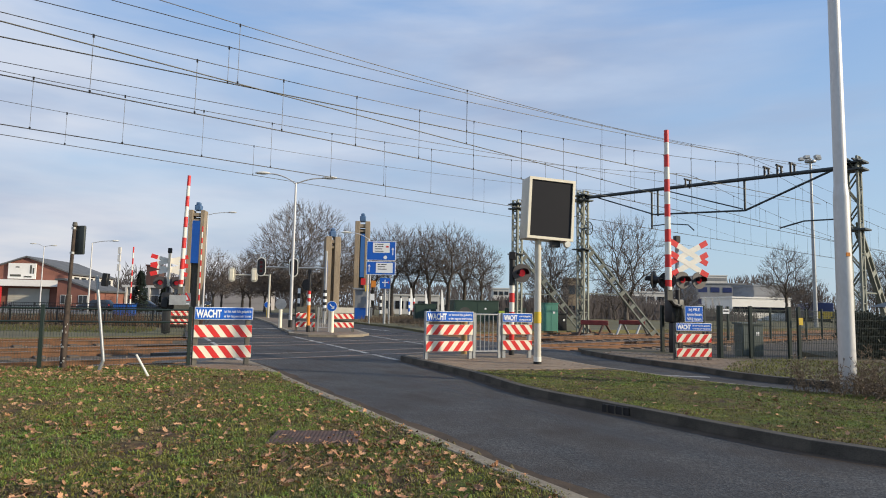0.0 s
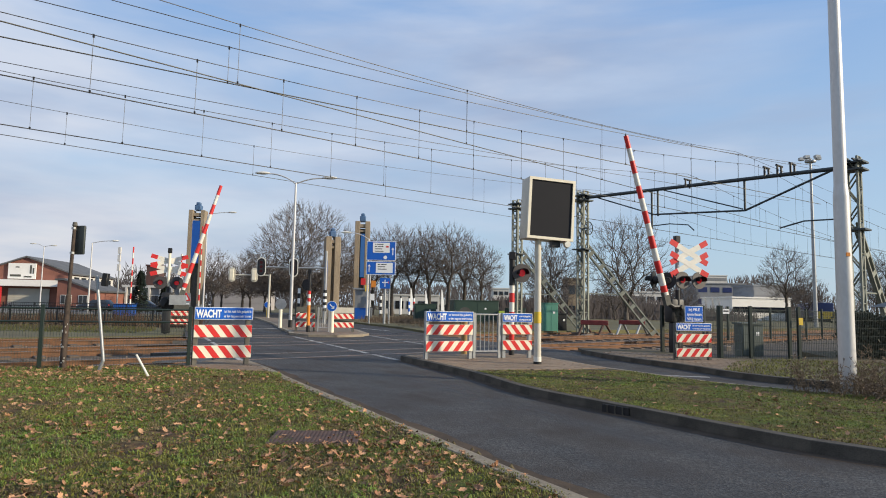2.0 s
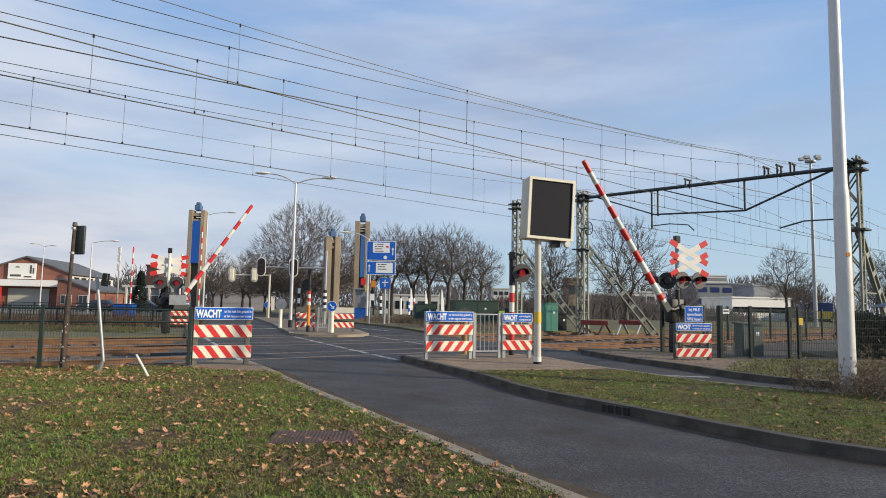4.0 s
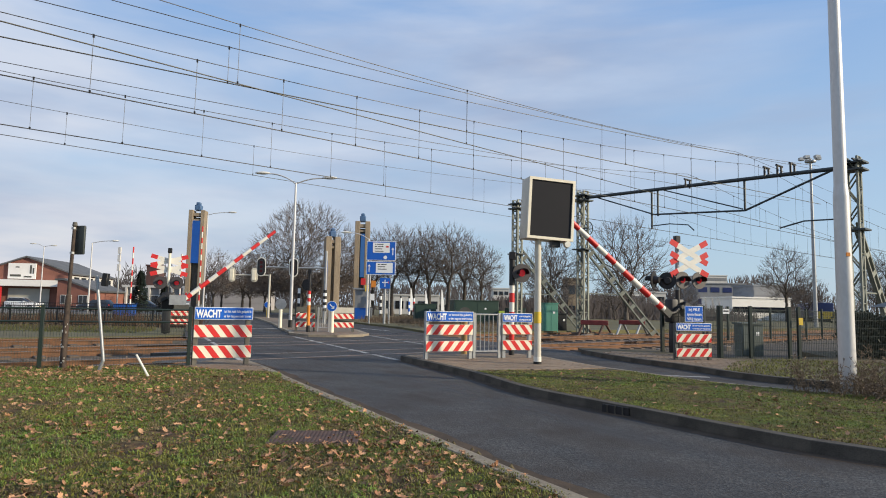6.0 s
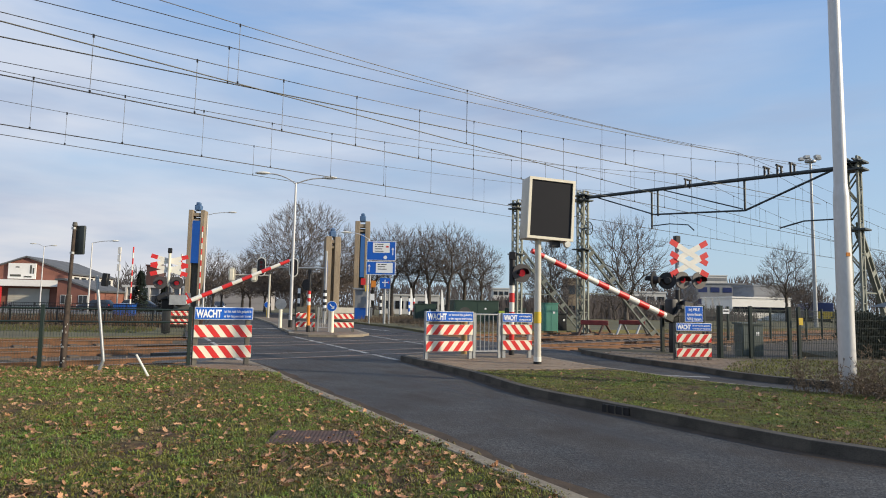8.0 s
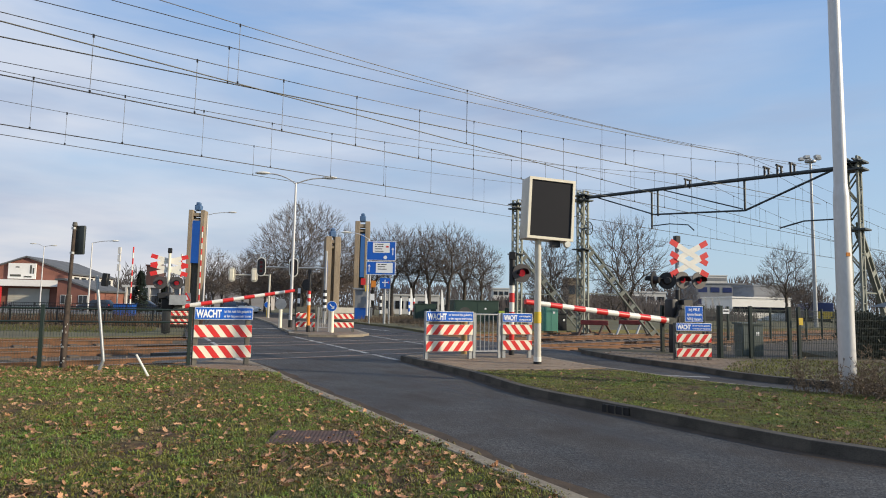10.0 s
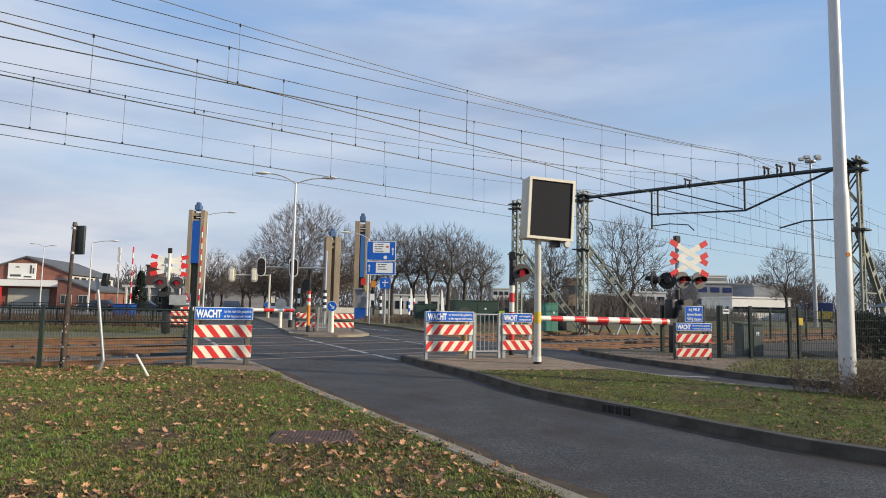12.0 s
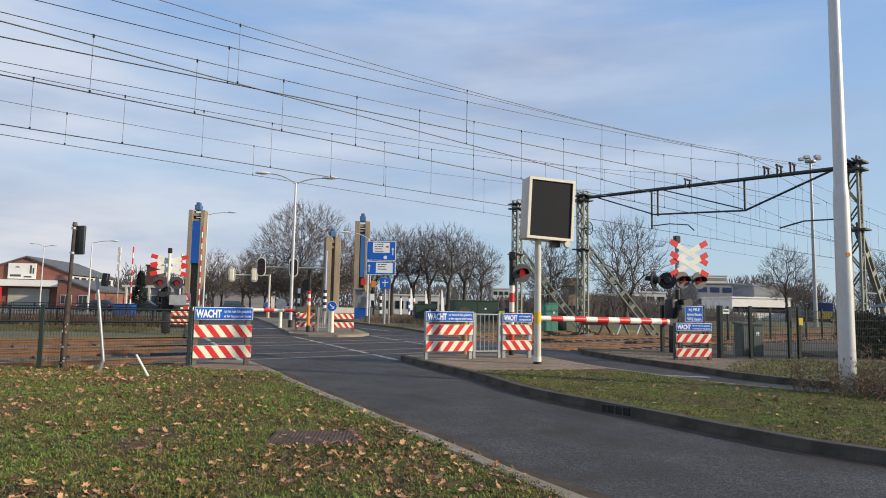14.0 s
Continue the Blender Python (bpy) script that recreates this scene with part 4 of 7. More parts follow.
def lifting_barrier(m, pivot_z, length, drop, side, label, step=0.385):
    """Drive box on the ground; the arm turns about its axle, hangs below it by drop, and carries its stripes."""
    t = thing("lifting_barrier", m, label, "crossing barrier", "lifting barriers")
    bm = bmesh.new()
    box(bm, (-0.02, side * 0.24, 0.50), (0.34, 0.26, 1.0))
    soften(bm, 0.03, 2)
    part("drive_box", bm, M["black"], t, "black drive column")
    bm = bmesh.new()
    box(bm, (0, side * 0.26, pivot_z - 0.12), (0.50, 0.34, 0.72))
    soften(bm, 0.05, 2)
    part("drive_head", bm, M["black"], t, "black gearbox housing")
    part("axle", bmnew(rod, (0, -side * 0.10, pivot_z), (0, side * 0.30, pivot_z), 0.06, 0.06, 14), M["greygreen"], t)
    arm = part("arm", bmnew(rod, (0.50, 0, drop), (length, 0, drop), 0.100, 0.068, 16), M["white"], t, "red and white striped arm")
    arm.matrix_basis = pose(0, 0, pivot_z)
    x, i = length, 0
    rad = lambda q: 0.100 + (0.068 - 0.100) * (q - 0.50) / (length - 0.50) + 0.002
    while x > 0.6:
        a = max(0.6, x - step)
        if i % 2 == 0:
            part("red_stripe", bmnew(rod, (a, 0, drop), (x + (0.002 if i == 0 else 0), 0, drop), rad(a), rad(x), 16), M["red"], arm, "red reflective stripe")
        x -= step
        i += 1
    part("arm_socket", bmnew(box, (0.40, 0, drop), (0.42, 0.13, 0.20)), M["greygreen"], arm, "grey arm socket")
    bm = bmesh.new()
    pipe(bm, [(0.36, 0, drop), (0.22, 0, drop * 0.92), (0.08, 0, drop * 0.6), (0.0, 0, 0.0), (-0.14, 0, 0.06)], 0.065, 8)
    part("crank", bm, M["black"], arm, "black bent crank")
    bm = bmesh.new()
    box(bm, (-0.24, 0, 0.10), (0.40, 0.16, 0.26), Matrix.Rotation(radians(8), 4, "Y"))
    soften(bm, 0.03)
    part("counterweight", bm, M["black"], arm, "black counterweight")
    return t, arm


BARRIER_R, ARM_R = lifting_barrier(at(7.257, 19.3, 0.0, 180 + 23.2), 1.482, 5.423, -0.463, -1, "closing barrier with a red and white arm by the fence")
BARRIER_L, ARM_L = lifting_barrier(at(-11.642, 27.0, 0.0, 25.7), 1.497, 5.35, -0.452, 1, "closing barrier with a red and white arm across the tracks", 0.455)

part("motor_cover", bmnew(box, (0.36, -0.22, 1.42), (0.66, 0.30, 0.42)), M["galv"], BARRIER_L, "pale grey motor cover")

# ---- display sign and poles ----


def display_sign():
    t = thing("display_sign", at(2.16, 14.32, 0.0, 0), "cream roadside display box with dark blank screen on a pole", "display sign")
    part("pole", bmnew(rod, (0, 0, 0.28), (0, 0, 2.95), 0.082, 0.072, 20), M["box"], t, "cream round pole")
    part("foot", bmnew(rod, (0, 0, 0.10), (0, 0, 0.28), 0.088, 0.088, 20), M["white"], t)
    part("base_ring", bmnew(rod, (0, 0, 0.11), (0, 0, 0.17), 0.092, 0.092, 20), M["black"], t, "dark base ring")
    bm = bmesh.new()
    rod(bm, (0, 0, 1.02), (0, 0, 1.28), 0.083, 0.082, 20)
    part("sticker", bm, M["yellow"], t, "worn yellow band")
    R = Matrix.Translation((0.25, 0, 3.6)) @ Matrix.Rotation(radians(14), 4, "Z") @ Matrix.Rotation(radians(2.6), 4, "Y") @ Matrix.Translation((0, 0, -3.6))
    w, z0, z1 = 1.12, 2.90, 4.30
    bm = bmesh.new()
    v = box(bm, (0, 0.12, (z0 + z1) / 2), (w, 0.44, z1 - z0), R)
    soften(bm, 0.012, 2)
    cab = part("cabinet", bm, M["box"], t, "cream steel cabinet")
    bm = bmesh.new()
    for x, z, sx, sz in ((0, z1 - 0.03, w, 0.06), (0, z0 + 0.03, w, 0.06), (-w / 2 + 0.03, (z0 + z1) / 2, 0.06, z1 - z0 - 0.12), (w / 2 - 0.03, (z0 + z1) / 2, 0.06, z1 - z0 - 0.12)):
        box(bm, (x, -0.125, z), (sx, 0.05, sz), R)
    part("front_frame", bm, M["cream"], cab, "pale front frame", smooth=False)
    bm = bmesh.new()
    box(bm, (0, -0.108, (z0 + z1) / 2), (w - 0.1, 0.02, z1 - z0 - 0.1), R)
    part("screen", bm, M["screen"], cab, "dark blank display", smooth=False)
    bm = bmesh.new()
    box(bm, (0.20, 0.05, z0 - 0.07), (0.20, 0.16, 0.14), R)
    part("sensor", bm, M["black"], t, "black detector under the box")
    c = R @ Vector((0.43, -0.06, z0 - 0.07))
    part("detector_lens", bmnew(rod, c, c + Vector((0.02, -0.10, 0)), 0.075, 0.07, 18), M["white"], t, "round white detector")


display_sign()


def tall_pole():
    t = thing("tall_pole", at(6.565, 10.33, 0.0, 0), "tall pale metal lamp pole on the island", "lamp pole")
    part("lower_tube", bmnew(rod, (0, 0, -0.1), (0, 0, 3.30), 0.128, 0.118, 28), M["aluminium"], t)
    part("collar", bmnew(rod, (0, 0, 3.28), (0, 0, 3.5), 0.118, 0.10, 28), M["aluminium"], t)
    part("upper_tube", bmnew(rod, (0, 0, 3.48), (0, 0, 10.0), 0.10, 0.078, 28), M["aluminium"], t)
    bm = bmesh.new()
    box(bm, (0.0, -0.122, 2.32), (0.06, 0.02, 0.06))
    part("sticker", bm, M["orange"], t, "small orange sticker")


tall_pole()

# ---- overhead line ----


def overhead_line(label, n0, drift, z_contact, low, gap, sag, start, spacing, reach=(-60, 140), half=34.0, last=62, material="wire", r=0.015, anchored=False):
    """A contact wire with its carrying wire and droppers. The pair runs at n0 + drift * s; the carrying wire is lowest at s = low, gap above the contact wire."""
    t = thing("overhead_line", Matrix(), label, "overhead line", "overhead lines")
    n_at = lambda s: n0 + drift * s

    def top(s):
        u = s - low
        u = max(-half, min(half, u)) if anchored else (u + half) % (2 * half) - half
        return z_contact + gap + sag * u * u

    ss = np.linspace(*reach, 110)
    part("contact_wire", bmnew(pipe, [rail_pt(s, n_at(s), z_contact) for s in ss], r, 5), M[material], t)
    part("carrying_wire", bmnew(pipe, [rail_pt(s, n_at(s), top(s)) for s in ss], r * 0.72, 5), M["wire"], t)
    s = start
    while s < min(reach[1], last):
        bm = bmesh.new()
        rod(bm, rail_pt(s, n_at(s), z_contact), rail_pt(s, n_at(s), top(s)), 0.0065, seg=4)
        box(bm, rail_pt(s, n_at(s), z_contact + 0.02), (0.035, 0.035, 0.07))
        box(bm, rail_pt(s, n_at(s), top(s) - 0.02), (0.035, 0.035, 0.08))
        part("dropper", bm, M["wire"], t, smooth=False)
        s += spacing


overhead_line("dark contact wire with droppers above the near track", 15.68, -0.0143, 5.95, 0.6, 1.32, 0.00177, -1.95, 2.28)
overhead_line("dark contact wire with droppers above the middle track", 20.21, -0.0118, 5.95, 1.7, 1.435, 0.0020, -0.3, 2.30)
overhead_line("thin contact wire above the far siding", 23.60, 0.0404, 6.42, 0.9, 1.062, 0.00149, -3.2, 6.55, r=0.012)
overhead_line("greenish contact wire that crosses over the near track", 14.727, 0.05275, 6.75, -3.08, 1.393, 0.00154, 5.7, 7.95, (-40, 75), 38, material="copper", anchored=True)
overhead_line("greenish contact wire that ends beyond the portal", 15.77, -0.1109, 6.75, 6.68, 0.913, 0.00133, 5.5, 7.2, (-40, 34), 30, material="copper", anchored=True)


def feeder(label, n0, drift, z0, rise, curve, reach):
    t = thing("feeder_wire", Matrix(), label, "overhead wire", "overhead lines")
    pts = [rail_pt(s, n0 + drift * s, z0 + rise * s + curve * s * s) for s in np.linspace(*reach, 40)]
    part("wire", bmnew(pipe, pts, 0.011, 5), M["wire"], t)


feeder("slack feeder wire above the near track", 16.6, -0.08, 8.563, -0.0194, 0.00107, (-25, 40))
feeder("thin carrying wire above the middle track", 20.0, -0.05, 7.537, 0.0109, 0.00045, (-25, 45))


def lattice(bm, a, b, w, d, bays, leg=0.045, brace=0.02):
    """A four-legged lattice member from a to b, w by d across."""
    a, b = Vector(a), Vector(b)
    ax = b - a
    q = ax.to_track_quat("Z", "X").to_matrix().to_4x4() if abs(ax.normalized().z) < 0.999 else Matrix.Rotation(TRACK, 4, "Z")
    m = Matrix.Translation(a) @ q
    L = ax.length
    for sx in (-1, 1):
        for sy in (-1, 1):
            box(bm, (sx * w / 2, sy * d / 2, L / 2), (leg * 1.6, leg, L), m)
    for i in range(bays):
        z0, z1 = L * i / bays, L * (i + 1) / bays
        k = 1 if i % 2 else -1
        for sy in (-1, 1):
            rod(bm, m @ Vector((-k * w / 2, sy * d / 2, z0)), m @ Vector((k * w / 2, sy * d / 2, z1)), brace, seg=4)
            rod(bm, m @ Vector((-w / 2, sy * d / 2, z1)), m @ Vector((w / 2, sy * d / 2, z1)), brace * 0.8, seg=4)
        for sx in (-1, 1):
            rod(bm, m @ Vector((sx * w / 2, -k * d / 2, z0)), m @ Vector((sx * w / 2, k * d / 2, z1)), brace * 0.8, seg=4)


def ladder_strut(bm, a, b, w, plates=7):
    """Two channel rails with short plates between them."""
    ax = b - a
    m = Matrix.Translation(a) @ ax.to_track_quat("Z", "X").to_matrix().to_4x4()
    L = ax.length
    for sx in (-1, 1):
        box(bm, (sx * w / 2, 0, L / 2), (0.075, 0.16, L), m)
        box(bm, (sx * (w / 2 - 0.035), 0.07, L / 2), (0.07, 0.02, L), m)
    for i in range(plates):
        box(bm, (0, -0.06, L * (i + 0.4) / plates), (w, 0.02, 0.22), m)


def portal():
    t = thing("overhead_portal", Matrix(), "grey lattice portal with dark beam carrying the overhead line", "railway portal")
    for n, top in ((22.65, 8.1), (9.0, 7.75), (27.8, 8.2)):
        bm = bmesh.new()
        lattice(bm, rail_pt(29, n, -0.2), rail_pt(29, n, top), 0.38, 0.44, 12, 0.075, 0.042)
        mast = part("mast", bm, M["mast"], t, "grey-green lattice mast", smooth=False)
        bm = bmesh.new()
        foot, head = rail_pt(33.0, n - (2.2 if n > 15 else 0.2), -0.2), rail_pt(29.2, n, 5.0)
        ladder_strut(bm, foot, head, 0.36)
        part("strut", bm, M["mast"], mast, "sloping strut of two channels with plates", smooth=False)
        knee = foot.lerp(head, 0.47)
        part("tie", bmnew(rod, knee, Vector((*rail_pt(29, n).to_2d(), knee.z)), 0.035, 0.035, 6), M["mast"], mast, "thin level tie", smooth=False)
        for z in (top - 0.25, top - 0.55, 4.75):
            part("bracket", bmnew(box, (0, 0, 0), (0.75, 0.95, 0.07), rail_pose(29, n, z)), M["beam"], mast, "dark steel bracket", smooth=False)
        bm = bmesh.new()
        box(bm, (0, 0, 0), (0.9, 0.9, 0.3), rail_pose(29, n, -0.1))
        part("footing", bm, M["sleeper"], mast, "concrete footing", smooth=False)
    P = lambda n, z, s=29.0: rail_pt(s, n, z)
    # tension wheel and its weights on the middle mast
    bm = bmesh.new()
    hub = P(22.0, 5.9, 28.7)
    ring = [hub + rail_pt(0.36 * math.cos(a), 0, 0.36 * math.sin(a)) for a in np.linspace(0, 2 * math.pi, 19)]
    pipe(bm, ring, 0.03, 6)
    for a in range(0, 180, 45):
        q = rail_pt(0.36 * math.cos(radians(a)), 0, 0.36 * math.sin(radians(a)))
        rod(bm, hub - q, hub + q, 0.015, seg=5)
    rod(bm, hub, P(22.65, 5.9, 28.7), 0.03, seg=6)
    part("tension_wheel", bm, M["beam"], t, "dark spoked tension wheel", smooth=False)
    part("beam", bmnew(rod, P(22.9, 7.72), P(8.9, 7.36), 0.09, 0.09, 12), M["beam"], t, "dark round portal beam")
    for a, b, r in ((P(21.9, 7.72), P(18.06, 6.3), 0.035), (P(18.0, 6.3), P(13.4, 6.02), 0.045), (P(13.4, 6.02), P(9.7, 7.35), 0.05), (P(17.5, 7.5), P(13.5, 6.1), 0.03)):
        part("tie_rod", bmnew(rod, a, b, r, r, 8), M["beam"], t)
    for n, z0, z1 in ((18.2, 5.55, 7.6), (17.85, 6.2, 7.6), (13.4, 6.0, 7.45)):
        part("hanger", bmnew(rod, P(n, z0), P(n, z1), 0.055, 0.055, 8), M["beam"], t)
    part("registration_arm", bmnew(pipe, [P(18.2, 5.72), P(17.2, 5.74), P(16.2, 5.6), P(15.9, 5.3)], 0.03, 6), M["beam"], t, "bent registration arm")
    part("registration_arm", bmnew(pipe, [P(9.1, 5.25), P(10.9, 5.3), P(11.9, 5.08)], 0.035, 6), M["beam"], t, "bent registration arm")
    for n in (16.2, 12.4, 11.85, 11.3):
        bm = bmesh.new()
        for s in (-0.2, 0.2):
            rod(bm, P(n, 7.45, 29 + s), P(n, 7.85, 29 + s), 0.05, 0.045, 8)
        rod(bm, P(n, 7.85, 28.7), P(n, 7.85, 29.3), 0.05, 0.05, 8)
        part("insulator", bm, M["black"], t, "dark insulator on the beam")
    for n in (22.65, 9.0):
        bm = bmesh.new()
        for k in range(5):
            box(bm, (0, 0, 0), (0.9 + 0.1 * (k % 2), 0.07, 0.06), rail_pose(29, n - 0.3 + 0.15 * k, 7.55 + 0.05 * (k % 2)))
        part("fitting", bm, M["beam"], t, "dark clamp fittings", smooth=False)


portal()

# ---- fences ----


def mesh_fence(a, b, z0, z1, bays, label, rails=(), cell=(0.05, 0.2), post_r=0.035, posts=None, wire_r=0.0019, lean=0.0):
    a, b = Vector((*a, 0)), Vector((*b, 0))
    d = b - a
    t = thing("mesh_fence", Matrix.Translation((a.x, a.y, 0)) @ Matrix.Rotation(math.atan2(d.y, d.x), 4, "Z"), label, "fence", "fences")
    L = d.length
    stops = posts or [L * i / bays for i in range(bays + 1)]
    for x in stops:
        bm = bmesh.new()
        box(bm, (x, 0, (z0 + z1) / 2 + 0.03), (post_r * 2, post_r * 2, z1 - z0 + 0.1))
        soften(bm, 0.006)
        part("post", bm, M["fence"], t)
    for x0, x1 in zip(stops, stops[1:]):
        bm = bmesh.new()
        n = max(2, int((x1 - x0) / cell[0]))
        for i in range(n + 1):
            x = x0 + (x1 - x0) * i / n
            box(bm, (x, 0, (z0 + z1) / 2), (wire_r * 2, wire_r * 2, z1 - z0 - 0.06))
        k = max(1, int((z1 - z0) / cell[1]))
        for j in range(k + 1):
            z = z0 + 0.04 + (z1 - z0 - 0.08) * j / k
            box(bm, ((x0 + x1) / 2, 0.005, z), (x1 - x0, wire_r * 3, wire_r * 3))
        part("mesh_panel", bm, M["mesh"], t, "dark green wire mesh", smooth=False)
    for z in rails:
        part("fence_rail", bmnew(rod, (0, 0, z), (L, 0, z), 0.018, 0.018, 8), M["fence"], t)
    return t


mesh_fence((-9.95, 11.03), (-5.16, 13.08), -0.05, 1.17, 2, "low dark green wire fence in front of the tracks", rails=(1.18, 0.93))
mesh_fence((-14.8, 9.0), (-9.98, 11.02), -0.05, 1.17, 2, "low dark green wire fence in front of the tracks", rails=(1.18,))
mesh_fence((7.72, 17.6), (14.4, 18.2), 0.05, 1.45, 6, "dark green wire fence along the railway", posts=[0.0, 0.86, 2.0, 2.28, 3.6, 5.0, 6.7], post_r=0.045, cell=(0.05, 0.2), wire_r=0.0034)
mesh_fence((6.9, 19.9), (7.7, 17.65), 0.05, 1.45, 1, "dark green wire fence along the railway", post_r=0.05)
mesh_fence((10.2, 27.6), (26, 40.5), -0.1, 1.55, 9, "far dark green wire fence beyond the tracks", post_r=0.05, cell=(0.12, 0.3), wire_r=0.004)


def railing(a, b, z0, h, label, gap=0.15):
    a, b = Vector((*a, 0)), Vector((*b, 0))
    d = b - a
    t = thing("railing", Matrix.Translation((a.x, a.y, 0)) @ Matrix.Rotation(math.atan2(d.y, d.x), 4, "Z"), label, "railing", "railings")
    L = d.length
    bar = mesh_of(bmnew(box, (0, 0, z0 + h / 2), (0.02, 0.02, h)), M["black"], name="bar")
    for i in range(int(L / gap)):
        part("bar", bar, None, t).matrix_basis = pose(gap * i, 0, 0)
    for z in (z0 + 0.12, z0 + h):
        part("rail", bmnew(box, (L / 2, 0, z), (L, 0.04, 0.04)), M["black"], t)
    for i in range(int(L / 2.5) + 1):
        part("post", bmnew(box, (i * 2.5, 0, z0 + h / 2), (0.06, 0.06, h + 0.05)), M["black"], t)


railing((-40, 33.5), (-13.2, 33.0), -0.05, 1.05, "black steel railing beyond the tracks")
railing((-46, 52), (-22, 52.5), -0.05, 1.1, "black steel railing along the far road")

# ---- posts on the verge ----


def verge_posts():
    t = thing("signal_post", at(-7.13, 12.14, 0, 0), "flaking brown post with a dark signal box seen from behind", "signal post")
    part("post", bmnew(rod, (-0.035, 0, -0.1), (-0.012, 0, 1.42), 0.054, 0.050, 14), M["brown_post"], t)
    part("collar", bmnew(rod, (-0.012, 0, 1.40), (-0.011, 0, 1.46), 0.052, 0.032, 14), M["brown_post"], t)
    part("upper_post", bmnew(rod, (-0.012, 0, 1.42), (0.012, 0, 2.78), 0.033, 0.031, 12), M["brown_post"], t)
    bm = bmesh.new()
    box(bm, (0.075, 0.075, 2.50), (0.25, 0.055, 0.56), Matrix.Rotation(radians(-14), 4, "Z"))
    soften(bm, 0.018, 2)
    part("signal_box", bm, M["signal_back"], t, "dark grey-green flat signal box")
    for z in (2.22, 2.70):
        part("clamp", bmnew(rod, (0.0, 0, z), (0.0, 0, z + 0.045), 0.042, 0.042, 12), M["galv"], t, "steel clamp")
    part("cap", bmnew(rod, (0.015, 0, 2.77), (0.015, 0, 2.84), 0.05, 0.035, 12), M["weathered"], t, "pale cap")
    rs = random.Random(21)
    for _ in range(16):
        z, a = rs.uniform(0.05, 0.95), rs.uniform(3.6, 6.0)
        c = Vector((-0.033 + 0.015 * z + 0.054 * math.cos(a), 0.054 * math.sin(a), z))
        bm = bmesh.new()
        bmesh.ops.create_icosphere(bm, subdivisions=1, radius=0.012, matrix=Matrix.Translation(c) @ Matrix.Diagonal((rs.uniform(0.5, 1.1), 0.3, rs.uniform(0.8, 2.6), 1)))
        part("paint_flake", bm, M["white"], t, "pale flake of old paint", smooth=False)
    t = thing("leaning_post", at(-6.26, 11.8, 0, 0), "leaning pale metal post with bent foot and dark plate", "sign post")
    part("foot", bmnew(rod, (-0.05, 0, -0.02), (0.045, 0, 0.25), 0.03, 0.03, 10), M["galv"], t, "bent foot of the post")
    part("post", bmnew(rod, (0.045, 0, 0.235), (-0.19, 0.02, 1.80), 0.03, 0.028, 10), M["galv"], t)
    bm = bmesh.new()
    box(bm, (-0.18, -0.03, 1.72), (0.10, 0.10, 0.24), Matrix.Rotation(radians(6), 4, "Y"))
    soften(bm, 0.01)
    part("plate", bm, M["black"], t, "dark plate at the top")
    t = thing("white_stake", at(-5.04, 11.1, 0, 0), "slanting white wooden stake in the grass", "stake")
    bm = bmesh.new()
    rod(bm, (0.02, 0, 0.0), (-0.24, 0, 0.42), 0.022, 0.02, 8)
    part("stake", bm, M["white"], t)


verge_posts()


def manhole():
    t = thing("drain_cover", at(-1.2, 6.28, 0.052, 4), "rusty ribbed iron cover sunk in the grass", "drain cover")
    part("frame", bmnew(box, (0, 0, 0.004), (0.84, 0.62, 0.03)), M["iron"], t)
    for i in range(21):
        bm = bmesh.new()
        box(bm, (-0.38 + 0.038 * i, 0, 0.020), (0.021, 0.54, 0.010))
        part("rib", bm, M["iron"], t, smooth=False)


manhole()


def trackside_blocks():
    """Pale concrete duct lids and stones lying beside the rails."""
    rs = random.Random(15)
    for s_, n, w in ((18.4, 12.7, 0.34), (20.2, 12.4, 0.28), (22.4, 12.9, 0.38), (27.5, 21.2, 0.5), (30.6, 21.9, 0.45), (24.6, 12.2, 0.26)):
        bm = bmesh.new()
        box(bm, (0, 0, 0.09), (w, w * 0.7, 0.22))
        soften(bm, 0.02)
        ob = part("concrete_block", bm, M["stone"])
        ob.matrix_basis = rail_pose(s_, n, -0.17, rs.uniform(-25, 25))
        tagged(ob, "pale weathered concrete block beside the rails", "concrete block", "trackside blocks")


trackside_blocks()


def gully():
    t = thing("kerb_drain", at(2.30, 8.40, 0, -52), "dark drain opening in the kerb", "drain")
    part("grate", bmnew(box, (0, -0.012, 0.055), (0.42, 0.03, 0.10)), M["black"], t)
    for i in range(3):
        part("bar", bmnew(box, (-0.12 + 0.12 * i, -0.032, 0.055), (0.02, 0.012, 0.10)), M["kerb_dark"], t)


gully()

# ---- things beyond the crossing ----


def banded(parent, x, y, z0, z1, r, n, c0, c1):
    h = (z1 - z0) / n
    for i in range(n):
        part("band", bmnew(rod, (x, y, z0 + i * h), (x, y, z0 + (i + 1) * h), r, r, 12), M[c0 if i % 2 else c1], parent)


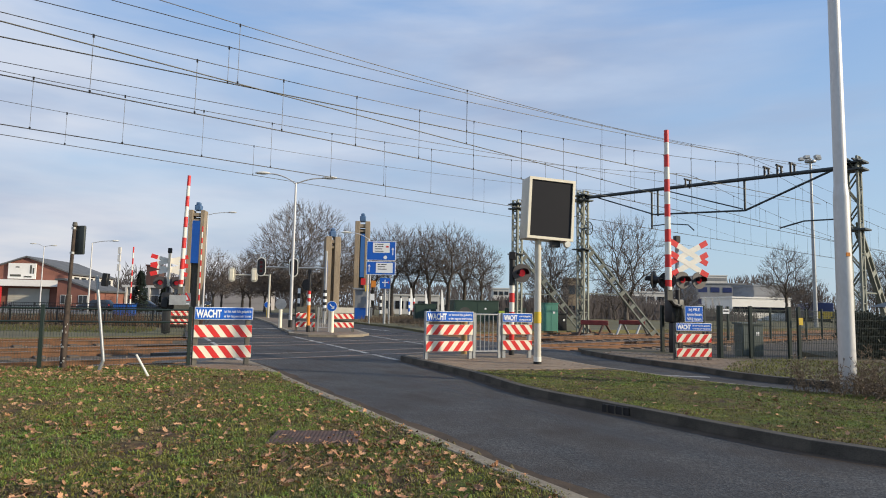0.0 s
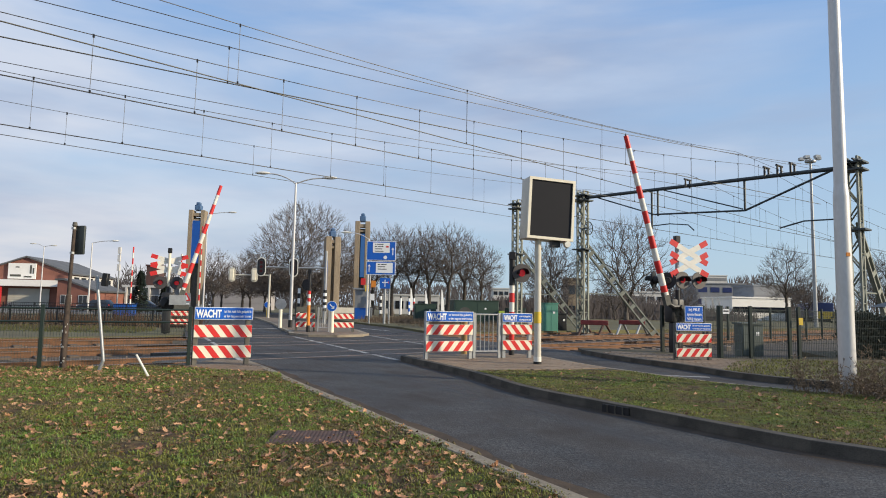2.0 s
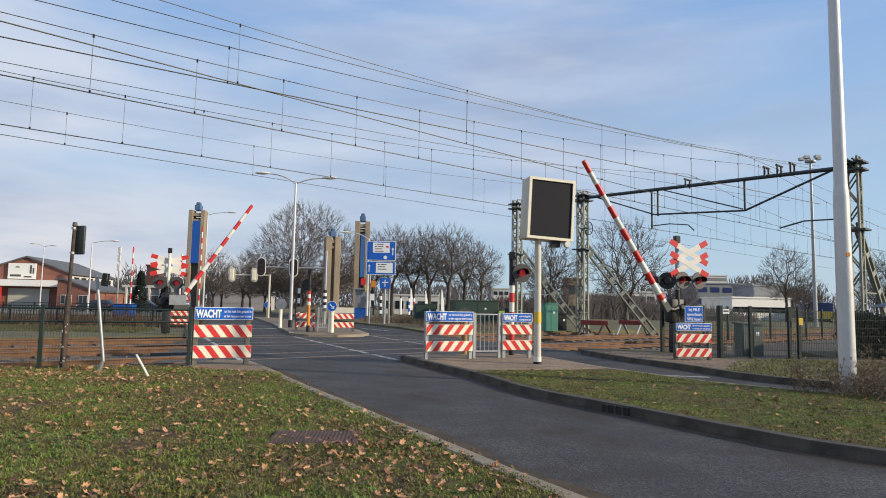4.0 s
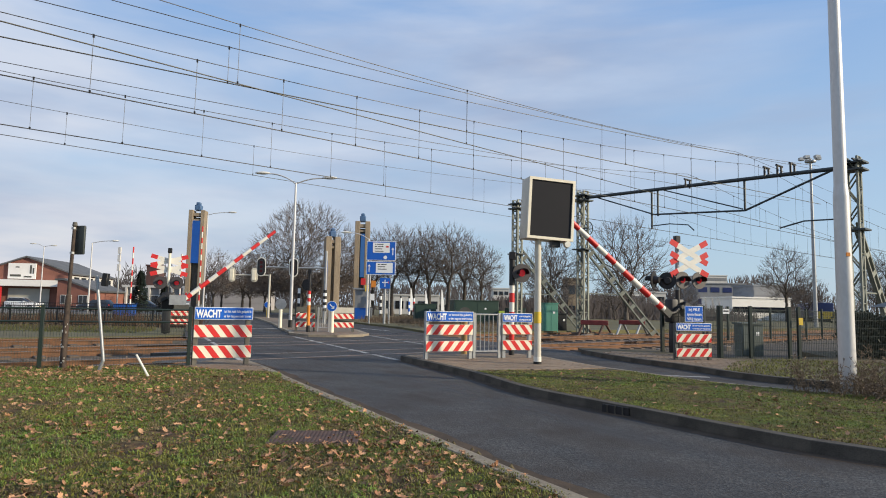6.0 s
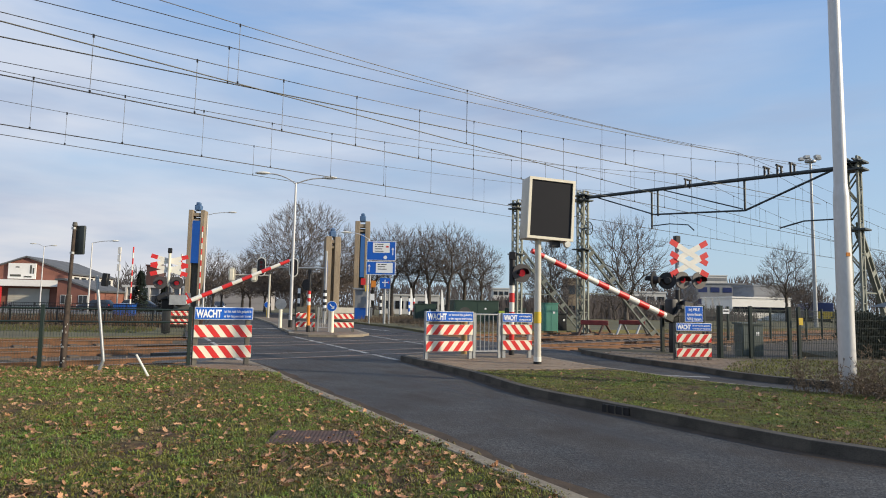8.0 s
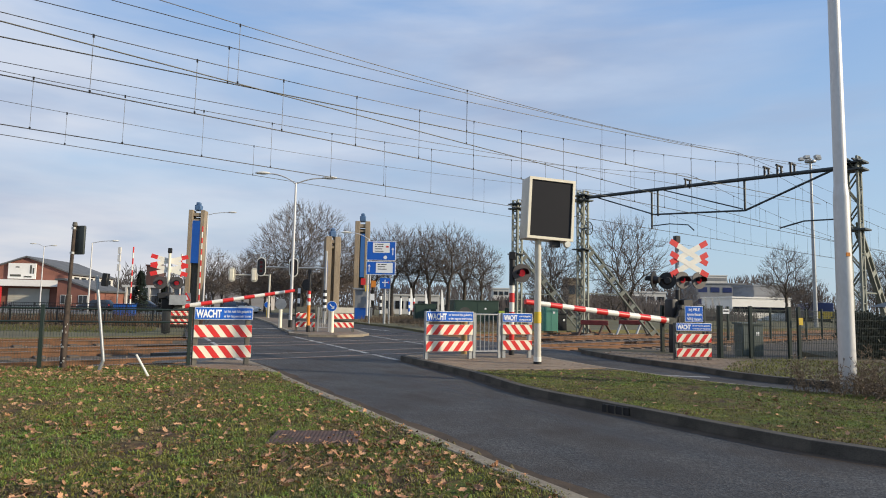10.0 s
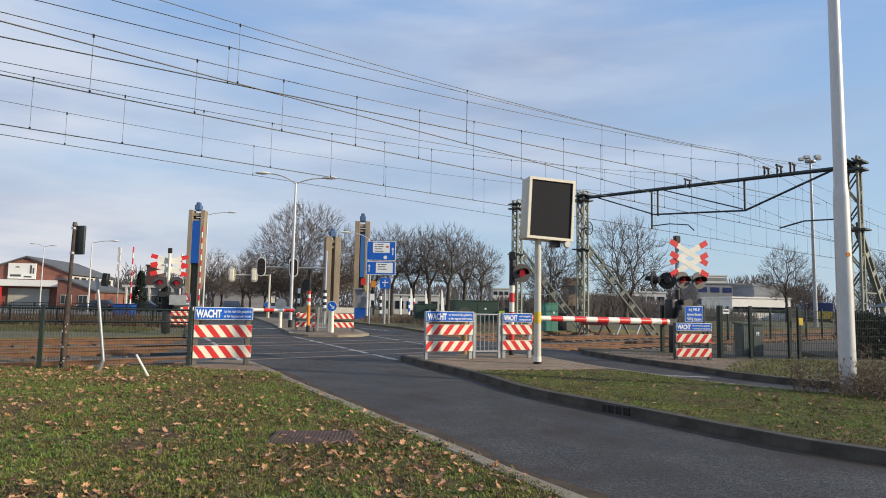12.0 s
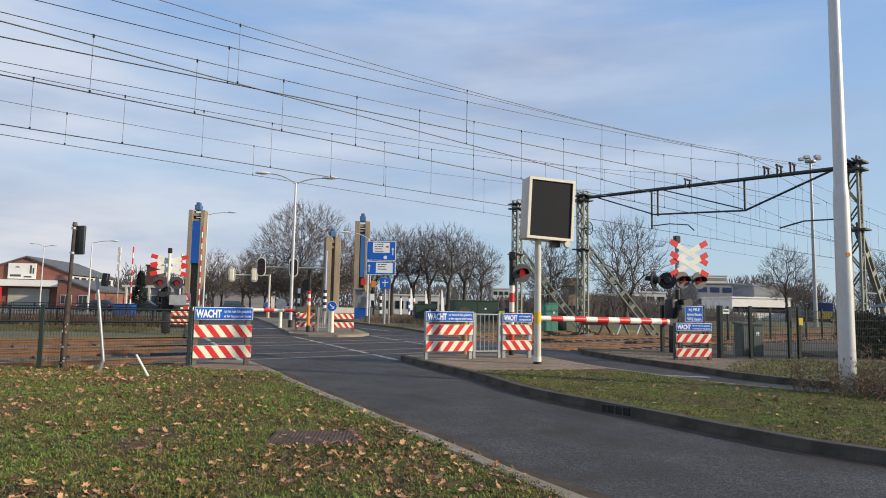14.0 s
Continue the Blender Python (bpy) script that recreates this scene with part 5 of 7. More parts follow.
def island_posts():
    t = thing("crossing_lamp_post", at(-5.99, 28.6, 0.1, 0), "orange and banded post with dark lamp seen from behind", "crossing signal", "crossing signals")
    part("post", bmnew(rod, (0, 0, 0), (0, 0, 1.2), 0.075, 0.075, 14), M["orange"], t, "orange sleeve")
    banded(t, 0, 0, 1.2, 1.85, 0.075, 4, "red", "white")
    part("upper_post", bmnew(rod, (0, 0, 1.85), (0, 0, 2.65), 0.07, 0.07, 14), M["black"], t, "black upper post")
    part("foot", bmnew(rod, (0, 0, 0.0), (0, 0, 0.3), 0.085, 0.085, 14), M["black"], t, "black foot")
    part("bell", bmnew(box, (0, 0, 2.72), (0.16, 0.16, 0.2)), M["black"], t)
    part("lamp_backing", bmnew(rod, (-0.14, 0.05, 2.12), (-0.12, 0.10, 2.12), 0.25, 0.25, 22), M["black"], t, "black lamp backing")
    t = thing("keep_right_sign", at(-4.93, 28.6, 0.1, 0), "cream bollard with a round blue arrow sign", "traffic sign")
    part("post", bmnew(rod, (0, 0, 0), (0, 0, 1.05), 0.10, 0.09, 14), M["cream"], t, "cream plastic sleeve")
    part("rim", bmnew(rod, (0, -0.10, 1.17), (0, -0.08, 1.17), 0.235, 0.235, 26), M["text"], t)
    part("disc", bmnew(rod, (0, -0.108, 1.17), (0, -0.10, 1.17), 0.215, 0.215, 26), M["blue"], t, "blue disc")
    R = Matrix.Translation((0, -0.112, 1.17)) @ Matrix.Rotation(radians(45), 4, "Y")
    bm = bmesh.new()
    box(bm, (-0.03, 0, 0), (0.22, 0.006, 0.05), R)
    prism(bm, [(0.05, -0.1), (0.15, 0.0), (0.05, 0.1)], -0.003, 0.003, R @ Matrix.Rotation(radians(90), 4, "X"))
    part("arrow", bm, M["text"], t, "white arrow", smooth=False)
    t = thing("round_sign", at(-8.36, 33.0, 0.1, 0), "grey back of a round road sign on a cream post", "traffic sign")
    part("post", bmnew(rod, (0, 0, 0), (0, 0, 0.95), 0.09, 0.09, 14), M["cream"], t, "cream plastic sleeve")
    part("disc", bmnew(rod, (0, -0.03, 1.22), (0, 0, 1.22), 0.29, 0.29, 26), M["galv"], t, "bare metal disc")
    t = thing("bollard", at(0.62, 17.0, 0.1, 0), "brown-orange island bollard with a rounded top", "bollard")
    part("post", bmnew(rod, (0, 0, 0), (0, 0, 1.0), 0.09, 0.09, 14), M["amber"], t)
    part("disc", bmnew(rod, (0, 0, 1.08), (0, 0.03, 1.08), 0.17, 0.17, 24), M["greygreen"], t, "bare round sign back")
    t = thing("marker_plate", at(1.56, 16.6, 0.1, 0), "small lime marker plate on a post", "marker")
    part("post", bmnew(rod, (0, 0, 0), (0, 0, 1.1), 0.025), M["galv"], t)
    part("plate", bmnew(box, (0, -0.03, 1.12), (0.15, 0.02, 0.10)), M["lime"], t, "lime plate")


island_posts()


def street_lamp(m, height, arms, label, r=0.09, foot=True, pole="aluminium"):
    """arms: sideways reach and rise of each arm."""
    t = thing("street_lamp", m, label, "street lamp", "street lamps")
    part("pole", bmnew(rod, (0, 0, 0.0), (0, 0, height), r, r * 0.6, 14), M[pole], t)
    if foot:
        part("foot", bmnew(rod, (0, 0, 0.0), (0, 0, 0.5), r * 1.25, r * 1.25, 14), M["black"], t, "black foot")
    for reach, rise in arms:
        k = 1 if reach > 0 else -1
        pts = [(reach * u, 0, height - 0.03 + rise * (1 - (1 - u) ** 2.4)) for u in (0, 0.12, 0.3, 0.5, 0.75, 1.0)]
        arm = part("arm", bmnew(pipe, pts, 0.035, 8), M[pole], t)
        bm = bmesh.new()
        bmesh.ops.create_uvsphere(bm, u_segments=14, v_segments=8, radius=1, matrix=Matrix.Translation((reach + k * 0.22, 0, height + rise - 0.01)) @ Matrix.Diagonal((0.42, 0.13, 0.085, 1)))
        part("lamp_head", bm, M["white"], arm, "pale lamp head")
    return t


street_lamp(at(-7.98, 33.6, 0.0, 0), 7.8, ((-1.6, 0.55), (1.6, 0.35)), "tall white double-armed lamp on the far island")
street_lamp(at(-23.3, 62, -0.05, 0), 10.0, ((2.2, 0.3),), "tall pale lamp by the lift bridge")
street_lamp(at(-5.9, 50, 0.0, 0), 6.6, ((-1.6, 0.5),), "pale lamp with curved arm by the far lane")
street_lamp(at(-34.5, 62, -0.05, 0), 7.0, ((2.0, 0.25),), "tall pale lamp beyond the railing", foot=False)
street_lamp(at(-50.6, 80, -0.05, 0), 8.0, ((-1.2, 0.4), (1.0, 0.2)), "double-armed lamp before the brick building", foot=False)
street_lamp(at(-19.2, 90, -0.05, 0), 9.0, ((-1.6, 0.3),), "far lamp behind the trees", foot=False, pole="galv")


def yard_mast():
    t = thing("yard_light_mast", at(35.3, 60, -0.1, 0), "tall slim mast with floodlights at its top", "light mast")
    part("pole", bmnew(rod, (0, 0, 0), (0, 0, 16.3), 0.2, 0.1, 14), M["galv"], t)
    part("platform", bmnew(rod, (0, 0, 16.0), (0, 0, 16.15), 0.5, 0.5, 14), M["galv"], t)
    for k in range(5):
        a = k * 1.256
        part("floodlight", bmnew(box, (0.75 * math.cos(a), 0.75 * math.sin(a), 16.4), (0.45, 0.4, 0.28)), M["galv"], t)


yard_mast()


def traffic_gantry(m, height, arm_z, heads, label, back, striped, top=None):
    t = thing("traffic_light_gantry", m, label, "traffic light", "traffic lights")
    part("pole", bmnew(rod, (0, 0, 0), (0, 0, height), 0.10, 0.08, 14), M["box" if back else "galv"], t)
    part("arm", bmnew(rod, (0, 0, arm_z), (min(heads) - 0.1, 0, arm_z), 0.055, 0.045, 10), M["box" if back else "galv"], t)
    for x in heads:
        bm = bmesh.new()
        prof = [(0.3 * math.cos(a) * 1.0, 0.3 * math.sin(a) + (0.32 if math.sin(a) > 0 else -0.32)) for a in np.linspace(0, 2 * math.pi, 20, endpoint=False)]
        prism(bm, prof, -0.02, 0.02, Matrix.Translation((x, -0.12, arm_z)) @ Matrix.Rotation(radians(90), 4, "X"))
        rim = part("backboard", bm, M["box" if back else "white"], t, "oval backboard", smooth=False)
        bm = bmesh.new()
        prism(bm, [(px * 0.85, pz * 0.92) for px, pz in prof], -0.01, 0.03, Matrix.Translation((x, -0.125, arm_z)) @ Matrix.Rotation(radians(90), 4, "X"))
        part("face", bm, M["box" if back else "black"], rim, smooth=False)
        if back:
            part("housing", bmnew(box, (x, -0.2, arm_z), (0.3, 0.16, 0.9)), M["cream"], rim, "cream signal housing")
        else:
            for z in (0.28, 0.0, -0.28):
                part("lens", bmnew(rod, (x, -0.175, arm_z + z), (x, -0.155, arm_z + z), 0.1, 0.1, 14), M["darklamp"], rim, "signal lens")
    if striped:
        banded(t, 0, 0, 0.9, 2.3, 0.115, 7, "text", "black")
    return t


traffic_gantry(at(-7.75, 42, 0.0, 4), 4.9, 3.74, (-4.2, -2.1), "grey gantry with two dark traffic lights over the lane", False, True)
traffic_gantry(at(-15.0, 55, 0.05, 4), 3.8, 3.72, (-3.2, -1.3), "cream gantry with traffic lights seen from behind", True, False)


def bridge_tower(m, height, width, panel, label, cap=True, share=0.27, shaft="greygreen", shift=0.0, paint="blue_paint"):
    """A lift-bridge tower: two concrete legs with a dark shaft and a blue counterweight panel between them."""
    t = thing("lift_bridge_tower", m, label, "bridge tower", "lift bridge towers")
    leg = width * share
    for sx in (-1, 1):
        bm = bmesh.new()
        box(bm, (sx * (width - leg) / 2, 0, height / 2), (leg, 1.3, height))
        soften(bm, 0.04)
        part("leg", bm, M["concrete"], t, "stained concrete leg")
    part("shaft", bmnew(box, (0, 0.2, height / 2 - 0.4), (width - 2 * leg, 0.7, height - 0.8)), M[shaft], t, "recessed shaft")
    if panel:
        part("panel", bmnew(box, (shift, -0.38, (panel[0] + panel[1]) / 2), (width - 2 * leg + 0.10, 0.5, panel[1] - panel[0])), M[paint], t, "blue steel counterweight")
    if cap:
        bm = bmesh.new()
        box(bm, (0, 0, height + 0.3), (width * 0.40, 0.8, 0.65))
        box(bm, (0, 0, height + 0.75), (width * 0.26, 0.6, 0.35))
        soften(bm, 0.08)
        part("sheave_cap", bm, M["blue_cap"], t, "blue sheave housing")
    part("cross_beam", bmnew(box, (0, -0.1, height - 0.5), (width - 2 * leg, 0.9, 0.35)), M["concrete"], t)
    part("upper_beam", bmnew(box, (0, -0.1, height - 1.1), (width - 2 * leg, 0.9, 0.2)), M["concrete"], t)


bridge_tower(at(-27.35, 70, -0.6, 6), 12.1, 1.75, (6.2, 10.9), "stained concrete lift bridge tower with blue counterweight")
bridge_tower(at(-8.98, 70, -0.5, 6), 11.1, 1.65, (4.9, 9.7), "stained concrete lift bridge tower with faded blue counterweight", share=0.33, shift=0.16, paint="blue_faded")
bridge_tower(at(-11.6, 66, -0.5, 20), 8.9, 1.55, None, "narrow stained concrete lift bridge tower with blue cap", share=0.40, shaft="concrete")
t = thing("tower_ladder", at(-12.0, 65.1, -0.5, 0), "dark blue service ladder on the tower", "ladder")
part("ladder", bmnew(box, (0, 0, 3.2), (0.28, 0.15, 6.4)), M["blue_paint"], t)


def raised_barrier(x, y, h, label):
    t = thing("raised_barrier", at(x, y, -0.1, 0), label, "road barrier", "raised bridge barriers")
    part("drive_box", bmnew(box, (0, 0.15, 0.6), (0.5, 0.5, 1.2)), M["galv"], t, "grey drive box")
    banded(t, 0.0, -0.1, 1.0, h, 0.075, int((h - 1) / 0.6), "red", "white")


raised_barrier(-26.0, 68, 9.6, "upright red and white bridge barrier by the tower")
raised_barrier(-7.4, 65, 7.6, "upright red and white bridge barrier by the tower")
raised_barrier(-33.8, 69, 7.3, "upright red and white bridge barrier beyond the railing")
raised_barrier(-27.25, 66, 6.4, "upright red and white bridge barrier by the tower")


def guide_sign():
    t = thing("guide_sign", at(-4.4, 45, 0.0, 0), "blue direction boards with white panels on two posts", "direction sign")
    for x in (-0.75, 0.65):
        part("post", bmnew(rod, (x, 0.06, 0), (x, 0.06, 5.8), 0.06, 0.06, 12), M["galv"], t)
    for z0, z1, bars, arrow in ((4.55, 5.92, 4, 1), (3.52, 4.48, 3, -1)):
        plate = part("board", bmnew(box, (0, 0, (z0 + z1) / 2), (2.08, 0.05, z1 - z0)), M["text"], t, "blue direction board")
        part("blue_face", bmnew(box, (0, -0.027, (z0 + z1) / 2), (2.0, 0.01, z1 - z0 - 0.07)), M["blue"], plate)
        w = 1.2
        zt = z1 - 0.1
        part("white_panel", bmnew(box, (0.0 if arrow > 0 else 0.25, -0.035, zt - 0.36), (w, 0.01, 0.72)), M["text"], plate, "white panel of directions")
        for i in range(bars):
            x0, z = -0.46 + (0.0 if arrow > 0 else 0.25), zt - 0.12 - 0.165 * i
            for k, wd in enumerate(((0.10, 0.46), (0.16, 0.40), (0.52,), (0.62,))[(i + (arrow < 0)) % 4]):
                part("word_bar", bmnew(box, (x0 + wd / 2, -0.042, z), (wd, 0.006, 0.058)), M["disc"], plate)
                x0 += wd + 0.05
        if arrow > 0:
            part("red_mark", bmnew(box, (0.42, -0.042, zt - 0.29), (0.2, 0.006, 0.11)), M["red"], plate, "small red mark")
        bm = bmesh.new()
        ax = 0.83 * arrow
        box(bm, (ax, -0.036, (z0 + z1) / 2 - 0.08), (0.06, 0.01, 0.42))
        prism(bm, [(ax - 0.11, 0.0), (ax + 0.11, 0.0), (ax, 0.16)], -0.005, 0.005, Matrix.Translation((0, -0.036, (z0 + z1) / 2 + 0.1)) @ Matrix.Rotation(radians(90), 4, "X"))
        part("arrow", bm, M["text"], plate, "white arrow", smooth=False)
        if arrow > 0:
            part("route_badge", bmnew(rod, (0.3, -0.045, z0 + 0.22), (0.3, -0.03, z0 + 0.22), 0.13, 0.13, 16), M["text"], plate, "white route badge")
    t = thing("lane_sign", at(-4.05, 44.8, 0.0, 0), "square blue lane sign on a pale post", "traffic sign")
    part("post", bmnew(rod, (0, 0.05, 0), (0, 0.05, 3.3), 0.09, 0.09, 12), M["galv"], t)
    part("plate", bmnew(box, (0, -0.05, 2.92), (0.74, 0.03, 0.74)), M["blue"], t, "blue plate")
    part("white_arrow", bmnew(box, (0, -0.07, 2.92), (0.06, 0.01, 0.5)), M["text"], t)
    part("white_branch", bmnew(box, (0, -0.075, 2.98), (0.46, 0.01, 0.06)), M["text"], t)
    part("red_bar", bmnew(box, (0.26, -0.08, 2.98), (0.05, 0.01, 0.14)), M["red"], t)


guide_sign()


def far_signs():
    t = thing("keep_right_sign", at(-16.6, 60.5, 0.0, 0), "small blue arrow sign on a yellow base beyond the island", "traffic sign")
    part("post", bmnew(rod, (0, 0, 0), (0, 0, 1.0), 0.09, 0.08, 12), M["yellow"], t, "yellow plastic base")
    part("rim", bmnew(rod, (0, -0.10, 1.22), (0, -0.08, 1.22), 0.30, 0.30, 22), M["text"], t)
    part("disc", bmnew(rod, (0, -0.108, 1.22), (0, -0.10, 1.22), 0.27, 0.27, 22), M["blue"], t, "blue disc")
    t = thing("priority_sign", at(-7.35, 62, 0.0, 0), "yellow diamond priority sign on a pale post", "traffic sign")
    part("post", bmnew(rod, (0, 0.05, 0), (0, 0.05, 1.75), 0.06, 0.06, 10), M["box"], t)
    m = Matrix.Translation((0, -0.02, 1.45)) @ Matrix.Rotation(radians(45), 4, "Y")
    part("plate", bmnew(box, (0, 0, 0), (0.58, 0.03, 0.58), m), M["text"], t, "white diamond plate")
    part("diamond", bmnew(box, (0, -0.02, 0), (0.44, 0.02, 0.44), m), M["yellow"], t, "yellow diamond")
    for x, y, h in ((-5.6, 58, 2.2), (-2.4, 57, 1.5), (-1.6, 57, 1.5), (-10.6, 47, 2.5)):
        t = thing("banded_bollard", at(x, y, 0.0, 0), "black and white banded post by the far lane", "post", "banded posts")
        part("foot", bmnew(rod, (0, 0, -0.1), (0, 0, 0.3), 0.10, 0.10, 12), M["black"], t)
        banded(t, 0, 0, 0.3, h, 0.10, 6, "text", "black")
    for x, y, w, h in ((1.2, 62, 5.2, 1.0), (4.2, 66, 4.6, 1.0)):
        t = thing("park_fence", at(x, y, -0.1, 4), "low pale rail fence under the far trees", "fence", "park fences")
        for i in range(6):
            part("post", bmnew(box, (-w / 2 + w * i / 5, 0, h / 2), (0.12, 0.12, h)), M["greygreen"], t)
        for z in (h * 0.5, h * 0.92):
            part("rail", bmnew(box, (0, -0.07, z), (w, 0.04, 0.14)), M["render"], t, "pale rail")


far_signs()


def triangle_sign(x, y, z, label):
    t = thing("warning_sign", at(x, y, -0.1, 0), label, "traffic sign", "bridge warning signs")
    part("post", bmnew(rod, (0, 0.05, 0), (0, 0.05, z + 0.9), 0.05, 0.05, 10), M["galv"], t)
    Q = Matrix.Rotation(radians(90), 4, "X")
    part("panel", bmnew(box, (0, 0, z), (0.95, 0.03, 1.5)), M["galv"], t, "pale backing panel")
    bm = bmesh.new()
    prism(bm, [(-0.5, z - 0.05), (0.5, z - 0.05), (0, z + 0.85)], 0.02, 0.03, Q)
    part("red_triangle", bm, M["red"], t, "red triangle", smooth=False)
    bm = bmesh.new()
    prism(bm, [(-0.28, z + 0.07), (0.28, z + 0.07), (0, z + 0.56)], 0.03, 0.036, Q)
    part("white_triangle", bm, M["text"], t, smooth=False)
    part("word_bar", bmnew(box, (0, -0.03, z - 0.4), (0.7, 0.02, 0.25)), M["text"], t)


triangle_sign(-26.6, 66, 1.6, "red triangle bridge warning sign on a pale panel")
triangle_sign(-7.9, 64, 1.6, "red triangle bridge warning sign on a pale panel")


def buffers():
    for x, y, col, leg, label in ((8.6, 35.9, "red", "iron", "rusty brown buffer stop with a dark red beam"), (11.4, 38.3, "red", "galv", "buffer stop with red beam and pale struts")):
        t = thing("buffer_stop", Matrix.Translation((x, y, -0.15)) @ Matrix.Rotation(TRACK - radians(52), 4, "Z"), label, "buffer stop", "buffer stops")
        bm = bmesh.new()
        box(bm, (0, -0.6, 0.78), (1.5, 0.2, 0.26))
        soften(bm, 0.03)
        part("beam", bm, M["iron_red"], t, "dark red beam")
        for sx in (-0.55, 0.55):
            part("strut", bmnew(rod, (sx, -0.5, 0.85), (sx + 0.5, 1.2, 0.0), 0.07, 0.07, 8), M[leg], t)
            part("upright", bmnew(rod, (sx, -0.55, 0.85), (sx - 0.35, -0.9, 0.0), 0.07, 0.07, 8), M[leg], t)


buffers()


def cabinets():
    for x, y, z0, w, d, h, m, label in ((6.3, 37.2, -0.2, 0.85, 0.6, 1.85, "green_box", "teal green steel relay cabinet by the tracks"),
                                        (7.1, 38.0, -0.2, 0.6, 0.5, 1.25, "black", "dark steel relay cabinet beside the siding"),
                                        (10.75, 22.3, -0.2, 0.80, 0.5, 1.15, "cabinet", "grey-green steel trackside cabinet behind the fence"),
                                        (2.3, 46, -0.1, 3.2, 2.2, 1.9, "dark_green", "dark green steel container in the grass"),
                                        (-1.3, 48, -0.1, 1.6, 1.2, 1.6, "dark_green", "dark green cabinet in the grass"),
                                        (-29.9, 60, -0.1, 1.6, 1.4, 1.1, "blue_paint", "blue waste container by the railing"),
                                        (5.2, 45, -0.1, 1.2, 1.0, 1.4, "dark_green", "dark green cabinet in the grass")):
        t = thing("cabinet", at(x, y, z0, 8), label, "cabinet", "cabinets")
        bm = bmesh.new()
        box(bm, (0, 0, h / 2), (w, d, h))
        soften(bm, 0.02)
        part("body", bm, M[m], t)
        part("lid", bmnew(box, (0, 0, h + 0.02), (w + 0.08, d + 0.08, 0.06)), M[m], t)
        part("door", bmnew(box, (-w * 0.24, -d / 2 - 0.008, h * 0.5), (w * 0.44, 0.02, h * 0.86)), M[m], t)
        part("door", bmnew(box, (w * 0.24, -d / 2 - 0.008, h * 0.5), (w * 0.44, 0.02, h * 0.86)), M[m], t)
        part("label_plate", bmnew(box, (w * 0.2, -d / 2 - 0.025, h * 0.72), (0.12, 0.012, 0.12)), M["text"], t)
    t = thing("fence_sign", at(9.98, 17.75, 0.0, 5), "small yellow notice on the fence", "notice")
    part("plate", bmnew(box, (0, -0.07, 1.13), (0.12, 0.01, 0.2)), M["yellow"], t)
    t = thing("fence_sign", at(7.86, 17.60, 0.0, 5), "small white notice on the fence", "notice")
    part("plate", bmnew(box, (0, -0.014, 1.37), (0.2, 0.01, 0.13)), M["text"], t)
    part("word_bar", bmnew(box, (0, -0.022, 1.38), (0.15, 0.006, 0.035)), M["black"], t)


cabinets()

# ---- trees ----


def tubes(segs, sides):
    """Tapered tubes as vertex and face lists."""
    verts, faces = [], []
    for p0, p1, r0, r1 in segs:
        d = (p1 - p0)
        if d.length < 1e-4:
            continue
        q = d.to_track_quat("Z", "Y").to_matrix()
        k = len(verts)
        for p, r in ((p0, r0), (p1, r1)):
            for i in range(sides):
                a = 2 * math.pi * i / sides
                verts.append(p + q @ Vector((r * math.cos(a), r * math.sin(a), 0)))
        for i in range(sides):
            j = (i + 1) % sides
            faces.append((k + i, k + j, k + sides + j, k + sides + i))
    return verts, faces


def slivers(segs, rs):
    """The finest twigs: flat tapered slivers, each turned its own way."""
    verts, faces = [], []
    for p0, p1, r0, r1 in segs:
        side = (p1 - p0).cross(Vector((rs.gauss(0, 1), rs.gauss(0, 1), rs.gauss(0, 1)))).normalized()
        k = len(verts)
        verts += [p0 - side * r0 * 1.25, p0 + side * r0 * 1.25, p1 + side * r1, p1 - side * r1]
        faces.append((k, k + 1, k + 2, k + 3))
    return verts, faces


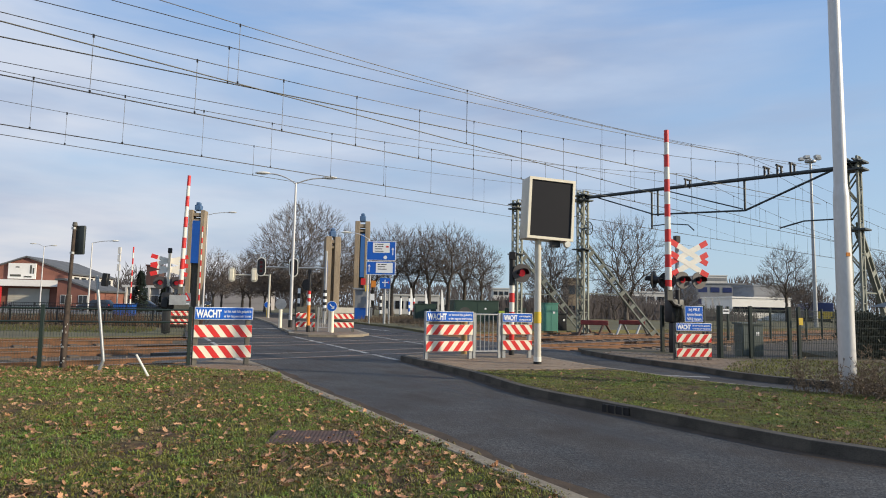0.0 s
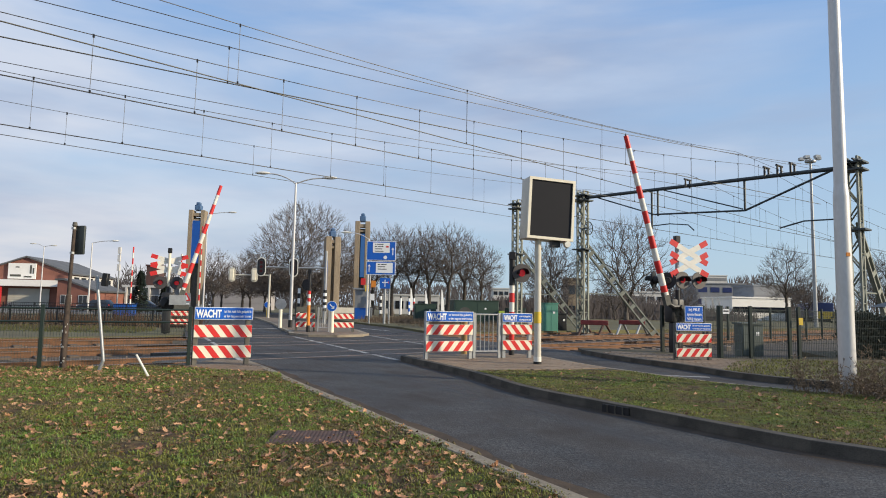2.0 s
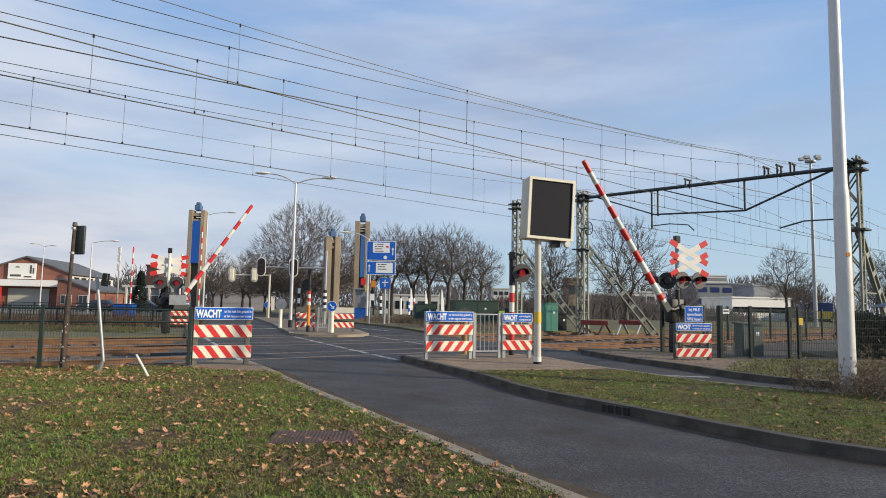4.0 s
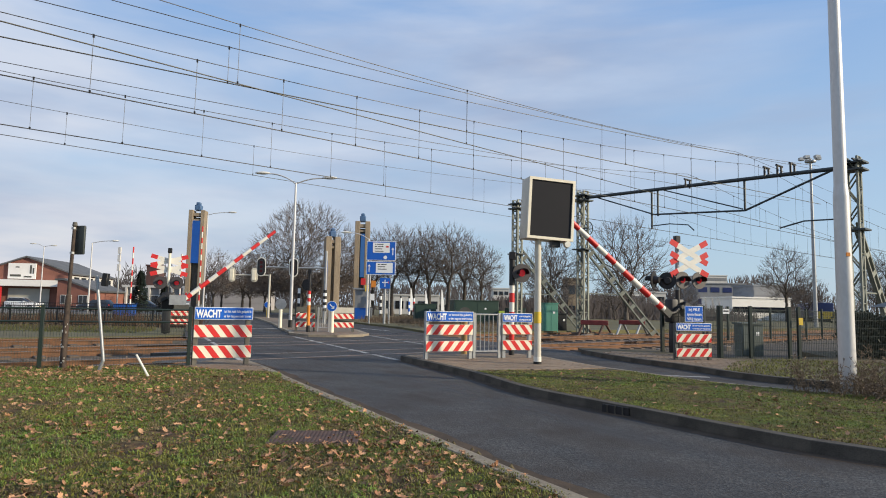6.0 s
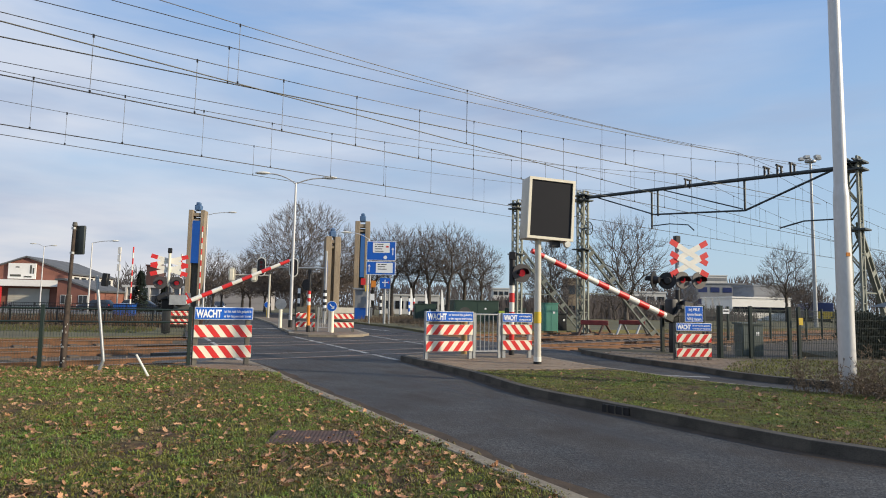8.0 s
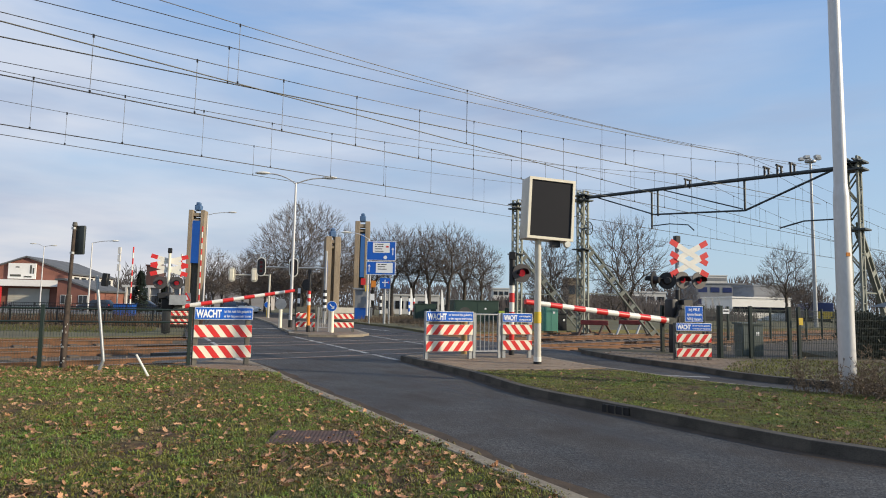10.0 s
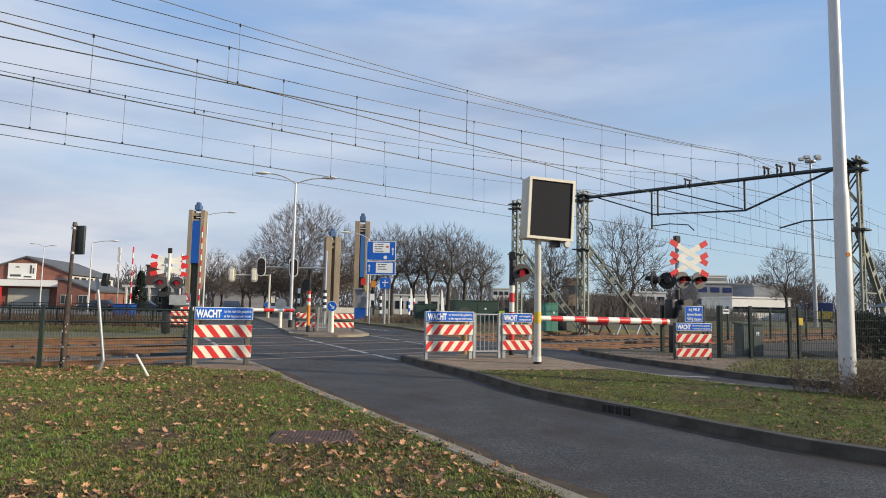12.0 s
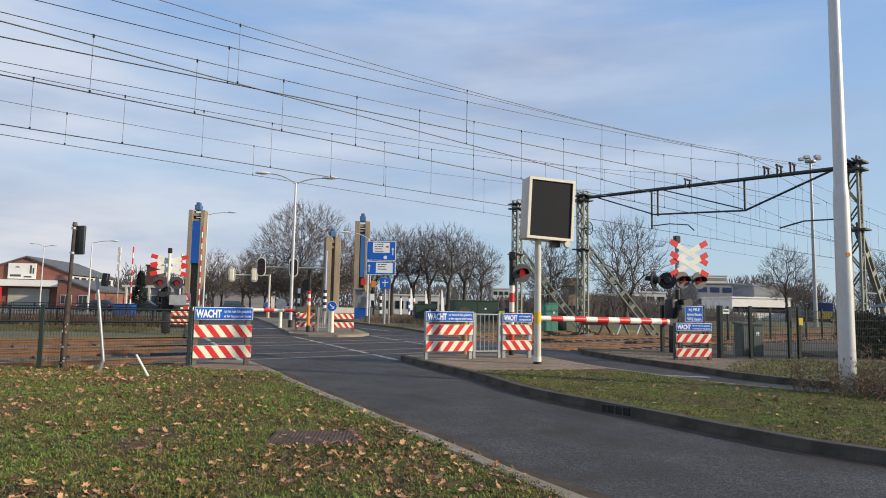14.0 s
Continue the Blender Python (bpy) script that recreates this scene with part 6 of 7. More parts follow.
def grow(seed, height, radius, clear, tips, low=0.35, sprigs=5):
    """A bare winter tree: limbs fork again and again towards points spread through a domed crown."""
    rs = random.Random(seed)
    big, small = [], []
    mid = clear + (height - clear) * low
    pts = []
    while len(pts) < tips:
        a, u = rs.uniform(0, 2 * math.pi), rs.uniform(-1, 1)
        k = rs.uniform(0, 1) ** 0.36 * (1 + 0.10 * noise.noise((math.cos(a) * 2, math.sin(a) * 2, u * 2 + seed)))
        h = math.sqrt(1 - u * u) * k
        z = mid + u * k * ((height - mid) if u > 0 else (mid - clear) * 0.9)
        pts.append(Vector((radius * h * math.cos(a), radius * h * math.sin(a), z)))

    def stem(p, d, e, r0, r1, bow=0.30):
        """A bowed stem from p, starting along d, to e."""
        ln = (e - p).length
        b = p + d * ln * bow
        n = 3 if ln > 0.9 else 2
        last = p
        for i in range(1, n + 1):
            f = i / n
            q = p * (1 - f) ** 2 + b * 2 * f * (1 - f) + e * f * f
            if 0 < i < n:
                q = q + Vector((rs.gauss(0, 1), rs.gauss(0, 1), rs.gauss(0, 1))) * ln * 0.025
            ra, rb = r0 + (r1 - r0) * (i - 1) / n, r0 + (r1 - r0) * f
            (big if ra > 0.03 else small).append((last, q, ra, rb))
            last = q
        return (e - b).normalized()

    thick = lambda n: 0.010 + (0.017 * height + 0.03) * (n / tips) ** 0.52

    def ramify(group, p, d):
        n = len(group)
        if n == 1:
            e = group[0]
            out = stem(p, d, e, thick(1), 0.009)
            away = (e - Vector((0, 0, clear))).normalized()
            for _ in range(sprigs):
                o = p.lerp(e, rs.uniform(0.3, 1.0))
                g = (away * 0.9 + out * 0.4 + Vector((rs.gauss(0, 0.42), rs.gauss(0, 0.42), rs.gauss(0.1, 0.3)))).normalized()
                small.append((o, o + g * rs.uniform(0.35, 1.0), 0.0095, 0.006))
            return
        c = sum(group, Vector()) / n
        axis = Vector((rs.gauss(0, 1), rs.gauss(0, 1), rs.gauss(0, 0.6)))
        for _ in range(2):
            axis = sum(((g - c) * (g - c).dot(axis) for g in group), Vector())
            if axis.length < 1e-6:
                axis = Vector((1, 0, 0))
            axis.normalize()
        group = sorted(group, key=lambda g: (g - c).dot(axis))
        cut = min(n - 1, max(1, round(n * rs.uniform(0.32, 0.68))))
        for sub_ in (group[:cut], group[cut:]):
            m = len(sub_)
            goal = sum(sub_, Vector()) / m
            e = p.lerp(goal, rs.uniform(0.26, 0.42) if m > 1 else 0.5)
            e.z += 0.04 * (e - p).length
            ramify(sub_, e, stem(p, d, e, thick(m), thick(m) * 0.92)) if m > 1 else ramify(sub_, p, d)

    r0 = thick(tips)
    p, q = Vector((0, 0, -0.3)), Vector((rs.gauss(0, 0.1), rs.gauss(0, 0.1), clear))
    big.append((p, Vector((0, 0, 0.5)), r0 * 1.5, r0 * 1.12))
    big.append((Vector((0, 0, 0.5)), q, r0 * 1.12, r0))
    ramify(pts, q, Vector((0, 0, 1)))
    return big, small


def tree(seed, height, radius, clear, tips, label, m, low=0.35, sprigs=5):
    t = thing("bare_tree", m, label, "tree", "bare trees")
    big, small = grow(seed, height, radius, clear, tips, low, sprigs)
    for name, segs, sides, mt in (("trunk", big, 6, "bark"), ("crown", small, 3, "twig")):
        me = bpy.data.meshes.new(name)
        v, f = tubes(segs, sides) if name == "trunk" else slivers(segs, random.Random(seed))
        me.from_pydata(v, [], f)
        me.materials.append(M[mt])
        me.polygons.foreach_set("use_smooth", [True] * len(me.polygons))
        part(name, me, None, t, "tapered trunk with limbs" if name == "trunk" else "open crown of fine bare twigs")
    return t


def woods():
    tree(11, 13.4, 7.0, 1.7, 3500, "large spreading bare tree behind the crossing", at(-16.4, 75, -0.1, 200), 0.30, 6)
    oak = tree(3, 12.0, 4.0, 3.4, 760, "bare tree in the row beyond the far lane", at(-6.3, 80, -0.1, 0), 0.45, 4)
    ash = tree(7, 11.8, 3.7, 3.6, 700, "bare tree in the row beyond the far lane", at(-1.6, 81, -0.1, 80), 0.45, 4)
    thin = tree(9, 8.6, 3.1, 1.8, 560, "slender bare tree by the far road", at(-31.0, 86, -0.1, 10), 0.4)
    lone = tree(17, 10.6, 3.9, 1.2, 620, "bare tree with upswept limbs by the tracks", at(17.4, 60, -0.1, 0), 0.5)
    field = tree(23, 11.4, 3.7, 2.4, 620, "rounded bare tree beyond the railway yard", at(48.9, 90, -0.1, 0), 0.42)
    for src, x, y, rz, k in ((oak, -3.9, 85, 70, 1.02), (ash, 0.7, 79, 200, 1.0), (oak, 2.9, 84, 140, 0.97), (ash, 5.0, 81, 300, 0.82),
                             (ash, -9.4, 86, 15, 0.98), (oak, -12.4, 92, 250, 0.9),
                             (thin, -28.6, 91, 100, 1.0), (thin, -26.2, 94, 200, 1.05), (thin, -24.9, 92, 300, 0.92), (thin, -33.0, 95, 150, 0.9),
                             (thin, -22.0, 96, 10, 0.9), (thin, -30.2, 100, 260, 0.95),
                             (lone, 10.6, 62, 120, 0.86), (lone, 12.6, 75, 210, 0.78), (lone, 21.8, 80, 40, 0.62),
                             (field, 64.5, 93, 70, 0.95), (field, 68.5, 100, 160, 0.9), (thin, 57.5, 100, 0, 0.9), (field, 73.0, 98, 250, 1.0), (thin, 40.5, 105, 60, 0.7)):
        c = copy_thing(src, at(x, y, -0.1, rz))
        c.scale = (k, k, k)


woods()


def far_wood():
    """Hazy winter woods along the horizon: countless thin upright twigs with an uneven top."""
    rs = random.Random(8)
    verts, faces = [], []
    for x0, x1, y, h, count in ((-175, -92, 210, 21, 6500), (-95, -20, 190, 22, 6500), (-20, 24, 200, 20, 2800), (24, 60, 200, 9, 2000), (60, 112, 190, 24, 5200), (112, 260, 200, 17, 5000), (8, 31, 92, 7.5, 3600), (33, 44, 96, 5, 900)):
        for _ in range(count):
            x, yy = rs.uniform(x0, x1), y + rs.uniform(-8, 8)
            top = h * (0.62 + 0.38 * noise.noise((x * 0.07, y * 0.01, 3.0))) * (0.72 + 0.28 * noise.noise((x * 0.31, 1.0, y)))
            z = rs.uniform(0.05, 1.0) ** 0.8 * top
            ln, dx = rs.uniform(1.0, 2.6), rs.uniform(-0.9, 0.9)
            w = rs.uniform(0.07, 0.2)
            k = len(verts)
            verts += [(x - w, yy, max(-0.2, z - ln)), (x + w, yy, max(-0.2, z - ln)), (x + dx, yy + rs.uniform(-0.5, 0.5), z)]
            faces.append((k, k + 1, k + 2))
    me = bpy.data.meshes.new("far_wood")
    me.from_pydata(verts, [], faces)
    me.materials.append(M["haze"])
    tagged(part("far_wood", me, None), "hazy brown winter woods on the horizon", "woods", kind="stuff")


far_wood()


def conifer(x, y, h, label):
    rs = random.Random(2)
    t = thing("conifer", at(x, y, -0.1, 0), label, "tree", "conifers")
    part("trunk", bmnew(rod, (0, 0, 0), (0, 0, h * 0.9), 0.14, 0.03, 8), M["bark"], t)
    verts, faces = [], []
    for _ in range(1500):
        z = rs.uniform(0.3, h)
        r = (1 - z / h) * h * 0.24 + 0.1
        a = rs.uniform(0, 6.283)
        q = rs.uniform(0.3, 1) * r
        p = Vector((q * math.cos(a), q * math.sin(a), z))
        e = p + Vector((math.cos(a) * 0.3, math.sin(a) * 0.3, -0.12))
        s = Vector((-math.sin(a), math.cos(a), 0.3)) * 0.1
        k = len(verts)
        verts += [p - s, p + s, e]
        faces.append((k, k + 1, k + 2))
    me = bpy.data.meshes.new("crown")
    me.from_pydata(verts, [], faces)
    me.materials.append(M["conifer"])
    part("crown", me, None, t, "dense dark needles")


conifer(-33.3, 70, 4.8, "dark conifer beyond the railing")
conifer(-31.9, 73, 3.6, "small dark conifer beyond the railing")

# ---- buildings ----


def pane(parent, x, y, z, w, h, frame="render", d=0.06):
    """A window: frame and pane in the front wall at y."""
    win = part("window", bmnew(box, (x, y - d / 2, z), (w + 0.14, d, h + 0.14)), M[frame], parent, "pale window frame", smooth=False)
    part("pane", bmnew(box, (x, y - d - 0.004, z), (w, 0.02, h)), M["glass"], win, "dark glass", smooth=False)
    return win


def brick_hall():
    t = thing("brick_hall", at(-59.2, 90, -0.1, 9), "red brick hall with grey gabled roof and white canopy", "building")
    W2, D, eave, ridge = 5.9, 17.0, 5.1, 7.3
    Q = Matrix.Translation((0, D / 2, 0)) @ Matrix.Rotation(radians(90), 4, "X")
    bm = bmesh.new()
    prism(bm, [(-W2, 0), (W2, 0), (W2, eave), (0, ridge), (-W2, eave)], -D / 2, D / 2, Q)
    part("wall", bm, M["brick"], t, "red brick walls", smooth=False)
    for sx in (-1, 1):
        bm = bmesh.new()
        prism(bm, [(0, ridge + 0.02), (sx * (W2 + 0.4), eave - 0.12), (sx * (W2 + 0.4), eave + 0.08), (0, ridge + 0.24)], -D / 2 - 0.3, D / 2 + 0.3, Q)
        part("roof", bm, M["roof"], t, "grey sheet roof", smooth=False)
    part("side_band", bmnew(box, (W2 + 0.05, D / 2, 4.25), (0.12, D - 0.4, 1.2)), M["render"], t, "cream cladding band under the eave")
    for i in range(6):
        part("side_window", bmnew(box, (W2 + 0.13, 1.8 + 2.6 * i, 4.3), (0.06, 1.7, 0.8)), M["glass"], t)
    part("canopy", bmnew(box, (0.3, -0.8, 3.65), (12.6, 1.5, 0.9)), M["white_wall"], t, "broad white canopy fascia")
    for x in (-5.6, 6.3):
        part("canopy_post", bmnew(box, (x, -1.4, 1.6), (0.22, 0.22, 3.3)), M["galv"], t)
    door = part("roller_door", bmnew(box, (0.6, -0.05, 1.45), (5.4, 0.14, 2.9)), M["shutter"], t, "grey roller shutter")
    for i in range(9):
        part("slat", bmnew(box, (0.6, -0.14, 0.2 + 0.31 * i), (5.3, 0.05, 0.26)), M["shutter"], door, smooth=False)
    part("banner", bmnew(box, (-2.6, -1.3, 1.7), (0.5, 0.08, 3.3)), M["red"], t, "red upright banner")
    part("door_side", bmnew(box, (-3.4, -1.2, 1.6), (0.7, 0.1, 3.2)), M["train_blue"], t, "dark blue banner")
    board_ = part("billboard", bmnew(box, (-0.4, -0.25, 5.35), (3.6, 0.2, 2.2)), M["white_wall"], t, "white board with dark shapes")
    for x, z, w, h in ((-1.2, 4.7, 1.4, 0.3), (0.4, 4.55, 1.0, 0.2), (0.75, 5.6, 0.25, 1.2), (1.1, 5.4, 0.2, 0.8), (-1.0, 5.9, 0.5, 0.15)):
        part("dark_shape", bmnew(box, (x, -0.36, z), (w, 0.03, h)), M["greygreen"], board_, smooth=False)
    # low wing beside the hall
    t = thing("brick_wing", at(-49.6, 86, -0.1, 0), "low red brick wing with sloping roof and white windows", "building")
    Q = Matrix.Translation((0, 4, 0)) @ Matrix.Rotation(radians(90), 4, "X")
    bm = bmesh.new()
    prism(bm, [(-2.6, 0), (2.6, 0), (2.6, 2.6), (-1.6, 4.0), (-2.6, 4.0)], -4, 4, Q)
    part("wall", bm, M["brick"], t, "red brick walls", smooth=False)
    bm = bmesh.new()
    prism(bm, [(-2.9, 4.0), (-1.6, 4.05), (2.9, 2.5), (2.9, 2.72), (-1.6, 4.3), (-2.9, 4.25)], -4.2, 4.2, Q)
    part("roof", bm, M["roof"], t, "grey roof edge", smooth=False)
    for x in (-1.7, -0.9, 0.7, 1.3):
        pane(t, x, 0.0, 1.45, 0.55 if x < 0 else 0.5, 1.1)
    # white frames and low sheds behind
    t = thing("white_shed", at(-42.5, 94, -0.1, 0), "low white shed with dark openings", "building")
    part("wall", bmnew(box, (0, 3, 1.75), (9.0, 6, 3.5)), M["grey_wall"], t)
    part("roof", bmnew(box, (0, 3, 3.6), (9.6, 6.6, 0.35)), M["render"], t, "white roof edge")
    for i in range(6):
        part("column", bmnew(box, (-4.2 + 1.7 * i, -0.2, 1.75), (0.28, 0.3, 3.5)), M["render"], t)
        pane(t, -3.4 + 1.7 * i, 0.0, 1.5, 1.0, 1.5)
    t = thing("chimney_stack", at(-44.0, 97, -0.1, 0), "square dark brick stack", "chimney")
    part("stack", bmnew(box, (0, 0, 3.4), (1.9, 1.9, 6.8)), M["dark_brick"], t)
    part("cap", bmnew(box, (0, 0, 6.85), (2.1, 2.1, 0.25)), M["dark_brick"], t)
    t = thing("phone_mast", at(-45.0, 88, -0.1, 0), "slim pale mast with antennas", "mast")
    part("pole", bmnew(rod, (0, 0, 0), (0, 0, 8.6), 0.12, 0.08), M["galv"], t)
    for z in (6.0, 7.3, 8.4):
        part("antenna", bmnew(box, (0, -0.15, z), (0.35, 0.3, 0.9)), M["render"], t)


brick_hall()


def office_block(name, m, w, d, h, storeys, wall, label, band="glass", proud=0.06, roof_m=None, bays=0, k=0.42):
    t = thing(name, m, label, "building", "far buildings")
    part("wall", bmnew(box, (0, d / 2, h / 2), (w, d, h)), M[wall], t, smooth=False)
    part("roof", bmnew(box, (0, d / 2, h + 0.1), (w + 0.3, d + 0.3, 0.25)), M[roof_m or wall], t, smooth=False)
    for i in range(storeys):
        z = h * (i + 0.5) / storeys
        hh = h / storeys * k
        if bays:
            for q in range(bays):
                x = -w / 2 + w * (q + 0.5) / bays
                part("window", bmnew(box, (x, -proud / 2, z), (w / bays * 0.72, proud, hh)), M[band], t, "dark window", smooth=False)
        else:
            part("window_band", bmnew(box, (0, -proud / 2, z), (w * 0.97, proud, hh)), M[band], t, "dark window band", smooth=False)
    return t


office_block("office_building", at(54.9, 109, -0.1, 10), 11.2, 9, 3.9, 1, "white_wall", "white flat-roofed building with a dark window band", k=0.24)
office_block("rooftop_block", at(58.7, 114, 3.8, 10), 5.9, 6, 2.3, 1, "grey_wall", "grey plant block on the white building", band="grey_wall")
office_block("office_building", at(54.6, 124, -0.1, 0), 9.6, 8, 6.9, 3, "grey_wall", "grey building with a dark blue window band", band="train_blue", bays=4)
office_block("apartment_block", at(73.6, 172, -0.1, 0), 7.6, 10, 11.2, 6, "render", "pale apartment block with balcony bands", band="grey_wall", bays=0)
office_block("apartment_block", at(13.0, 140, -0.1, 0), 3.6, 6, 5.6, 3, "render", "far white block of flats", bays=3)
office_block("low_shop", at(-5.5, 112, -0.1, 0), 10.0, 6, 3.3, 1, "render", "low white shop behind the trees", bays=5)
office_block("low_shop", at(3.6, 118, -0.1, 0), 9.0, 6, 2.6, 1, "grey_wall", "low grey shed behind the trees", bays=4)
office_block("low_shed", at(-40, 125, -0.1, 0), 11, 6, 4.6, 1, "pale_wall", "long low pale shed behind the trees", band="pale_wall")
office_block("low_shop", at(27.0, 105, -0.1, 0), 12.0, 6, 3.6, 1, "grey_wall", "low grey works building beyond the yard", bays=5)
office_block("concrete_block", at(18.0, 85, -0.1, 0), 2.2, 4, 5.4, 2, "concrete", "beige block behind the portal", bays=2)
office_block("low_shop", at(36.0, 112, -0.1, 0), 7.0, 6, 4.6, 2, "render", "small white office beyond the yard", bays=4)


def kiosk():
    t = thing("bridge_kiosk", at(-7.6, 58, -0.1, 0), "small blue and grey bridge kiosk with bright posters", "kiosk")
    part("base", bmnew(box, (0, 0.8, 0.6), (1.5, 1.2, 1.2)), M["blue_paint"], t, "blue base")
    part("body", bmnew(box, (0.2, 0.8, 2.0), (1.2, 1.1, 1.7)), M["grey_wall"], t)
    part("roof", bmnew(box, (0.2, 0.8, 2.95), (1.5, 1.4, 0.15)), M["galv"], t)
    for x, z, m in ((0.35, 3.6, "red"), (0.75, 3.0, "yellow"), (1.2, 2.2, "text"), (1.3, 3.4, "orange"), (0.9, 1.6, "text")):
        part("poster", bmnew(box, (x, 0.03, z), (0.42, 0.06, 0.6)), M[m], t, "bright poster", smooth=False)
    for x, y, m in ((-3.9, 60, "text"), (-3.2, 62, "blue"), (-2.7, 61, "red")):
        p = thing("banner_post", at(x, y, -0.1, 0), "short banded post beside the far lane", "post", "banded posts")
        part("post", bmnew(rod, (0, 0, 0), (0, 0, 2.4), 0.08, 0.08), M["black"], p)
        banded(p, 0, 0, 0.6, 2.2, 0.1, 5, m, "text")


kiosk()


def flags():
    for x, y, h, col in ((-3.7, 74, 3.6, "text"), (-2.0, 75, 3.3, "text"), (-0.1, 75, 3.5, "text"), (40.6, 98, 3.7, "grey_wall"), (41.7, 98, 3.7, "grey_wall"), (42.7, 98, 3.6, "grey_wall")):
        t = thing("flag", at(x, y, -0.1, 12), "upright narrow advertising flag on a pole", "flag", "advertising flags")
        part("pole", bmnew(rod, (0, 0, 0), (0, 0, h), 0.03, 0.02, 8), M["galv"], t)
        bm = bmesh.new()
        prism(bm, [(0.02, 1.0), (0.42, 0.95), (0.34, h * 0.6), (0.12, h - 0.15), (0.02, h)], -0.01, 0.01, Matrix.Rotation(radians(90), 4, "X"))
        part("cloth", bm, M[col], t, smooth=False)


flags()


def train():
    t = thing("railway_carriage", Matrix.Translation((58.9, 98, -0.1)) @ Matrix.Rotation(TRACK + radians(28), 4, "Z"), "dark blue carriage with a yellow front", "train")
    bm = bmesh.new()
    box(bm, (9, 0, 1.95), (18, 2.8, 2.5))
    soften(bm, 0.25, 2)
    part("body", bm, M["train_blue"], t, "dark blue body")
    bm = bmesh.new()
    box(bm, (2.0, -1.42, 1.35), (4.2, 0.06, 1.1))
    box(bm, (-0.02, 0, 1.3), (0.06, 2.5, 1.1))
    part("yellow_band", bm, M["yellow"], t, "yellow panel", smooth=False)
    for i in range(6):
        part("window", bmnew(box, (3.5 + 2.4 * i, -1.42, 2.5), (1.5, 0.06, 0.75)), M["glass"], t)
    for x in (2.5, 15.5):
        part("bogie", bmnew(box, (x, 0, 0.45), (2.6, 2.2, 0.8)), M["black"], t)


train()


def shelter():
    t = thing("bike_shelter", at(14.35, 19.6, 0.0, 8), "dark green-black shed with a sloping clear roof", "shelter")
    bm = bmesh.new()
    box(bm, (2.4, 1.0, 0.68), (5.2, 2.0, 1.30))
    soften(bm, 0.05, 2)
    part("wall", bm, M["fence"], t, "dark green wall")
    bm = bmesh.new()
    R = Matrix.Translation((-1.55, 0.4, 1.36)) @ Matrix.Rotation(radians(-15), 4, "Y")
    box(bm, (2.6, 0.0, 0.0), (3.4, 0.6, 0.015), R)
    part("roof", bm, M["glazing"], t, "sloping clear panel")
    part("roof_edge", bmnew(box, (2.6, -0.32, 0.0), (3.4, 0.03, 0.035), R), M["galv"], t)


shelter()


def hedge(x0, x1, y, h, label):
    rs = random.Random(4)
    t = thing("hedge", at((x0 + x1) / 2, y, 0.05, 0), label, "hedge")
    verts, faces = [], []
    for _ in range(15000):
        x = rs.uniform(x0, x1) - (x0 + x1) / 2
        top = h * (0.8 + 0.2 * noise.noise((x * 1.3, 0, 0)))
        p = Vector((x, rs.gauss(0, 0.28), rs.uniform(0, 1) ** 0.7 * top))
        u, v = Vector((rs.gauss(0, 1), rs.gauss(0, 1), rs.gauss(0, 1))).normalized() * 0.06, Vector((rs.gauss(0, 1), rs.gauss(0, 1), rs.gauss(0, 1))).normalized() * 0.045
        k = len(verts)
        verts += [p - u, p - v, p + u, p + v]
        faces.append((k, k + 1, k + 2, k + 3))
    me = bpy.data.meshes.new("leaves")
    me.from_pydata(verts, [], faces)
    me.materials.append(M["hedge"])
    part("foliage", me, None, t, "dense dark leaves")


hedge(11.9, 18.0, 18.75, 1.62, "dark evergreen hedge along the fence")

# ---- cars ----


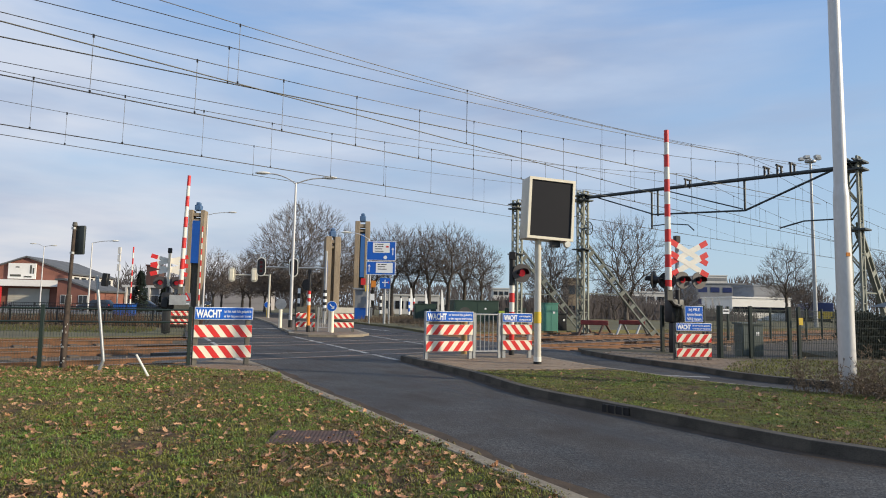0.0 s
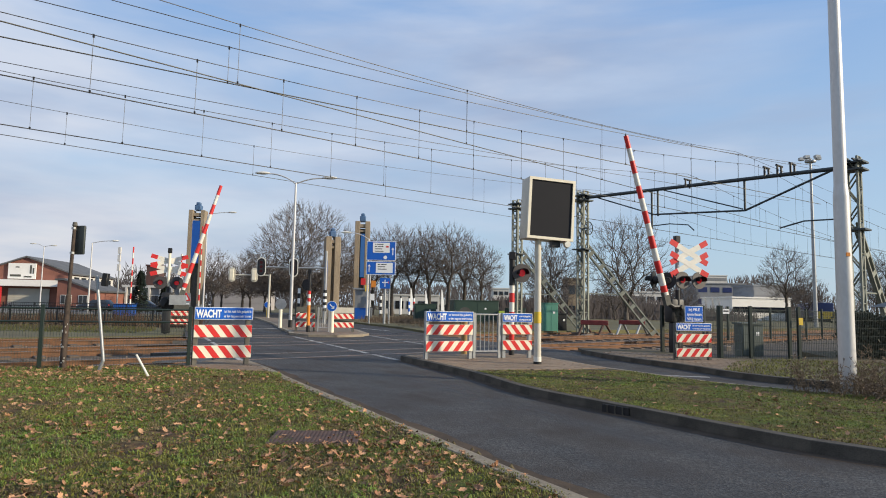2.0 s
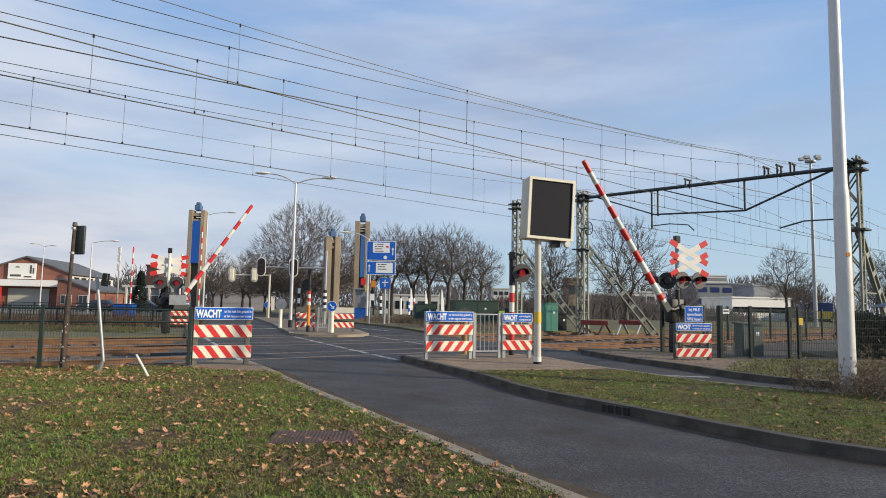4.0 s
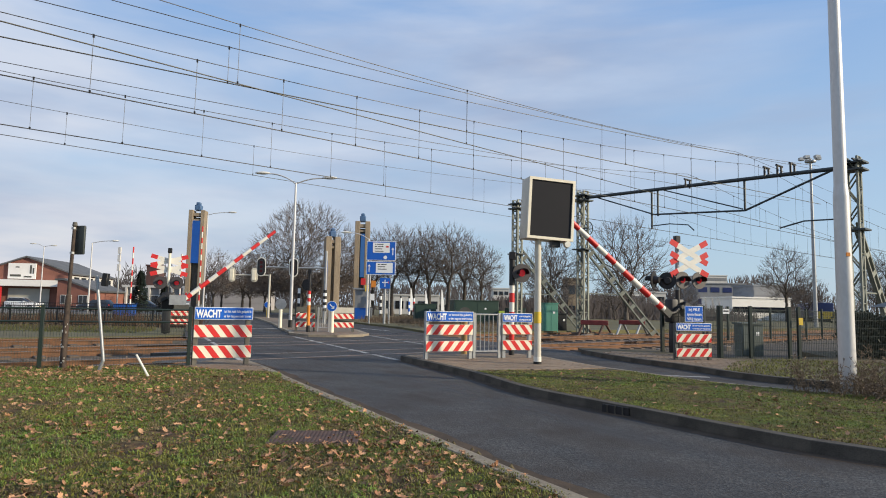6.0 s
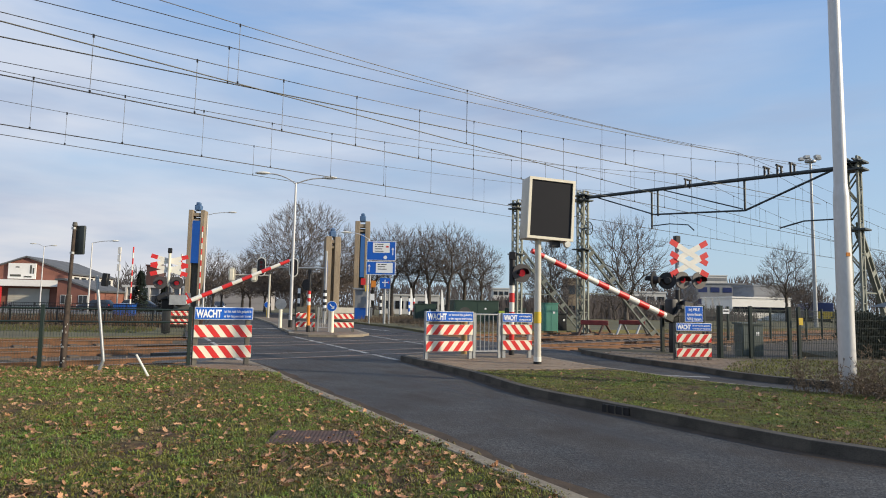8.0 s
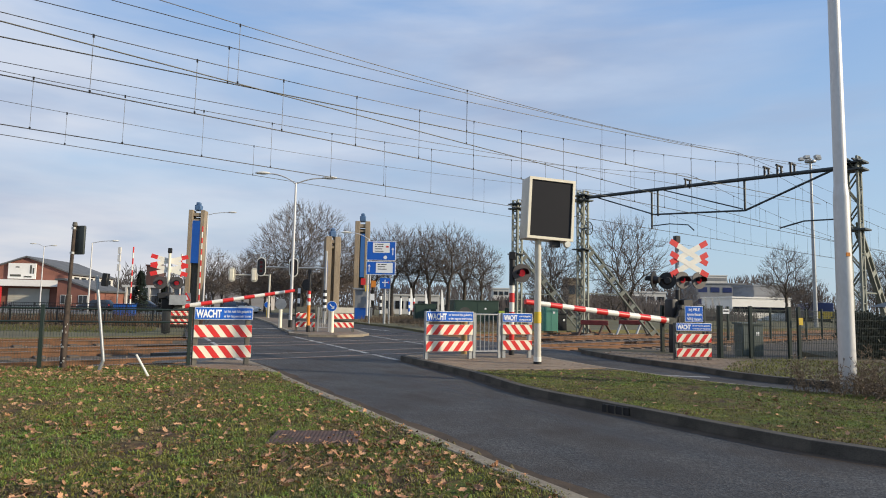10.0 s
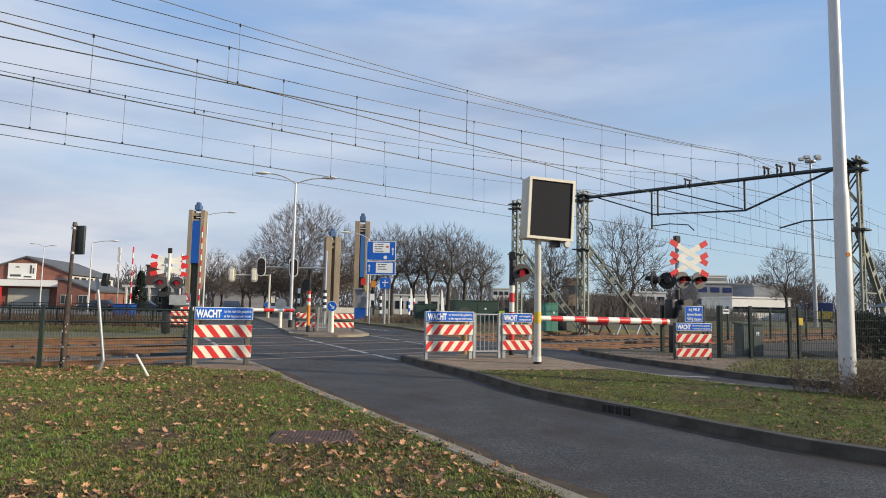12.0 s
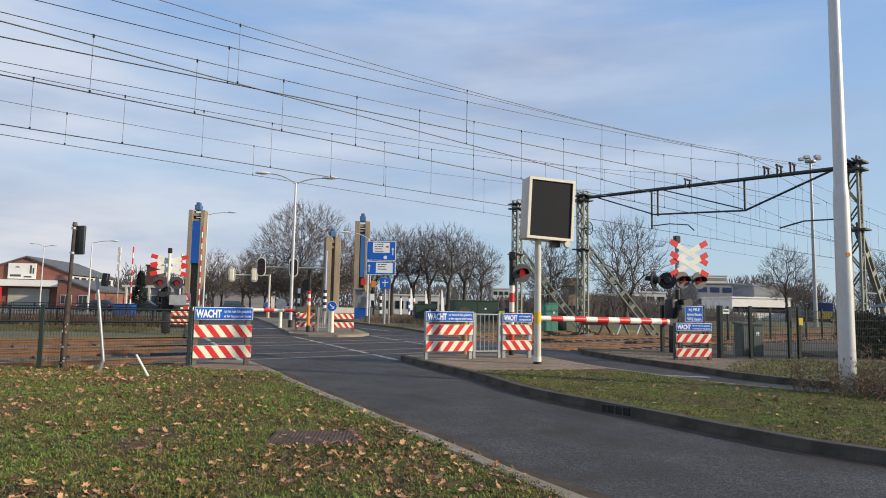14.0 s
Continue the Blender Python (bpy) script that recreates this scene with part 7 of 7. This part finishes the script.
def car(paint, label, m):
    """A hatchback; its front looks along +x."""
    t = thing("car", m, label, "car", "cars")
    prof = [(-2.1, 0.35), (-2.15, 0.75), (-2.05, 1.0), (-1.5, 1.05), (0.75, 1.0), (1.75, 0.88), (2.1, 0.7), (2.15, 0.38), (1.9, 0.25), (-1.9, 0.25)]
    Q = Matrix.Rotation(radians(90), 4, "X")
    bm = bmesh.new()
    prism(bm, prof, -0.86, 0.86, Q)
    soften(bm, 0.07, 2)
    part("body", bm, M[paint], t)
    bm = bmesh.new()
    lo = [(-1.95, 0.98), (0.95, 0.98)]
    hi = [(-1.55, 1.47), (0.15, 1.47)]
    vs = [bm.verts.new((x, sy * (0.80 if z < 1.2 else 0.64), z)) for x, z in (lo[0], lo[1], hi[1], hi[0]) for sy in (-1, 1)]
    for a, b, c, d in ((0, 2, 4, 6), (1, 7, 5, 3), (0, 1, 3, 2), (2, 3, 5, 4), (4, 5, 7, 6), (6, 7, 1, 0)):
        bm.faces.new((vs[a], vs[b], vs[c], vs[d]))
    bmesh.ops.recalc_face_normals(bm, faces=bm.faces[:])
    soften(bm, 0.05, 2)
    part("cabin", bm, M["glass"], t, "dark glass cabin")
    bm = bmesh.new()
    box(bm, (-0.7, 0, 1.475), (1.6, 1.22, 0.05))
    soften(bm, 0.02)
    part("roof", bm, M[paint], t)
    for x in (-1.35, 1.35):
        for sy in (-1, 1):
            w = part("wheel", bmnew(rod, (x, sy * 0.70, 0.31), (x, sy * 0.88, 0.31), 0.31, 0.31, 20), M["tyre"], t, "black tyre")
            part("rim", bmnew(rod, (x, sy * 0.86, 0.31), (x, sy * 0.885, 0.31), 0.19, 0.19, 16), M["galv"], w, "grey rim")
    for sy in (-1, 1):
        part("headlight", bmnew(box, (2.08, sy * 0.62, 0.72), (0.12, 0.34, 0.14)), M["text"], t, "clear headlight")
        part("rear_light", bmnew(box, (-2.12, sy * 0.68, 0.85), (0.08, 0.22, 0.2)), M["red"], t, "red rear light")
        part("mirror", bmnew(box, (0.6, sy * 0.95, 1.03), (0.14, 0.16, 0.12)), M[paint], t)
    part("grille", bmnew(box, (2.14, 0, 0.58), (0.06, 0.9, 0.16)), M["black"], t, "black grille")
    part("number_plate", bmnew(box, (2.17, 0, 0.42), (0.03, 0.5, 0.11)), M["yellow"], t, "yellow plate")
    return t


CAR_WHITE = car("car_white", "white hatchback driving along the far road", at(-120, 75, -0.05, 0))
CAR_DARK = car("car_dark", "dark blue car waiting at the closed crossing", at(-40, 115, 0.0, -66))
parked = car("car_dark", "dark car parked by the brick building", at(-43.5, 80, -0.1, 175))
copy_thing(parked, at(-37.5, 81, -0.1, 5))

# ---- grass, leaves, weeds ----


def bumps(x, y):
    """Height of the uneven turf over its bed."""
    return 0.012 + 0.016 * noise.noise((x * 1.1, y * 1.1, 0)) + 0.016 * noise.noise((x * 4.3, y * 4.3, 4)) + 0.010 * noise.noise((x * 11, y * 11, 7))


def turf_sheet(name, outline, z, cell, y0, y1, label):
    """A sheet of uneven turf with a ragged outline."""
    xs = [p[0] for p in outline]
    nx, ny = int((max(xs) - min(xs)) / cell) + 1, int((y1 - y0) / cell) + 1
    index, verts, faces = {}, [], []

    def corner(i, j):
        if (i, j) not in index:
            index[i, j] = len(verts)
            x, y = min(xs) + i * cell, y0 + j * cell
            x, y = x + cell * 0.3 * noise.noise((x * 9, y * 9, 1)), y + cell * 0.3 * noise.noise((x * 9, y * 9, 2))
            verts.append((x, y, z + bumps(x, y)))
        return index[i, j]

    for j in range(ny):
        for i in range(nx):
            x, y = min(xs) + (i + 0.5) * cell, y0 + (j + 0.5) * cell
            wx = x + 0.10 * noise.noise((x * 3.5, y * 3.5, 8)) + 0.04 * noise.noise((x * 13, y * 13, 9))
            if in_poly(wx, y, outline) and not (abs(x + 1.2) < 0.40 and abs(y - 6.28) < 0.29):
                faces.append((corner(i, j), corner(i + 1, j), corner(i + 1, j + 1), corner(i, j + 1)))
    me = bpy.data.meshes.new(name)
    me.from_pydata(verts, [], faces)
    me.materials.append(M["turf"])
    me.polygons.foreach_set("use_smooth", [True] * len(me.polygons))
    tagged(part(name, me, None), label, "turf", kind="stuff")


def tufts(name, outline, z, count, x0, x1, y0, y1, h, mt, label, seed, patch=0.0):
    """Clumps of arching blades."""
    rs = random.Random(seed)
    verts, faces = [], []
    done = 0
    for _ in range(count * 30):
        if done >= count:
            break
        x, y = rs.uniform(x0, x1), rs.uniform(y0, y1)
        if noise.noise((x * 0.7 + 3, y * 0.7, seed)) + 0.5 * noise.noise((x * 2.3, y * 2.3, seed)) < patch or not in_poly(x, y, outline):
            continue
        done += 1
        r = rs.uniform(0.01, 0.06)
        for _ in range(rs.randint(8, 20)):
            a, q = rs.uniform(0, 6.283), rs.uniform(0, 1) * r
            bx, by = x + q * math.cos(a), y + q * math.sin(a)
            zz = z + bumps(bx, by) - 0.006
            a += rs.gauss(0, 0.7)
            dx, dy = math.cos(a), math.sin(a)
            ln, w = h * rs.uniform(0.45, 1.15), rs.uniform(0.0016, 0.0034) * (1 + y * 0.04)
            out, up = ln * rs.uniform(0.35, 0.95), ln * rs.uniform(0.45, 0.9)
            k = len(verts)
            verts += [(bx - dy * w, by + dx * w, zz), (bx + dy * w, by - dx * w, zz),
                      (bx + dx * out * 0.45 - dy * w, by + dy * out * 0.45 + dx * w, zz + up * 0.8), (bx + dx * out * 0.45 + dy * w, by + dy * out * 0.45 - dx * w, zz + up * 0.8),
                      (bx + dx * out, by + dy * out, zz + up * 0.75)]
            faces += [(k, k + 1, k + 3, k + 2), (k + 2, k + 3, k + 4)]
    me = bpy.data.meshes.new(name)
    me.from_pydata(verts, [], faces)
    me.materials.append(M[mt])
    tagged(part(name, me, None), label, "grass", kind="stuff")


def scatter_blades(name, outline, z, density, near, far, h, label, seed, bald=0.42):
    """Grass blades as bent slivers, thinned with distance from the near edge of the plot; bare patches where the turf is worn."""
    rng = np.random.default_rng(seed)
    xs, ys = [p[0] for p in outline], [p[1] for p in outline]
    verts, faces = [], []
    area = (max(xs) - min(xs)) * (min(far, max(ys)) - max(near, min(ys)))
    n = int(area * density)
    px = rng.uniform(min(xs), max(xs), n)
    py = rng.uniform(max(near, min(ys)), min(far, max(ys)), n)
    keep = rng.uniform(0, 1, n) < np.clip((5.5 / np.maximum(py, 3.0)) ** 1.3, 0.12, 1)
    for x, y in zip(px[keep], py[keep]):
        tone = noise.noise((x * 0.9, y * 0.9, 0)) * 0.6 + noise.noise((x * 3.1, y * 3.1, 5)) * 0.4
        if tone < -bald + rng.uniform(-0.15, 0.15) or not in_poly(x, y, outline):
            continue
        hh = h * rng.uniform(0.4, 1.2) * (1.0 + 0.5 * tone)
        a = rng.uniform(0, 6.283)
        w = rng.uniform(0.0018, 0.0042) * (1 + y * 0.045)
        dx, dy = math.cos(a), math.sin(a)
        lean = rng.uniform(0.3, 1.7) * hh
        k, g = len(verts), z + bumps(x, y)
        verts += [(x - dy * w, y + dx * w, g - 0.01), (x + dy * w, y - dx * w, g - 0.01),
                  (x + dx * lean * 0.4 - dy * w * 0.8, y + dy * lean * 0.4 + dx * w * 0.8, g + hh * 0.62),
                  (x + dx * lean * 0.4 + dy * w * 0.8, y + dy * lean * 0.4 - dx * w * 0.8, g + hh * 0.62),
                  (x + dx * lean, y + dy * lean, g + hh * 0.85)]
        faces += [(k, k + 1, k + 3, k + 2), (k + 2, k + 3, k + 4)]
    me = bpy.data.meshes.new(name)
    me.from_pydata(verts, [], faces)
    me.materials.append(M["blade"])
    tagged(part(name, me, None), label, "grass", kind="stuff")


verge_plot = [(p[0], p[1]) for p in offset_line(LEFT_KERB, -0.42) if p[1] > 2.5] + [(2.0, 2.3), (-4.0, 2.3), (-12.5, 9.6), (-8.2, 12.2), (-5.5, 13.0), (-4.8, 12.6)]
island_plot = [p for p in isl_in if p[1] < 12.6 and p[0] < 11] + [p for p in isl_back[::-1] if p[1] < 13.4 and p[0] < 12] + [(2.4, 13.0), (1.6, 12.8)]
right_plot = [p for p in right_in if p[1] < 14.0] + [(16, 16.5), (9.0, 17.4), (7.6, 16.4)]
turf_edge = [(p[0], p[1]) for p in offset_line(LEFT_KERB, -0.07) if 2.5 < p[1] < 12.4] + [(2.6, 2.3), (-4.0, 2.3), (-14.5, 9.0), (-8.2, 12.3), (-5.5, 13.1), (-4.6, 12.5)]
turf_sheet("verge_turf", turf_edge, 0.036, 0.06, 2.3, 13.2, "uneven worn turf of the verge")
turf_sheet("island_turf", island_plot, 0.103, 0.09, 2.0, 13.6, "uneven worn turf of the island")
scatter_blades("verge_grass", turf_edge, 0.034, 2900, 2.6, 13.2, 0.030, "short green winter grass", 1, 0.34)
tufts("verge_tufts", turf_edge, 0.034, 5200, -9, 2.4, 2.6, 12.6, 0.055, "tuft", "fresh green grass tufts in the verge", 4, -0.05)
tufts("verge_straw", turf_edge, 0.034, 3600, -9, 2.4, 2.6, 12.8, 0.05, "straw", "dead straw-coloured grass in the verge", 5, -0.1)
tufts("island_tufts", island_plot, 0.10, 1500, 0.5, 11, 3.5, 13, 0.04, "tuft", "fresh green grass tufts on the island", 6, 0.0)
scatter_blades("island_grass", island_plot, 0.10, 3000, 3.0, 13.6, 0.025, "short green grass on the island", 2, 0.36)
scatter_blades("fence_grass", right_plot, 0.09, 1500, 9.0, 17.5, 0.045, "grass before the fence", 3, 0.3)


def leaf_shape(rs, size):
    """An oak leaf: a lobed outline, a little cupped."""
    pts = []
    n = 14
    for i in range(n):
        a = 2 * math.pi * i / n
        r = (0.5 if i % 2 else 0.34) * (1 + 0.2 * math.cos(a)) * rs.uniform(0.85, 1.15)
        x, y = r * math.cos(a) * 1.25, r * math.sin(a) * 0.75
        pts.append(Vector((x * size, y * size, (x * x * 0.5 + y * y * 1.2) * size * rs.uniform(0.3, 1.0))))
    return pts


def fallen_leaves(name, plots, label, seed, sizes=(0.024, 0.085), mt="leaf"):
    rs = random.Random(seed)
    verts, faces = [], []
    for outline, z, count, x0, x1, y0, y1, clump in plots:
        done = 0
        for _ in range(count * 40):
            if done >= count:
                break
            x, y = rs.uniform(x0, x1), rs.uniform(y0, y1)
            if rs.random() > min(1, (6.0 / y) ** 0.7):
                continue
            if noise.noise((x * 0.8 + 9, y * 0.8, 2)) + rs.uniform(-0.5, 0.5) < clump or not in_poly(x, y, outline):
                continue
            size = sizes[0] + (sizes[1] - sizes[0]) * rs.random() ** 1.7
            m = Matrix.Translation((x, y, z + bumps(x, y) + rs.uniform(0.008, 0.03))) @ Euler((rs.gauss(0, 0.45), rs.gauss(0, 0.45), rs.uniform(0, 6.283))).to_matrix().to_4x4()
            pts = [m @ p for p in leaf_shape(rs, size)]
            k = len(verts)
            verts.append(m @ Vector((0, 0, 0)))
            verts += pts
            faces += [(k, k + 1 + i, k + 1 + (i + 1) % len(pts)) for i in range(len(pts))]
            done += 1
    me = bpy.data.meshes.new(name)
    me.from_pydata(verts, [], faces)
    me.materials.append(M[mt])
    tagged(part(name, me, None), label, "leaves", kind="stuff")


fallen_leaves("fallen_leaves", [(turf_edge, 0.034, 3400, -9, 2.3, 2.6, 13.5, -0.2), (verge_plot, 0.03, 500, -9.5, -4.6, 10.2, 12.8, -0.4), (turf_edge, 0.034, 420, -1.6, 2.3, 2.8, 6.2, -0.2), (verge_plot, 0.03, 420, -11.0, -6.0, 10.6, 12.5, -0.9)],
              "curled brown oak leaves on the verge", 6)
fallen_leaves("island_leaves", [(island_plot, 0.10, 260, 0.5, 11, 4, 13, 0.0), (island_plot, 0.10, 130, 4.0, 8.5, 4.2, 9.6, -0.5)], "curled brown leaves on the island", 7)


fallen_leaves("leaf_litter", [(turf_edge, 0.034, 7000, -9, 2.3, 2.6, 13.5, -0.1), (island_plot, 0.10, 1200, 0.5, 11, 4, 13, -0.1)], "dark crumbled leaf litter in the grass", 9, (0.012, 0.04), "litter")


def clods():
    """Dark tufts and torn sods along the edging of the verge."""
    rs = random.Random(12)
    verts, faces = [], []
    line = [p for p in offset_line(LEFT_KERB, -0.34) if 3.2 < p[1] < 13.2]
    for _ in range(1500):
        a = rs.choice(line)
        x, y = a[0] + rs.gauss(0.08, 0.11), a[1] + rs.uniform(-0.35, 0.35)
        r = rs.uniform(0.012, 0.045)
        k = len(verts)
        c = Vector((x, y, 0.03 + r * 0.3))
        ring = [c + Vector((r * math.cos(q) * rs.uniform(0.7, 1.3), r * math.sin(q) * rs.uniform(0.7, 1.3), -0.02)) for q in np.linspace(0, 6.283, 6)[:5]]
        verts += [c + Vector((0, 0, r * rs.uniform(0.3, 0.9))), *ring]
        faces += [(k, k + 1 + i, k + 1 + (i + 1) % 5) for i in range(5)]
    me = bpy.data.meshes.new("clods")
    me.from_pydata(verts, [], faces)
    me.materials.append(M["soil"])
    tagged(part("turf_clods", me, None), "dark torn sods along the edging", "earth", kind="stuff")


clods()


def weeds(name, spots, label, mt, seed):
    rs = random.Random(seed)
    for x, y, z, h, n, spread in spots:
        t = thing(name, at(x, y, z, 0), label, "bush", "dry weeds")
        segs = []
        for _ in range(n):
            p = Vector((rs.gauss(0, spread * 0.35), rs.gauss(0, spread * 0.35), -0.02))
            d = Vector((rs.gauss(0, 0.35), rs.gauss(0, 0.35), 1)).normalized()
            L = h * rs.uniform(0.4, 1.0)
            for i in range(4):
                q = p + d * L / 4
                segs.append((p, q, 0.006 - 0.001 * i, 0.005 - 0.001 * i))
                for _ in range(3):
                    e = (d * 0.6 + Vector((rs.gauss(0, 0.7), rs.gauss(0, 0.7), rs.gauss(0.2, 0.3)))).normalized()
                    segs.append((q, q + e * L * rs.uniform(0.08, 0.2), 0.0035, 0.002))
                    segs.append((q + e * L * 0.08, q + e * L * 0.08 + Vector((rs.gauss(0, 0.02), rs.gauss(0, 0.02), 0.015)), 0.008, 0.003))
                d = (d + Vector((rs.gauss(0, 0.2), rs.gauss(0, 0.2), 0))).normalized()
                p = q
        me = bpy.data.meshes.new("stems")
        v, f = tubes(segs, 3)
        me.from_pydata(v, [], f)
        me.materials.append(M[mt])
        tagged(part("dry_tangle", me, None, t, "tangle of dry brown stems"), kind="stuff")


weeds("dry_bush", [(6.42, 10.0, 0.1, 0.55, 55, 0.5), (6.95, 10.1, 0.1, 0.85, 40, 0.4), (5.95, 10.25, 0.1, 0.6, 40, 0.45), (7.5, 9.7, 0.1, 0.5, 45, 0.6), (6.6, 9.5, 0.1, 0.3, 60, 0.7)],
      "dry brown weeds round the lamp pole", "dry", 3)
weeds("dry_bush", [(-2.4 + 0.8 * i + 0.3 * (i % 2), 41.5 - 1.3 * i, 0.06, 0.55, 45, 1.0) for i in range(7)], "dry brown weeds on the far bank", "dry", 4)
weeds("dry_bush", [(-32.0 + 1.9 * i, 31.2 + 0.9 * math.sin(i * 2.3), -0.04, 0.42, 26, 1.3) for i in range(10)], "dry brown weeds beyond the tracks", "dry", 5)


def rough_strip():
    """Long rough grass and low brush along the railing beyond the tracks."""
    rs = random.Random(31)
    for name, count, y0, y1, h, w, mt, label, cat in (("rough_grass", 9000, 27.0, 33.0, 0.20, 0.012, "blade", "rough grass beyond the tracks", "grass"),
                                                     ("rough_straw", 5000, 27.5, 33.5, 0.24, 0.010, "dry", "dry stems in the rough grass beyond the tracks", "grass"),
                                                     ("low_brush", 9000, 34.0, 36.0, 0.95, 0.016, "litter", "low brown brush behind the railing", "brush")):
        verts, faces = [], []
        for _ in range(count):
            x, y = rs.uniform(-42, -13.3), rs.uniform(y0, y1)
            if y < 33.8 and x > -12.2 - (y - 27) * 0.42:
                continue
            k, hh = len(verts), h * rs.uniform(0.3, 1.0) * (0.9 + 0.5 * noise.noise((x * 0.6, y * 0.6, 1)))
            dx, dy = rs.gauss(0, 0.35) * hh, rs.gauss(0, 0.35) * hh
            ww = w * rs.uniform(0.6, 1.3)
            verts += [(x - ww, y, -0.06), (x + ww, y, -0.06), (x + dx, y + dy, -0.05 + hh)]
            faces.append((k, k + 1, k + 2))
        me = bpy.data.meshes.new(name)
        me.from_pydata(verts, [], faces)
        me.materials.append(M[mt])
        tagged(part(name, me, None), label, cat, kind="stuff")


def lane_brush():
    """Brown dead stems along the far lane's edge and under the trees."""
    rs = random.Random(44)
    verts, faces = [], []
    for _ in range(9000):
        u = rs.random()
        x, y = -5.6 + 11.5 * u + rs.gauss(0, 0.8), 47.5 + 9.0 * rs.random() - 6.0 * u
        h = rs.uniform(0.15, 0.75) * (0.7 + 0.6 * noise.noise((x * 0.5, y * 0.5, 3)))
        k, w = len(verts), rs.uniform(0.008, 0.022)
        verts += [(x - w, y, 0.07), (x + w, y, 0.07), (x + rs.gauss(0, 0.3) * h, y + rs.gauss(0, 0.3) * h, 0.08 + max(0.05, h))]
        faces.append((k, k + 1, k + 2))
    me = bpy.data.meshes.new("brush")
    me.from_pydata(verts, [], faces)
    me.materials.append(M["dry"])
    tagged(part("lane_brush", me, None), "dead brown stems along the far lane", "brush", kind="stuff")


rough_strip()
lane_brush()


# ---- what moves ----
def motions():
    for arm, zp, angles in ((ARM_R, 1.482, RIGHT_ANGLES), (ARM_L, 1.497, LEFT_ANGLES)):
        walk(arm, [(t, pose(0, 0, zp, 0, -a, 0)) for t, a in angles])
    walk(CAR_WHITE, [(t, at(x, y, -0.03, hd)) for t, x, y, hd in WHITE_WAY])
    walk(CAR_DARK, [(t, at(x, y, 0.0, hd)) for t, x, y, hd in DARK_WAY])


RIGHT_ANGLES = ((0.0, 89.9), (0.4, 89.6), (0.7, 87.2), (1.0, 83.4), (1.5, 77.8), (2.0, 73.0), (2.5, 68.1), (3.0, 63.4), (3.5, 58.8), (4.5, 49.6),
                (5.5, 40.6), (6.5, 31.9), (7.5, 23.9), (8.2, 18.7), (9.2, 11.1), (10.3, 3.5), (10.7, 1.6), (11.2, 0.8), (14.0, 0.8))
LEFT_ANGLES = ((0.0, 88.8), (0.4, 88.6), (0.7, 86.3), (1.0, 83.0), (1.5, 78.4), (2.0, 74.2), (2.5, 70.0), (3.0, 65.7), (3.5, 61.5), (4.5, 53.1),
               (5.5, 44.9), (6.5, 36.7), (7.5, 28.7), (8.2, 23.4), (9.2, 16.0), (10.3, 7.7), (10.7, 5.2), (11.1, 2.9), (11.5, 0.5), (11.8, 0.0), (14.0, 0.0))
WHITE_WAY = ((0.0, -100.0, 83, 0), (4.0, -69.8, 83, 0), (8.2, -38.2, 83, 0), (9.2, -31.0, 83, 0), (10.0, -25.9, 83, 0), (10.4, -24.1, 83, 2), (10.7, -23.0, 83.1, 8), (11.0, -22.1, 83.4, 22),
             (11.4, -21.6, 84.2, 48), (12.4, -21.6, 86.6, 78), (14.0, -21.9, 90.0, 92))
DARK_WAY = ((0.0, -62.0, 168, -66), (5.0, -49.0, 138, -66), (9.0, -32.0, 93, -66), (10.3, -24.6, 74.0, -67), (11.0, -21.4, 64.0, -67), (11.6, -19.6, 59.0, -68), (12.2, -18.6, 56.2, -69),
            (12.8, -18.15, 54.9, -70), (13.4, -18.0, 54.5, -70), (14.0, -17.95, 54.4, -70))
motions()
